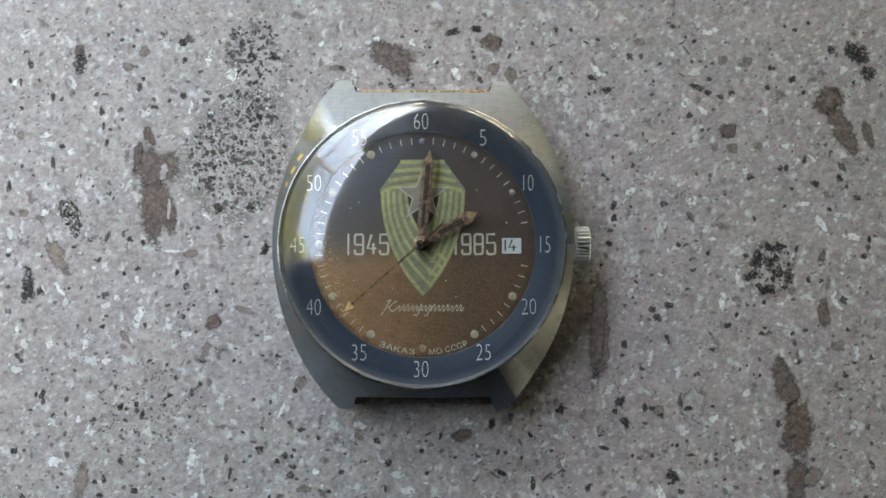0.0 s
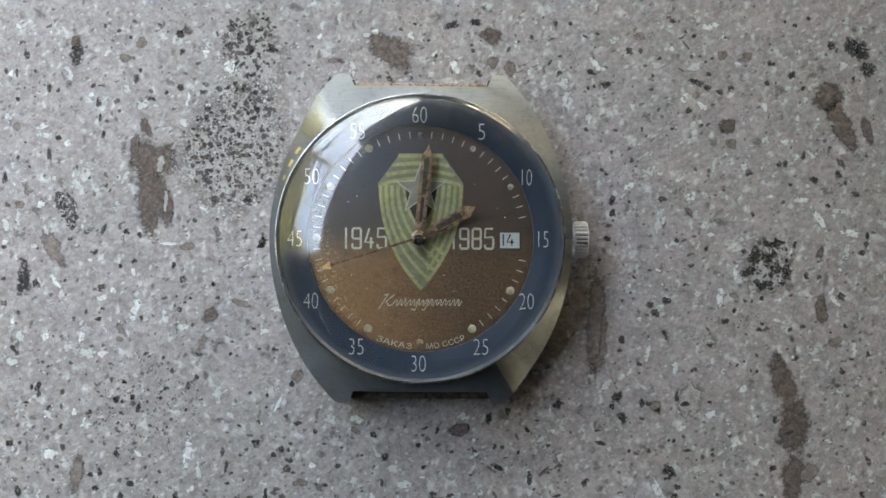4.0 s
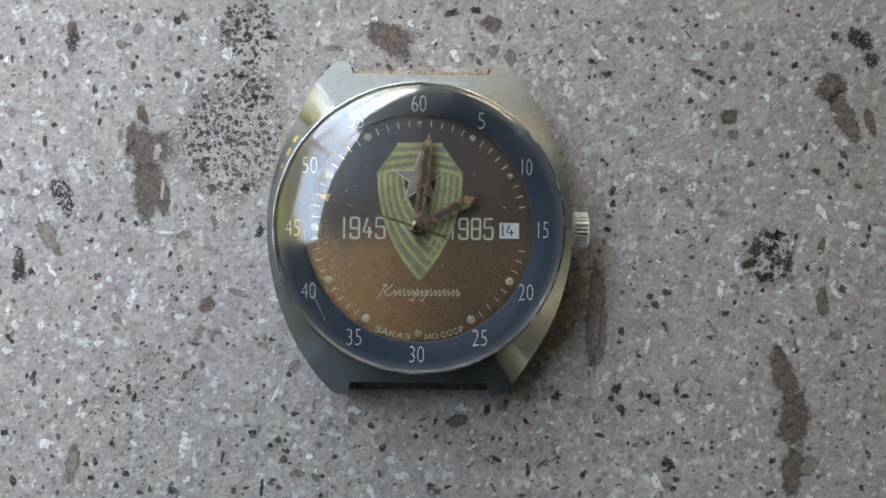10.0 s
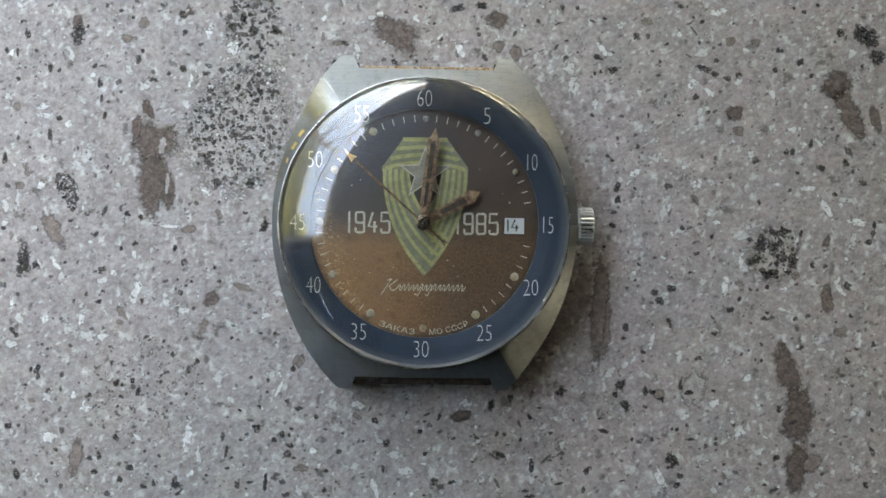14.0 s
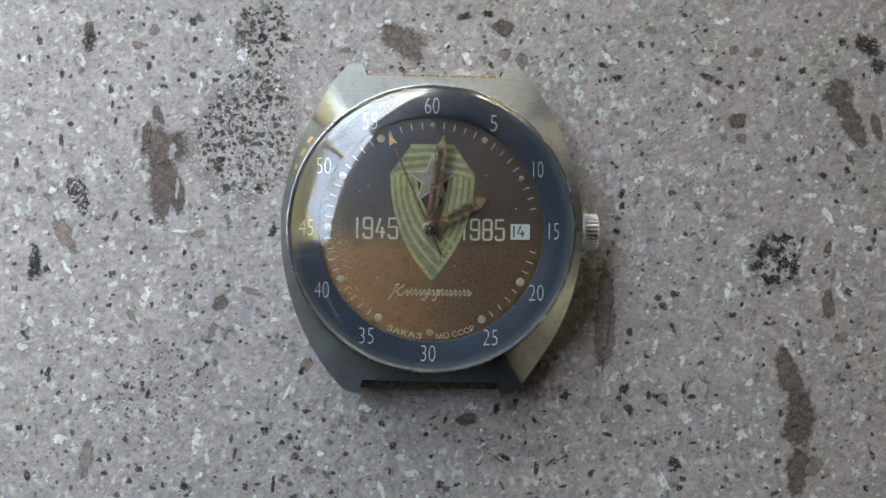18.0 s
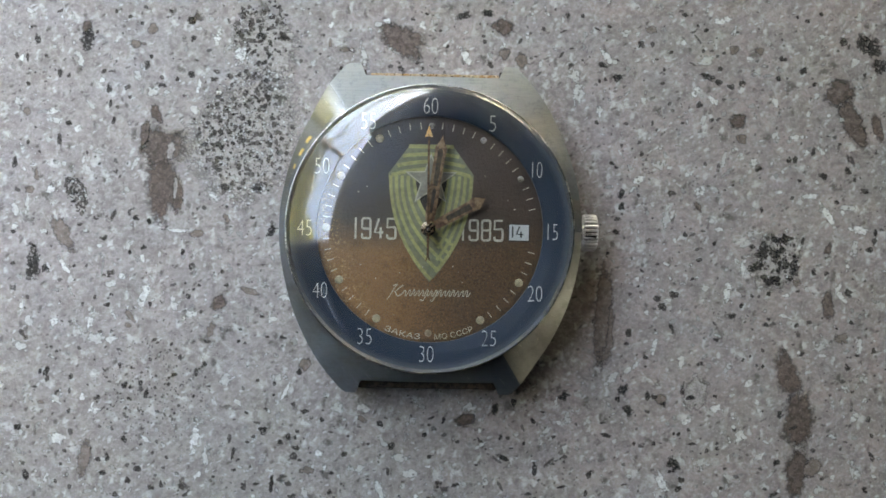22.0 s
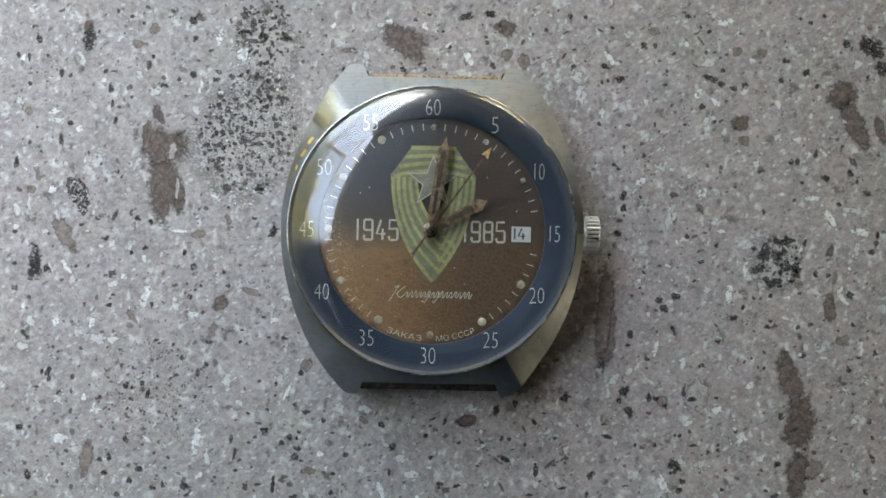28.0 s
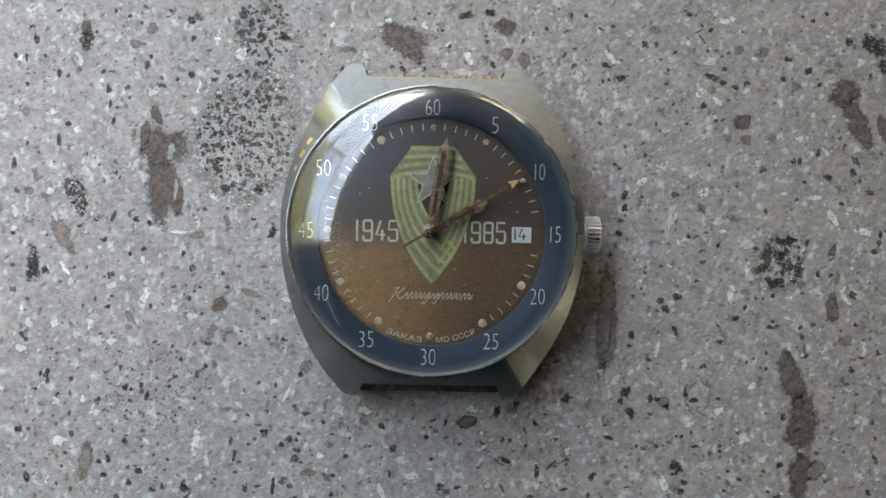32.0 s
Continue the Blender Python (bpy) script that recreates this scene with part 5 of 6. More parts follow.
dark_grains, pale_grains, brown_grains = GrainBed(71, 0.024), GrainBed(72, 0.03), GrainBed(73, 0.009)
for row in (
    (-47.6, 28.3, 0.46, 0.23, 20), (-53.1, 22.6, 0.53, 0.31, 80), (-51.7, 22.3, 0.61, 0.23, 80), (-49.3, 22.5, 0.31, 0.31, 0), (-51.6, 18.9, 0.38, 0.31, -40), (-40.9, 20.5, 0.46, 0.15, 5),
    (-40.3, 21.8, 0.31, 0.15, 80), (-40.1, 15.9, 0.38, 0.23, 0), (-37, 26.8, 0.38, 0.31, 0), (-36.5, 28.8, 0.38, 0.38, 0), (-33.2, 28.3, 0.31, 0.31, 0), (-29.8, 27.6, 0.92, 0.69, 60),
    (-28.3, 23.3, 0.46, 0.23, 0), (-35.8, 22.5, 0.38, 0.31, 90), (-34.3, 18.7, 0.76, 0.31, -10), (-32.4, 19.6, 0.38, 0.23, 90), (-31.5, 17.4, 0.38, 0.23, 30), (-27.3, 20.5, 0.46, 0.46, 0),):
    dark_grains.add(*row)
for row in (
    (-27.7, 19.6, 0.61, 0.38, 0), (-38.8, 18.5, 0.61, 0.38, 40), (-38.5, 17.3, 0.38, 0.23, 0), (-32.1, 22.1, 0.23, 0.15, 0), (-51.6, 11.3, 0.31, 0.23, 70), (-48.2, 9, 0.38, 0.23, 90),
    (-42.4, 8.6, 0.23, 0.23, 0), (-40.3, 9, 0.38, 0.23, 85), (-40.3, 7.6, 0.38, 0.31, 0), (-39.8, 6.9, 0.38, 0.11, 55), (-38.8, 8.6, 0.31, 0.15, 90), (-44, 9.9, 0.38, 0.15, 90),
    (-50.1, 10.1, 0.23, 0.23, 0), (-38.5, 2.3, 0.46, 0.31, 60), (-36, 1.2, 0.46, 0.31, 90), (-41.7, -1, 0.46, 0.38, 60), (-51.2, -2, 0.69, 0.46, 0), (-53.5, -0.2, 0.38, 0.31, 0),):
    dark_grains.add(*row)
for row in (
    (-28.8, 11.2, 0.53, 0.53, 0), (-27.9, 10.4, 0.46, 0.31, 0), (-28, 9.1, 0.46, 0.38, 0), (-27.3, 9, 0.31, 0.31, 0), (-26.7, 9.4, 0.38, 0.31, 0), (-53, 5.2, 0.46, 0.38, 0),
    (-49.1, -0.4, 0.23, 0.23, 0), (-28.9, 3, 0.38, 0.31, 30), (-34.1, 0.1, 0.31, 0.15, 0), (-36.7, -2.2, 0.46, 0.31, 0), (-53.5, -4.3, 0.38, 0.31, 0), (-47.4, -6.4, 0.31, 0.23, 0),
    (-51.6, -8.6, 0.38, 0.31, 0), (-53.4, -7.4, 0.69, 0.46, 90), (-45.6, -4.6, 0.23, 0.23, 0), (-44, -4.6, 0.23, 0.23, 0), (-41.7, -5.8, 0.31, 0.31, 0), (-42.9, -8.7, 0.38, 0.23, 90),):
    dark_grains.add(*row)
for row in (
    (-40.8, -8.3, 0.31, 0.23, 0), (-41.1, -8.8, 0.31, 0.23, 0), (-46.1, -11.8, 0.31, 0.23, 0), (-52.3, -13.3, 0.69, 0.38, -40), (-51.7, -13.9, 0.46, 0.31, -60), (-44.9, -15.2, 0.31, 0.31, 0),
    (-42.9, -16.6, 0.38, 0.23, 80), (-48.8, -16.1, 0.23, 0.23, 0), (-40.8, -13.1, 0.38, 0.23, 60), (-42.2, -13.1, 0.38, 0.23, 0), (-35.2, -14.1, 0.38, 0.23, 0), (-34.8, -14.5, 0.23, 0.15, 0),
    (-32.8, -7, 0.46, 0.31, 10), (-31.5, -8, 0.23, 0.23, 0), (-29.4, -7.1, 0.31, 0.23, 0), (-35.8, -9.5, 0.61, 0.23, 85), (-37.9, -10, 0.31, 0.23, 0), (-29.2, -10.5, 0.38, 0.31, 0),):
    dark_grains.add(*row)
for row in (
    (-31.9, -16.3, 0.53, 0.31, 80), (-28.4, -14.3, 0.46, 0.38, 0), (-26.4, -5.3, 0.38, 0.31, 0), (-33.9, -16.6, 0.31, 0.23, 0), (-49, -19.1, 0.53, 0.31, 80), (-46.1, -20.7, 0.61, 0.23, 85),
    (-50.7, -20.2, 0.46, 0.23, 20), (-47.8, -20.9, 0.46, 0.31, 20), (-43.8, -20, 0.23, 0.15, 0), (-46.2, -23.3, 0.38, 0.31, 80), (-45.5, -24.2, 0.23, 0.23, 0), (-48.3, -23.7, 0.31, 0.15, 70),
    (-51.5, -25.4, 0.31, 0.31, 0), (-46, -26, 0.53, 0.46, 60), (-46.7, -28.5, 0.38, 0.23, -20), (-52, -30.1, 0.31, 0.23, 0), (-42.4, -29.6, 0.46, 0.38, 0), (-36.9, -20.6, 0.61, 0.31, -70),):
    dark_grains.add(*row)
for row in (
    (-38.3, -20.3, 0.23, 0.23, 0), (-38.4, -21.7, 0.38, 0.31, 0), (-35.1, -20.3, 0.23, 0.23, 0), (-32, -20.2, 0.23, 0.23, 0), (-30.1, -21.4, 0.31, 0.23, 0), (-38.9, -23, 0.31, 0.23, 0),
    (-37.1, -23.3, 0.23, 0.23, 0), (-37.8, -22.9, 0.15, 0.15, 0), (-34.8, -23.4, 0.31, 0.31, 0), (-38.8, -24.1, 0.23, 0.23, 0), (-34.8, -24.2, 0.15, 0.15, 0), (-32.6, -23.6, 0.23, 0.15, 0),
    (-40.8, -22.5, 0.23, 0.23, 0), (-41.2, -23.1, 0.23, 0.15, 0), (-38.7, -30.3, 0.38, 0.31, 0), (-37.8, -30.1, 0.31, 0.23, 0), (-34.3, -32.8, 0.46, 0.38, 60), (-40.2, -34.1, 0.46, 0.38, 80),):
    dark_grains.add(*row)
for row in (
    (-35, -31.6, 0.31, 0.23, 0), (-33.6, -29.3, 0.31, 0.23, 0), (-35.4, -28.7, 0.31, 0.23, 0), (-31.5, -32.3, 0.69, 0.38, 85), (-30.9, -33.2, 0.76, 0.38, -60), (-31.2, -34.1, 0.46, 0.31, 0),
    (-32.3, -31.4, 0.38, 0.31, 0), (-27.6, -31.8, 0.31, 0.23, 0), (-47.9, -32.4, 0.31, 0.23, 0), (-47.2, -30.2, 0.31, 0.23, 0), (-46.1, -33.1, 0.38, 0.31, 0), (33.3, 28.2, 0.46, 0.31, 10),
    (32.8, 28.7, 0.38, 0.31, 0), (34.4, 26, 0.46, 0.23, 10), (35, 25.1, 0.69, 0.15, -55), (35, 26.8, 0.23, 0.23, 0), (36.8, 23.6, 0.31, 0.23, 0), (38.4, 23.3, 0.31, 0.23, 0),):
    dark_grains.add(*row)
for row in (
    (37.5, 22.9, 0.23, 0.23, 0), (34.4, 21.8, 0.53, 0.23, -25), (35.2, 16.5, 0.53, 0.46, 0), (46.1, 22.6, 0.61, 0.46, 0), (46.6, 20, 0.23, 0.23, 0), (47.9, 28, 0.23, 0.23, 0),
    (53.2, 23.7, 0.23, 0.15, 0), (56.7, 20.6, 0.31, 0.31, 0), (54.6, 24.2, 0.38, 0.23, 70), (37.7, 14.7, 0.46, 0.23, 30), (33, 14.2, 0.31, 0.23, 0), (37.9, 21.2, 0.38, 0.38, 0),
    (38.4, 17.3, 0.31, 0.15, 0), (49.7, 17.5, 0.23, 0.23, 0), (47.6, 9.5, 0.53, 0.46, -60), (50, 10.6, 0.53, 0.38, 60), (51.3, 7.4, 0.61, 0.53, 0), (42.9, 8.2, 0.61, 0.31, 20),):
    dark_grains.add(*row)
for row in (
    (37.7, 8.5, 0.61, 0.38, 70), (36, 8.9, 0.31, 0.31, 0), (54.9, 9.5, 1.07, 0.38, -55), (54.6, 8, 0.76, 0.38, -50), (53.5, 11.5, 0.31, 0.23, 0), (52.8, 12.4, 0.38, 0.31, 0),
    (56.7, 5.5, 0.76, 0.38, 20), (55.4, 6.9, 0.31, 0.31, 0), (48.3, 6.8, 0.31, 0.23, 0), (38.5, 5.5, 0.31, 0.15, 0), (39.6, 6.2, 0.23, 0.23, 0), (47.3, 4.5, 0.31, 0.23, 0),
    (34.2, -0.2, 0.46, 0.38, 0), (35.2, -2.1, 0.76, 0.23, 15), (58.9, 0.4, 0.38, 0.31, 0), (58, -1.1, 0.69, 0.31, 85), (37.2, -1.4, 0.38, 0.31, 0), (34.4, -6, 0.31, 0.23, 0),):
    dark_grains.add(*row)
for row in (
    (47, -6, 0.46, 0.23, 10), (43.8, -6.1, 0.31, 0.31, 0), (42.1, -8.3, 0.38, 0.31, 0), (43, -8.3, 0.31, 0.23, 0), (48, -7.5, 0.46, 0.23, 0), (50.8, -4.2, 0.38, 0.23, 0),
    (51.7, -5.2, 0.46, 0.31, 0), (54.5, -7.7, 0.61, 0.53, 0), (55, -11.6, 0.53, 0.23, -50), (49.6, -11.6, 0.38, 0.38, 0), (44.7, -11.9, 0.61, 0.31, 15), (44.3, -11.2, 0.31, 0.23, 0),
    (48.1, -13.2, 0.53, 0.31, 80), (53.1, -12.4, 0.31, 0.15, 0), (37.5, -13.9, 0.46, 0.31, -20), (35.9, -13.7, 0.23, 0.23, 0), (37.4, -12, 0.61, 0.15, -45), (47.5, -14.5, 0.23, 0.23, 0),):
    dark_grains.add(*row)
for row in (
    (43.5, -15.2, 0.31, 0.23, -40), (41, -16.5, 0.38, 0.23, 20), (41.9, -16, 0.23, 0.23, 0), (42.8, -17.2, 0.31, 0.23, 0), (35.4, -17, 0.46, 0.38, 0), (48.6, -15.7, 0.38, 0.31, 0),
    (46.3, -15.2, 0.23, 0.23, 0), (57.9, -15.3, 0.61, 0.31, 85), (55.8, -15.9, 0.31, 0.23, 0), (54.8, -16.1, 0.46, 0.23, 0), (31.9, -12.8, 0.38, 0.31, 0), (33.1, -20.4, 0.92, 0.38, 85),
    (37.3, -21.2, 0.31, 0.23, 0), (33.9, -25.6, 0.31, 0.31, 0), (32.6, -26.1, 0.31, 0.31, 0), (37.6, -27.3, 0.31, 0.31, 0), (37.6, -28, 0.38, 0.23, 0), (39.9, -25.5, 0.38, 0.31, 0),):
    dark_grains.add(*row)
for row in (
    (38.6, -30.6, 0.31, 0.23, 0), (40.1, -31.6, 0.38, 0.38, 60), (33, -32.1, 0.53, 0.53, 0), (31.9, -30.9, 0.31, 0.23, 0), (45.4, -28.2, 0.23, 0.15, 0), (50, -28.2, 0.46, 0.31, 10),
    (45.8, -23.5, 0.76, 0.38, 40), (47.5, -25.3, 0.76, 0.23, 15), (53.7, -28, 0.23, 0.23, 0), (54.7, -25, 0.38, 0.31, 20), (55.2, -20.6, 0.31, 0.23, 0), (53.9, -19.2, 0.46, 0.31, 0),
    (57.7, -26.3, 0.38, 0.23, 0), (54.3, -27.1, 0.31, 0.15, 0), (51.3, -31.8, 0.31, 0.31, 0), (44.9, -34, 0.76, 0.31, 20), (34.4, -27.4, 0.69, 0.23, 0), (38.1, -33.1, 0.31, 0.31, 0),):
    dark_grains.add(*row)
for row in (
    (43.8, -33.2, 0.38, 0.31, 0), (-25.7, 27.1, 0.31, 0.31, 0), (-22.1, 27.2, 0.31, 0.23, 0), (-21.7, 25.4, 0.53, 0.38, 0), (-23.7, 24.5, 0.46, 0.38, 0), (-24.1, 25.8, 0.53, 0.38, 0),
    (-21.2, 28.2, 0.31, 0.31, 0), (-18.4, 27.9, 0.31, 0.23, 0), (-20.1, 27.6, 0.38, 0.23, 0), (-19, 25, 0.46, 0.38, 0), (-20.5, 24.5, 0.31, 0.23, 0), (-21, 23.6, 0.38, 0.31, 0),
    (-22.6, 26.1, 0.31, 0.23, 0), (-19.3, 23.2, 0.38, 0.23, 0), (-16.9, 25.8, 0.23, 0.15, 0), (-16.5, 23.8, 0.31, 0.15, 0), (-14, 27.4, 0.15, 0.15, 0), (-13.5, 25.3, 0.23, 0.23, 0),):
    dark_grains.add(*row)
for row in (
    (-14, 22.9, 0.23, 0.23, 0), (-10, 23.5, 0.76, 0.31, -15), (-3.9, 21.9, 0.38, 0.31, 0), (-4.9, 21.4, 0.38, 0.38, 0), (-1.4, 21.8, 0.31, 0.23, 0), (-0.8, 21.1, 0.38, 0.31, 0),
    (-0.2, 28.2, 0.38, 0.23, -60), (1.6, 26, 0.23, 0.23, 0), (0.9, 26.7, 0.23, 0.15, 0), (-2, 27.6, 0.38, 0.31, 0), (0.3, 25.4, 0.23, 0.23, 0), (2.5, 24, 0.38, 0.23, 40),
    (-11.3, 21.1, 0.46, 0.23, 70), (-14.5, 20.5, 0.15, 0.15, 0), (7.3, 24.6, 0.38, 0.31, 0), (11.9, 24.7, 0.69, 0.19, 50), (8.4, 25.9, 0.23, 0.15, 0), (6.7, 26.9, 0.15, 0.15, 0),):
    dark_grains.add(*row)
for row in (
    (8.1, 21.6, 0.46, 0.46, 0), (15, 26.3, 0.61, 0.31, -40), (17.5, 26, 0.46, 0.15, 20), (18, 28.1, 0.38, 0.38, 0), (20.1, 28, 0.46, 0.38, 0), (18.5, 21.6, 0.61, 0.31, 45),
    (22, 26.3, 0.53, 0.15, -25), (23.5, 26.7, 0.38, 0.15, -20), (17.2, 22.9, 0.61, 0.23, 45), (20, 22.3, 0.23, 0.15, 0), (18.6, 23.8, 0.31, 0.15, 0), (23.2, 24.9, 0.15, 0.15, 0),
    (27.5, 24.4, 0.61, 0.53, 0), (29.6, 22.5, 0.31, 0.23, 0), (13.9, 22.7, 0.23, 0.15, 0), (14.3, 20.5, 0.46, 0.23, 40), (-19.8, -21.2, 0.23, 0.23, 0), (-14.9, -24.1, 0.38, 0.31, -50),):
    dark_grains.add(*row)
for row in (
    (-17.3, -22.4, 0.38, 0.31, 40), (-21.9, -24.8, 0.46, 0.23, 0), (-23.2, -27.3, 0.31, 0.23, 0), (-24.4, -29.6, 0.31, 0.31, 0), (-24.9, -30.9, 0.31, 0.23, 0), (-22.4, -26.6, 0.31, 0.23, 0),
    (-17.1, -26.7, 0.38, 0.38, 0), (-16.8, -25.9, 0.31, 0.31, 0), (-16.9, -28, 0.53, 0.46, 0), (-16.4, -29.6, 0.31, 0.23, 0), (-20, -32.2, 0.76, 0.31, 85), (-18.7, -32, 0.69, 0.61, 0),
    (-17.9, -32.7, 0.53, 0.46, 0), (-23.7, -33, 0.53, 0.46, 0), (-22, -32.7, 0.46, 0.23, 0), (-17.4, -34.3, 0.61, 0.38, 0), (-12.3, -31.3, 0.38, 0.23, 0), (-12, -34.4, 0.31, 0.15, 0),):
    dark_grains.add(*row)
for row in (
    (-7.6, -32.1, 0.31, 0.15, 0), (-8.7, -25.3, 0.31, 0.15, 0), (-5.3, -24.1, 0.31, 0.23, 0), (0.3, -25, 0.31, 0.23, 0), (0.6, -24.1, 0.46, 0.23, 30), (2.2, -24.3, 0.53, 0.31, 60),
    (2.2, -26.3, 0.46, 0.31, 20), (0.9, -25.5, 0.53, 0.31, 10), (-6.1, -29.1, 0.38, 0.31, 0), (-5, -31.1, 0.69, 0.23, 85), (2.2, -33.3, 0.61, 0.53, 0), (0.2, -34.4, 0.23, 0.23, 0),
    (-10.2, -26.5, 0.23, 0.15, 0), (-12.4, -26, 0.31, 0.15, 0), (-20.8, -23, 0.31, 0.31, 0), (-3.5, -34.3, 0.23, 0.23, 0), (-7.6, -27.5, 0.31, 0.15, 0), (11.3, -22, 0.69, 0.38, 90),):
    dark_grains.add(*row)
for row in (
    (15, -23.3, 0.31, 0.15, 0), (12.4, -25.4, 0.53, 0.23, -60), (10.5, -26.7, 0.31, 0.31, 0), (16.4, -26.5, 0.31, 0.23, 0), (22.7, -24.7, 0.46, 0.15, 0), (8.7, -29.3, 1.07, 0.31, -35),
    (6.9, -27.1, 0.38, 0.23, 0), (4, -27.2, 0.31, 0.23, 0), (6.4, -30.2, 0.31, 0.15, 0), (10.9, -28, 0.31, 0.15, 0), (16, -29.9, 1.07, 0.46, 40), (17.8, -29.1, 0.46, 0.31, 0),
    (21, -31.4, 0.61, 0.38, 70), (21.5, -31, 0.31, 0.31, 0), (20.6, -33.8, 0.61, 0.23, 75), (29.4, -21.3, 0.38, 0.38, 0), (28.5, -23.2, 0.38, 0.31, 0), (27.8, -27.6, 0.53, 0.38, 0),):
    dark_grains.add(*row)
for row in (
    (30.2, -27.3, 0.31, 0.15, 0), (31.5, -31, 0.31, 0.23, 0), (25.4, -32.7, 0.31, 0.15, 0), (17.4, -33, 0.69, 0.23, 10), (13.1, -33.9, 0.46, 0.31, 0), (13.8, -34.6, 0.69, 0.31, 0),
    (9.5, -32.8, 0.69, 0.31, -70), (12.5, -27.4, 0.38, 0.23, 70), (14.5, -32.1, 0.23, 0.15, 0), (32, -26.1, 0.23, 0.23, 0), (23, 19.8, 0.31, 0.23, 0), (30.4, 19.3, 0.38, 0.31, 0),
    (23.7, 12.7, 0.23, 0.23, 0), (24, 13.7, 0.23, 0.23, 0), (25.6, 14.1, 0.38, 0.23, 0), (29.1, 14.2, 0.46, 0.15, -80), (27.4, 11.7, 0.31, 0.23, 0), (25.1, 11.2, 0.31, 0.23, 0),):
    dark_grains.add(*row)
for row in (
    (27.7, 10.1, 0.38, 0.31, 0), (28.7, 7.8, 0.31, 0.23, 0), (24.7, 1.7, 0.53, 0.31, 0), (23.3, -2.7, 0.31, 0.31, 0), (29.8, -4.1, 0.38, 0.23, 0), (27.8, -5, 0.53, 0.15, -50),
    (27.3, -7, 0.31, 0.15, 0), (26.2, -8, 0.38, 0.23, 0), (29.8, -8.6, 0.61, 0.53, 0), (29.4, -9.9, 0.31, 0.23, 0), (25.8, -14.4, 0.38, 0.31, 0), (28.3, -16.2, 0.38, 0.38, 0),
    (24.4, 8.4, 0.31, 0.23, 0), (23.9, 8.9, 0.38, 0.31, 0), (29.1, 1.9, 0.23, 0.23, 0), (-24.7, 16.1, 0.69, 0.46, 90), (-20.6, 17.3, 0.46, 0.38, 0), (-19.2, 17.1, 0.61, 0.46, 90),):
    dark_grains.add(*row)
for row in (
    (-22.6, 17.4, 0.46, 0.31, 0), (-23.7, 16.4, 0.31, 0.31, 0), (-26.2, 16, 0.31, 0.23, 0), (-22.3, 19.8, 0.53, 0.46, 0), (-19.7, 19.5, 0.53, 0.38, 0), (-21.5, 16.1, 0.31, 0.23, 0),
    (-25.3, 11.3, 0.31, 0.23, 0), (-24.1, 11.7, 0.23, 0.23, 0), (-21.4, 12.7, 0.46, 0.31, 0), (-19.7, 12.7, 0.46, 0.38, 0), (-18.9, 11.9, 0.38, 0.31, 0), (-19.1, 10.1, 0.53, 0.46, 0),
    (-20.7, 9.1, 0.38, 0.38, 0), (-21.9, 9.1, 0.38, 0.23, 0), (-27, 9.4, 0.46, 0.31, 0), (-26.7, 10.6, 0.23, 0.23, 0), (-21.9, 5.5, 0.53, 0.38, 0), (-21, 6.1, 0.31, 0.23, 0),):
    dark_grains.add(*row)
for row in (
    (-20.6, 5.2, 0.23, 0.15, 0), (-24.8, 8.6, 0.31, 0.31, 0), (-22.6, 1.7, 0.38, 0.23, 0), (-22.8, -3.3, 0.31, 0.15, 0), (-21.2, -4.4, 0.38, 0.15, 0), (-26.6, -5.1, 0.38, 0.15, 90),
    (-24.2, -12.7, 0.31, 0.23, 0), (-23.5, -14.5, 0.31, 0.23, 0), (-26.6, -12.7, 0.38, 0.31, 0), (-20.6, -13.7, 0.31, 0.23, 0), (-18.7, -13.8, 0.61, 0.23, 0), (-18.7, -14.9, 0.23, 0.23, 0),
    (-25.5, 0.5, 0.31, 0.23, 0), (-21.4, -11.1, 0.38, 0.23, 0), (-23.3, 3.4, 0.38, 0.23, 0),):
    dark_grains.add(*row)
for row in (
    (-45.8, 27.4, 0.76, 0.31, -70), (-47.3, 27.6, 0.69, 0.23, -55), (-49.3, 27.4, 0.38, 0.31, 0), (-51.4, 28.3, 0.76, 0.31, -40), (-48.2, 23.9, 0.53, 0.31, 40), (-52.4, 22.3, 0.76, 0.31, 70),
    (-53.6, 21.2, 0.38, 0.38, 0), (-28, 27.4, 0.46, 0.38, 0), (-31.3, 23.4, 0.61, 0.23, 80), (-37, 21.2, 0.53, 0.23, 80), (-36.8, 18.2, 0.61, 0.23, 80), (-33.8, 17.8, 0.61, 0.38, 30),
    (-29.6, 18.7, 0.92, 0.31, 80), (-42.1, 19.4, 0.46, 0.46, 0), (-49.6, 15.3, 0.92, 0.23, 5), (-52.9, 16.6, 0.92, 0.46, -20), (-43.5, 16.1, 0.76, 0.31, -50), (-40.3, 24.4, 0.38, 0.31, 0),):
    pale_grains.add(*row)
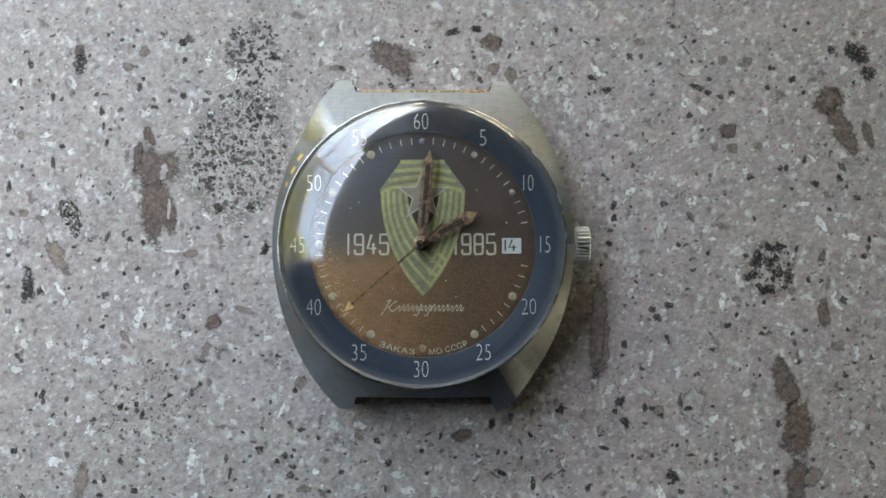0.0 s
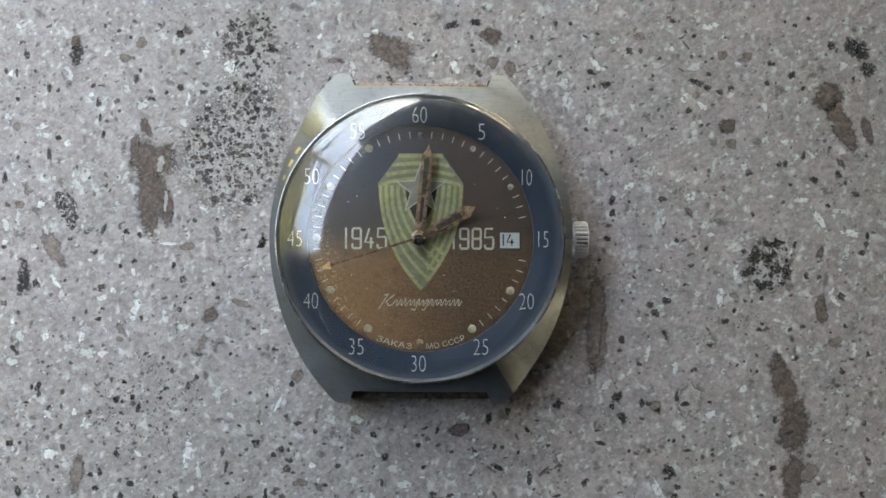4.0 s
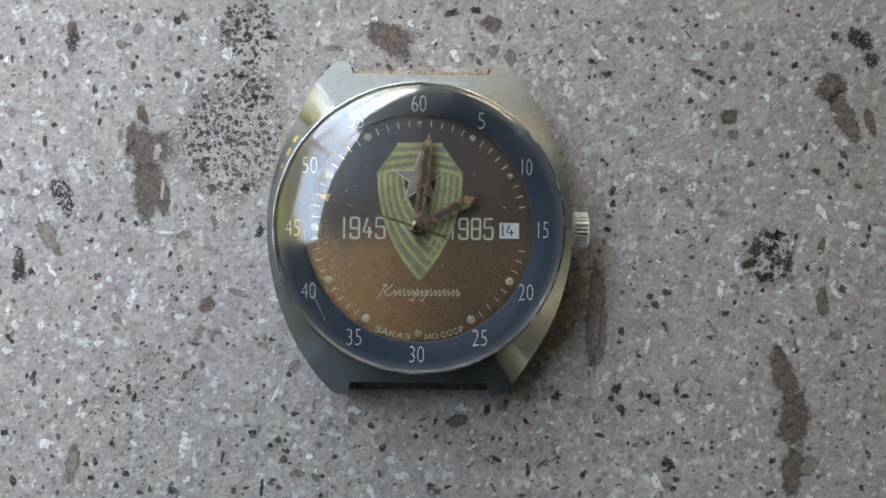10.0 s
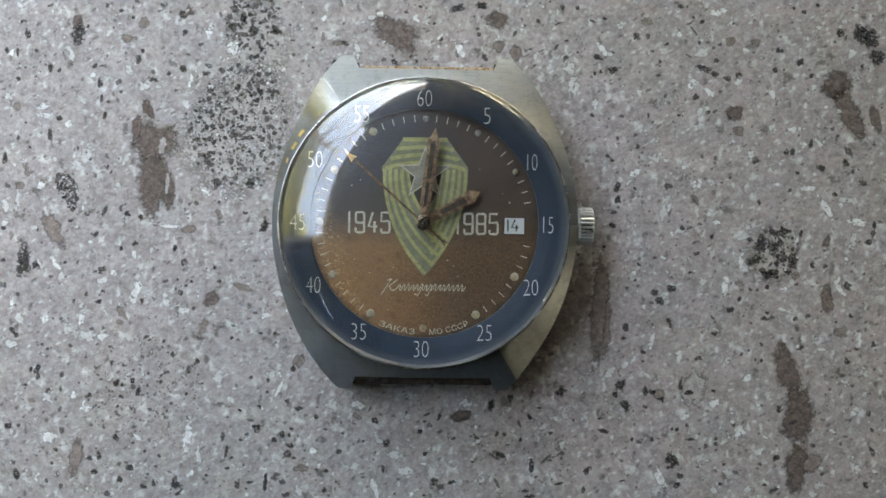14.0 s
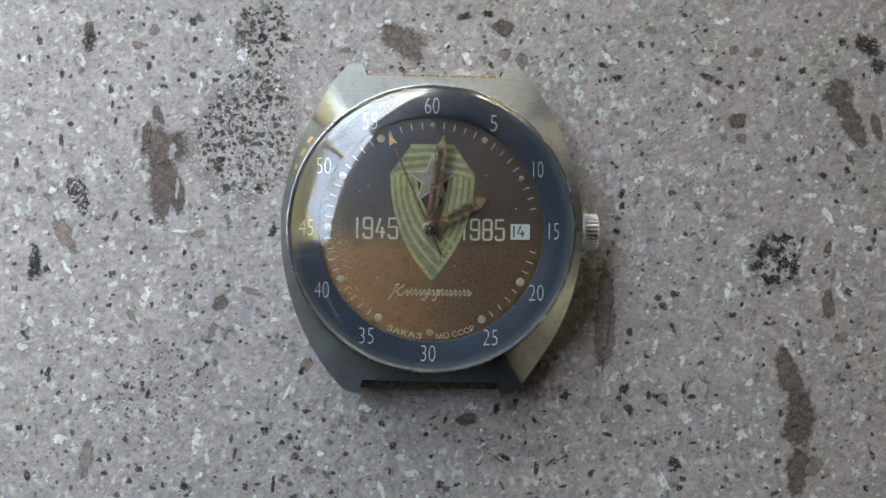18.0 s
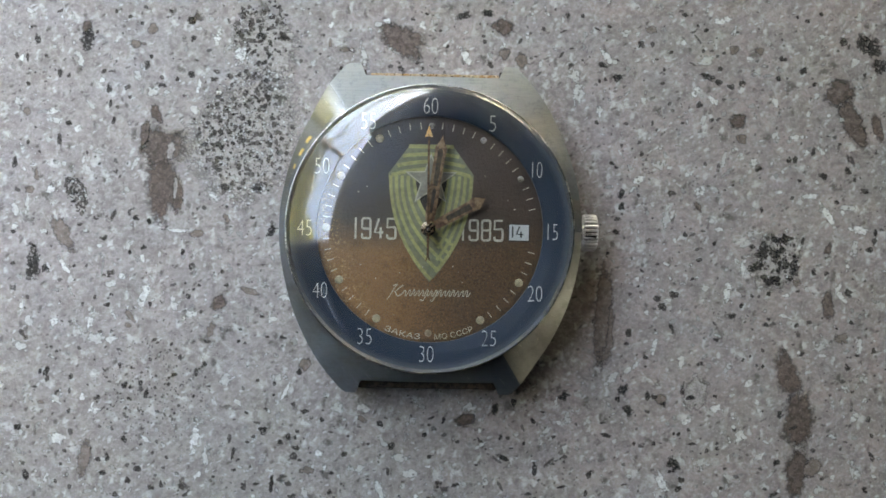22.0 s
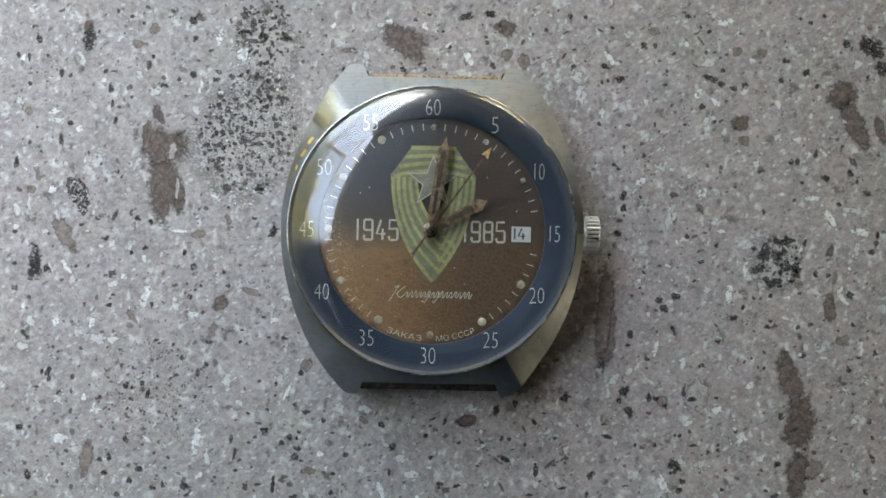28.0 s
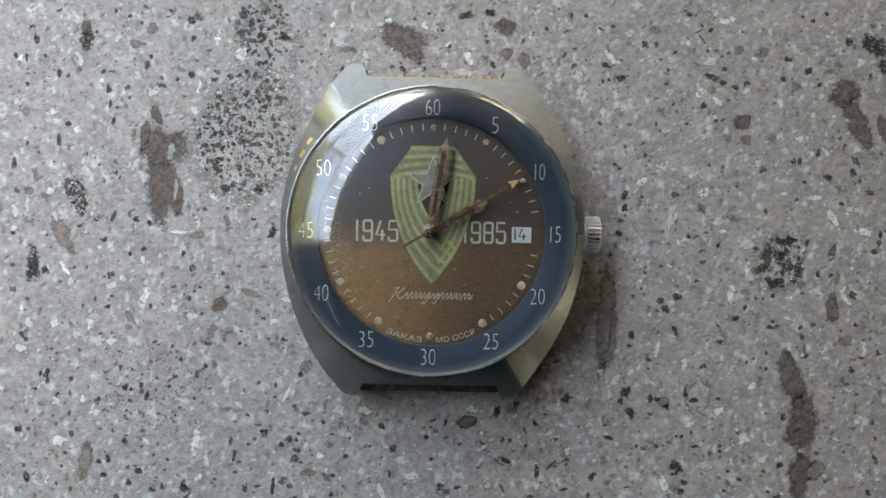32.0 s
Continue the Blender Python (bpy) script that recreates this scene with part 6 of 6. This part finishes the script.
for row in (
    (-42.8, 28.6, 0.46, 0.23, 0), (-29.6, 26.1, 0.61, 0.23, 30), (-49, 11.7, 0.46, 0.38, 0), (-52.3, 10.8, 0.53, 0.31, 80), (-42.6, 10.1, 0.76, 0.23, -8), (-40.1, 10.6, 0.38, 0.23, 20),
    (-37.8, 8.8, 1.15, 0.38, 65), (-44.4, 9.1, 0.61, 0.23, 75), (-47, 8.6, 0.46, 0.31, 0), (-47.9, 8.7, 0.38, 0.23, 0), (-43.3, 2.6, 0.69, 0.15, 85), (-39, 5.2, 0.53, 0.46, 0),
    (-34.2, 0.6, 0.46, 0.46, 0), (-27.7, 4.4, 0.69, 0.31, -35), (-29.4, 8.6, 0.53, 0.46, 0), (-31.1, 7.1, 0.31, 0.23, 0), (-49.6, -0.1, 0.61, 0.31, 10), (-53.2, 0.5, 0.53, 0.38, -20),):
    pale_grains.add(*row)
for row in (
    (-42.4, -2, 0.46, 0.31, 0), (-38.6, -2, 0.92, 0.23, 60), (-44.2, -0.1, 0.38, 0.31, 30), (-47.6, -3.5, 0.46, 0.31, 0), (-41.9, -4.6, 1.37, 0.23, 85), (-40.4, -4.3, 0.31, 0.23, 0),
    (-37.5, -3.5, 0.61, 0.38, 80), (-36.8, -3.6, 0.61, 0.38, 80), (-35.6, -6.2, 0.53, 0.23, -45), (-30.5, -10, 0.61, 0.46, 0), (-48, -7.7, 0.53, 0.31, 0), (-52.6, -6, 0.53, 0.31, -30),
    (-52.4, -9.9, 0.76, 0.23, 80), (-48.5, -12.6, 0.38, 0.31, 0), (-50.1, -12.6, 0.53, 0.23, 75), (-46.1, -7.8, 0.76, 0.23, -60), (-45, -12.5, 1.07, 0.23, -55), (-40.8, -14.1, 0.99, 0.46, 15),):
    pale_grains.add(*row)
for row in (
    (-40.5, -11, 0.69, 0.23, -50), (-39.2, -13.9, 0.46, 0.38, 0), (-31.5, -11.4, 0.38, 0.31, 0), (-41.3, -16, 0.38, 0.23, 0), (-31.6, -3.5, 0.38, 0.38, 0), (-30, -5.3, 0.61, 0.31, 60),
    (-27.7, -5.8, 0.46, 0.31, 0), (-27.3, -11.1, 0.38, 0.31, 0), (-34.6, -3.1, 0.31, 0.31, 0), (-52.1, -20.9, 0.46, 0.31, 50), (-51.1, -21.7, 0.38, 0.31, 0), (-43.3, -22.9, 0.76, 0.31, 70),
    (-42.5, -23.3, 0.61, 0.46, 0), (-50.1, -25.2, 0.53, 0.38, 40), (-48.6, -27.2, 0.76, 0.31, 85), (-52.4, -26.1, 0.53, 0.31, 40), (-53.1, -26.7, 0.61, 0.38, 0), (-52.4, -28.6, 0.76, 0.38, -35),):
    pale_grains.add(*row)
for row in (
    (-41.1, -25.4, 0.38, 0.31, -30), (-36.3, -26.9, 0.92, 0.31, -30), (-34, -27.8, 0.38, 0.31, 0), (-34.9, -25.7, 0.31, 0.31, 0), (-30.2, -28.7, 0.53, 0.31, 75), (-28.2, -28.3, 1.15, 0.23, -80),
    (-30.9, -25.5, 0.76, 0.23, 65), (-31.9, -29.6, 0.53, 0.46, 0), (-29.8, -24.2, 0.38, 0.31, 0), (-29.1, -24.7, 0.46, 0.23, 60), (-27.7, -24.4, 0.53, 0.15, 30), (-31.4, -23.5, 0.38, 0.31, 0),
    (-49.1, -31.9, 0.69, 0.31, 80), (-43.8, -33.7, 0.69, 0.31, 10), (-42, -33.3, 0.92, 0.31, -55), (-40.6, -30.5, 0.53, 0.31, -40), (-39.6, -31.4, 0.38, 0.31, 0), (-35.9, -28.5, 0.31, 0.23, 0),):
    pale_grains.add(*row)
for row in (
    (-32.6, -32.8, 0.38, 0.31, 0), (-28.4, -31.1, 0.31, 0.23, 0), (-27.4, -32.2, 0.38, 0.23, -40), (-26.9, -28.6, 0.31, 0.31, 0), (-28.4, -22.6, 0.38, 0.38, 0), (39.7, 26.2, 0.84, 0.23, 55),
    (33.1, 24.6, 0.46, 0.46, 0), (38.4, 15.4, 0.46, 0.31, 40), (41.8, 22.6, 0.46, 0.38, 0), (45.6, 21.2, 0.46, 0.38, 0), (42, 16.4, 0.53, 0.31, 0), (49.4, 15.5, 0.46, 0.31, 75),
    (50.4, 17.8, 0.61, 0.46, 60), (51.3, 21.8, 0.38, 0.31, 0), (51.1, 25.5, 0.46, 0.46, 0), (46.4, 18.6, 0.38, 0.23, -30), (44, 20.4, 0.61, 0.31, 0), (42.2, 20.5, 0.46, 0.31, 0),):
    pale_grains.add(*row)
for row in (
    (53.6, 14.8, 0.46, 0.38, 60), (39.7, 17.3, 0.61, 0.23, 0), (51, 19.3, 0.53, 0.23, -30), (52, 15.3, 0.31, 0.31, 0), (56, 28, 0.53, 0.53, 0), (46.9, 12, 0.46, 0.38, 40),
    (51.1, 10.6, 0.92, 0.31, -55), (38.9, 7.8, 0.92, 0.31, 35), (40.5, 10.1, 0.38, 0.31, 0), (33.8, 7.5, 0.69, 0.31, 0), (33.1, 5.5, 0.53, 0.46, 0), (37.4, 5.5, 0.38, 0.38, 0),
    (40.6, 6.6, 0.46, 0.46, 40), (45.2, 7.4, 0.53, 0.38, -20), (46, 8, 0.31, 0.31, 0), (49.1, 10.4, 0.53, 0.38, 30), (40, 10.9, 0.31, 0.31, 0), (45.7, 5.3, 0.38, 0.23, 0),):
    pale_grains.add(*row)
for row in (
    (51.1, 3.2, 0.61, 0.38, 70), (53.9, 2.6, 0.61, 0.23, -60), (55.8, 8.8, 0.46, 0.46, 0), (42.2, 3.1, 0.46, 0.31, 0), (37.8, 0.4, 0.61, 0.31, 0), (36.9, 1.5, 0.38, 0.38, 0),
    (46.6, 0.4, 0.53, 0.31, 80), (49.9, -2.1, 0.46, 0.31, 0), (48.2, -1.8, 0.31, 0.31, 0), (50.5, 6.6, 0.31, 0.31, 0), (40.1, -3.7, 0.38, 0.31, -40), (33, -6.6, 0.53, 0.23, 10),
    (35.1, -11.2, 0.38, 0.38, 0), (34.8, -12.4, 0.61, 0.23, -40), (42.3, -11.4, 0.53, 0.23, 55), (37.6, -13.3, 0.53, 0.31, -15), (36.5, -17.3, 0.46, 0.31, 15), (36.1, -16, 0.46, 0.31, 40),):
    pale_grains.add(*row)
for row in (
    (37.3, -16.6, 0.46, 0.23, -50), (38.7, -17.9, 0.61, 0.23, 80), (54.5, -4.5, 0.76, 0.31, 75), (53.3, -7.2, 1.07, 0.31, 60), (51.3, -15.9, 0.61, 0.23, 0), (56.1, -11.1, 0.69, 0.31, 85),
    (55.1, -10.1, 0.38, 0.38, 0), (58, -8.8, 0.46, 0.23, -20), (54.6, -11.4, 0.38, 0.31, 30), (46.5, -8.1, 0.46, 0.38, 0), (49.3, -7.4, 0.46, 0.23, -30), (46.3, -10.8, 0.92, 0.23, -20),
    (48.1, -15.5, 0.38, 0.23, 0), (41.6, -13.9, 0.31, 0.31, 0), (54.5, -15.3, 0.38, 0.23, 0), (49.4, -18.1, 0.46, 0.31, 0), (34.5, -14.6, 0.31, 0.23, 0), (39.5, -21.1, 0.46, 0.31, 30),):
    pale_grains.add(*row)
for row in (
    (42.8, -22, 0.38, 0.31, 0), (43.1, -23.1, 0.38, 0.38, 30), (34.1, -23.8, 0.53, 0.23, 40), (32.1, -24, 0.38, 0.31, 0), (34.1, -26.5, 0.46, 0.23, -60), (38.6, -25.9, 0.38, 0.38, 0),
    (39.7, -25.1, 0.38, 0.31, 0), (43.9, -27.1, 0.69, 0.23, -30), (40.1, -28.8, 0.53, 0.31, 20), (39.1, -29.1, 1.07, 0.23, 87), (38.8, -32.9, 0.53, 0.23, 60), (44.6, -31.3, 0.38, 0.23, 45),
    (51.1, -31.2, 0.38, 0.23, 0), (55.1, -30.8, 1.07, 0.31, -80), (52.6, -31.7, 0.38, 0.31, 0), (52.6, -26.4, 0.53, 0.31, -30), (56.8, -21.7, 0.38, 0.38, 0), (56.4, -22.7, 0.31, 0.31, 0),):
    pale_grains.add(*row)
for row in (
    (52.7, -22.6, 0.31, 0.31, 0), (55.5, -26.6, 0.46, 0.23, 0), (54.4, -25.8, 0.31, 0.23, 0), (57.9, -31.5, 0.38, 0.31, 0), (50, -34.4, 0.76, 0.46, 0), (45.7, -33.4, 0.38, 0.31, 0),
    (-25.5, 23.8, 0.38, 0.31, 0), (-12.5, 26.7, 0.53, 0.31, 70), (-8.8, 24.1, 0.69, 0.23, 80), (-0.7, 26.7, 0.61, 0.38, -70), (1.2, 28, 0.46, 0.38, 0), (-7.5, 26, 0.38, 0.38, 0),
    (-10.6, 24.8, 0.38, 0.31, 0), (2.3, 24.3, 0.76, 0.23, 45), (-15.3, 28.2, 0.23, 0.23, 0), (-7.8, 21.4, 0.61, 0.23, -80), (-4.1, 23.1, 0.76, 0.15, -25), (9.7, 24.1, 0.61, 0.23, 40),):
    pale_grains.add(*row)
for row in (
    (12.8, 25.4, 0.69, 0.38, -80), (20.4, 25.6, 0.46, 0.38, 0), (20.3, 23.8, 0.69, 0.31, -60), (19.5, 24.7, 0.31, 0.31, 0), (18, 24.7, 0.31, 0.23, 0), (24.2, 22, 0.46, 0.31, -30),
    (30.6, 26.3, 0.46, 0.38, 0), (27.2, 25.8, 0.46, 0.15, 0), (17.5, 27.6, 0.76, 0.23, 80), (14.6, 21.8, 0.76, 0.23, 80), (15.6, 28.2, 0.46, 0.23, -40), (31.5, 28.2, 0.46, 0.38, 60),
    (24.8, 26.2, 0.31, 0.23, 0), (8.1, 22.9, 0.61, 0.23, -50), (25.9, 21.1, 0.46, 0.31, 70), (4.8, 25.8, 0.53, 0.23, 20), (-19.2, -23.9, 0.53, 0.38, 60), (-10.7, -24.3, 0.38, 0.31, 0),):
    pale_grains.add(*row)
for row in (
    (-12.8, -21.2, 0.38, 0.23, 0), (-15.4, -26.4, 0.46, 0.31, 0), (-24.1, -30.5, 0.38, 0.31, 0), (-22.5, -29.3, 0.46, 0.23, 0), (-21.2, -29.8, 0.69, 0.46, 50), (-23.2, -31, 0.31, 0.23, 0),
    (-20.1, -31, 0.46, 0.15, 0), (-13.2, -30.5, 0.38, 0.38, 0), (-9.9, -30.6, 0.53, 0.46, 0), (-11.4, -31.7, 0.31, 0.31, 0), (1.9, -31.8, 0.38, 0.23, 0), (-4.6, -25.5, 0.38, 0.23, 30),
    (-4, -23.7, 0.53, 0.23, 40), (1.9, -30.7, 0.38, 0.38, 0), (-0.5, -22.7, 0.61, 0.46, 0), (-16.3, -32.2, 0.38, 0.23, 0), (-1.4, -34.3, 0.38, 0.31, 0), (-22.3, -34.5, 0.61, 0.23, -45),):
    pale_grains.add(*row)
for row in (
    (0.1, -30.4, 0.69, 0.15, 0), (-2.8, -26.6, 0.61, 0.23, 80), (-22.4, -27.1, 0.46, 0.23, 50), (15.3, -27.5, 0.46, 0.23, 85), (14.9, -26.4, 0.46, 0.15, 0), (17.1, -24.7, 0.46, 0.31, 0),
    (19.6, -28.1, 0.46, 0.31, 0), (20.9, -24.5, 0.46, 0.38, -30), (7.3, -24.1, 0.69, 0.23, 80), (6.8, -27.7, 0.76, 0.31, 30), (4.8, -32.6, 0.61, 0.31, 10), (26.1, -31.6, 0.61, 0.31, 0),
    (29.4, -26, 0.53, 0.31, 85), (31.2, -24.8, 0.46, 0.31, -40), (31.9, -24, 0.38, 0.23, 0), (16.7, -22, 0.69, 0.23, 80), (10.2, -24.1, 0.53, 0.23, 60), (11.6, -26.3, 0.46, 0.31, 0),):
    pale_grains.add(*row)
for row in (
    (20.8, -29.6, 0.38, 0.31, 0), (19.6, -23.1, 0.46, 0.23, 40), (24.3, -27.1, 0.38, 0.38, 0), (6.9, -25.7, 0.38, 0.23, 40), (28.6, -24.2, 0.31, 0.23, 0), (28, 17.1, 0.46, 0.46, 0),
    (26.2, 8.4, 0.61, 0.15, -60), (30.8, 10.1, 0.38, 0.31, 0), (29.5, 12.7, 0.31, 0.23, 0), (25, 10.2, 0.76, 0.15, -50), (23.3, 5.9, 0.61, 0.38, 0), (27.3, -1, 0.61, 0.23, -60),
    (28.5, 2.6, 0.61, 0.23, 80), (26.5, 0.4, 0.38, 0.38, 0), (32, -1, 0.46, 0.23, 80), (30.9, -4.1, 0.53, 0.23, -20), (24, -3.7, 0.38, 0.23, -40), (27.2, -6, 0.31, 0.31, 0),):
    pale_grains.add(*row)
for row in (
    (29.8, -6.1, 0.53, 0.23, 30), (30.4, -7.5, 0.46, 0.38, -40), (31.2, -8.8, 0.46, 0.31, 10), (28.5, -10.4, 0.38, 0.31, 0), (31.8, -11.5, 0.53, 0.38, 0), (28, 9.5, 0.38, 0.23, 30),
    (31.3, 8.4, 0.38, 0.31, 0), (32, 6.7, 0.31, 0.31, 0), (-24.8, 6.7, 0.61, 0.38, -40), (-27, 17.8, 0.38, 0.38, 0), (-24.2, -0.6, 0.69, 0.38, -40), (-25.5, -0.3, 0.61, 0.23, 40),
    (-26.9, -1.3, 0.46, 0.46, 0), (-25.5, -4.8, 0.76, 0.38, 90), (-23.3, -6.4, 0.46, 0.38, 0), (-18.5, -8.6, 0.76, 0.61, 0), (-20.1, -11.4, 0.69, 0.53, 0), (-21.5, -10.7, 0.38, 0.31, 0),):
    pale_grains.add(*row)
for row in (
    (-17.2, -14.2, 0.61, 0.61, 0), (-19.5, -16.1, 0.38, 0.38, 0), (-18.3, -19, 0.69, 0.31, 0), (-23.2, -11.6, 0.61, 0.23, 90),):
    pale_grains.add(*row)
for row in (
    (-36.7, 24.1, 0.38, 0.31, 0), (-50.5, 7.1, 0.92, 0.31, 88), (-38.6, -12.3, 0.53, 0.38, 0), (-28, -12.9, 1.07, 0.69, 85), (-49.8, -22.2, 0.46, 0.31, 0), (43, 23.6, 0.69, 0.61, 0),
    (38.9, 3.3, 0.92, 0.15, 30), (53.7, -13.7, 1.07, 0.76, -30), (47.9, -6.5, 0.69, 0.53, 0), (-12.7, 24.3, 0.61, 0.23, 88), (-15.4, -30.9, 0.92, 0.69, 0), (28.7, -1, 0.46, 0.23, 0),
    (28.9, 26.3, 0.76, 0.61, 0),):
    brown_grains.add(*row)
dark_grains.lay("dark_grains", "dark scoria grains and pores in the stone", DARK_GRAIN)
pale_grains.lay("pale_grains", "pale feldspar grains and laths in the stone", PALE_GRAIN)
brown_grains.lay("brown_grains", "faint brown grains in the stone", BROWN_GRAIN)


for x, y, a, b, turn in ((-33.2, 10.4, 1.35, 0.42, 82), (-32.6, 5.5, 1.3, 0.22, 84)):          # gaps of ash in the long brown inclusion
    inclusion("ashy_inclusion", x, y, a, b, turn, ASH, 0.03)


def scatter(name, label, material, count, size, stretch, seed, place, angles, lift=0.004):
    """Many small angular grains as one mesh."""
    rnd = random.Random(seed)
    verts, faces, core = [], [], []
    for _ in range(count):
        x, y = place(rnd)
        a = size[0] * (size[1] / size[0]) ** (rnd.random() ** 1.8)
        b = a / rnd.uniform(*stretch)
        turn = rnd.choice(angles) + rnd.gauss(0, 18)
        c, s = math.cos(radians(turn)), math.sin(radians(turn))
        n = rnd.randint(5, 8)
        first = len(verts)
        verts.append((x * MM, y * MM, 0.0))
        core.append(1.0)
        z = (lift + rnd.random() * 0.006) * MM
        for i in range(n):
            t = math.tau * (i + rnd.uniform(-0.3, 0.3)) / n
            k = rnd.uniform(0.65, 1.15)
            u, v = a * k * math.cos(t), b * k * math.sin(t)
            verts.append(((x + u * c - v * s) * MM, (y + u * s + v * c) * MM, z))
            core.append(0.0)
        verts[first] = (x * MM, y * MM, z)
        faces += [(first, first + 1 + i, first + 1 + (i + 1) % n) for i in range(n)]
    ob = grain_mesh(name, verts, faces, core, material)
    ob.parent = slab
    return tagged(ob, label, kind="stuff")


def anywhere(rnd):
    return rnd.uniform(-66, 70), rnd.uniform(-42, 40)


def within(cx, cy, a, b, turn=0.0, power=0.6):
    c, s = math.cos(radians(turn)), math.sin(radians(turn))

    def place(rnd):
        t, k = rnd.uniform(0, math.tau), rnd.random() ** power
        u, v = a * k * math.cos(t), b * k * math.sin(t)
        return cx + u * c - v * s, cy + u * s + v * c
    return place


def clumped(seed, clumps, spread):
    pick = random.Random(seed)
    centres = [(pick.uniform(-64, 68), pick.uniform(-41, 39), pick.uniform(0.4, 1.0) * spread) for _ in range(clumps)]

    def place(rnd):
        cx, cy, s = rnd.choice(centres)
        return rnd.gauss(cx, s), rnd.gauss(cy, s)
    return place


LEANS = (80, -75, -45, 60, 10, -20)
scatter("pale_flecks", "small pale feldspar flecks", PALE, 520, (0.26, 0.8), (1.2, 2.8), 21, anywhere, LEANS)
scatter("pale_flecks", "pale feldspar flecks in loose drifts", PALE, 700, (0.24, 0.7), (1.2, 2.6), 37, clumped(9, 330, 2.4), LEANS)
scatter("dark_pores", "small dark pores in the stone", PORE, 700, (0.2, 0.45), (1.0, 1.9), 22, anywhere, LEANS)
scatter("pore_clusters", "loose clusters of dark pores", PORE, 900, (0.18, 0.45), (1.0, 1.8), 33, clumped(5, 260, 2.6), LEANS, 0.009)
POROUS = within(-23.6, 12.6, 6.0, 8.4, -10)
scatter("porous_patch", "pale grains among dark pores", PALE, 380, (0.22, 0.6), (1.0, 1.8), 24, POROUS, LEANS, 0.022)
scatter("porous_patch", "cluster of deep dark pores", DEEP_PORE, 620, (0.15, 0.7), (1.0, 1.7), 23, POROUS, LEANS, 0.03)
scatter("porous_patch", "cluster of deep dark pores", DEEP_PORE, 170, (0.2, 0.7), (1.0, 1.8), 25, within(-21.5, 25.5, 3.6, 4.8), LEANS, 0.03)
scatter("porous_patch", "pale grains among dark pores", PALE, 70, (0.16, 0.6), (1.0, 1.8), 31, within(-23.0, 22.0, 4.0, 2.5), LEANS, 0.022)
scatter("porous_patch", "cluster of deep dark pores", DEEP_PORE, 150, (0.2, 0.75), (1.0, 1.8), 26, within(45.6, -3.6, 3.0, 3.4), LEANS, 0.026)
scatter("porous_patch", "pale grains among dark pores", PALE, 16, (0.12, 0.4), (1.0, 1.8), 27, within(45.6, -3.6, 2.8, 3.2), LEANS, 0.034)
scatter("porous_patch", "cluster of deep dark pores", DEEP_PORE, 130, (0.18, 0.6), (1.0, 1.8), 30, within(-45.3, 4.5, 2.5, 1.3, -70), LEANS, 0.026)
scatter("porous_patch", "pale grains among dark pores", PALE, 22, (0.14, 0.4), (1.0, 1.8), 28, within(-45.3, 4.5, 2.3, 1.2, -70), LEANS, 0.034)
scatter("porous_patch", "dark pores low on the slab", PORE, 300, (0.14, 0.5), (1.0, 1.6), 29, within(-36.0, -21.0, 8.0, 7.0), LEANS, 0.008)


def motions():
    """The three pointers run round the dial: the second pointer a full turn a minute."""
    rows = [i * 0.5 for i in range(65)]
    walk(second, [(t, pose(PX * MM, PY * MM, 0, 0, 0, -(SECOND_AT + SECOND_RATE * t))) for t in rows])
    walk(minute, [(t, pose(PX * MM, PY * MM, 0, 0, 0, -(MINUTE_AT + MINUTE_RATE * t))) for t in rows[::8]])
    walk(hour, [(t, pose(PX * MM, PY * MM, 0, 0, 0, -(HOUR_AT + 0.0083 * t))) for t in rows[::8]])


SECOND_AT, SECOND_RATE = 228.6, 5.95
MINUTE_AT, MINUTE_RATE = 5.7, 0.11
HOUR_AT = 60.9
motions()
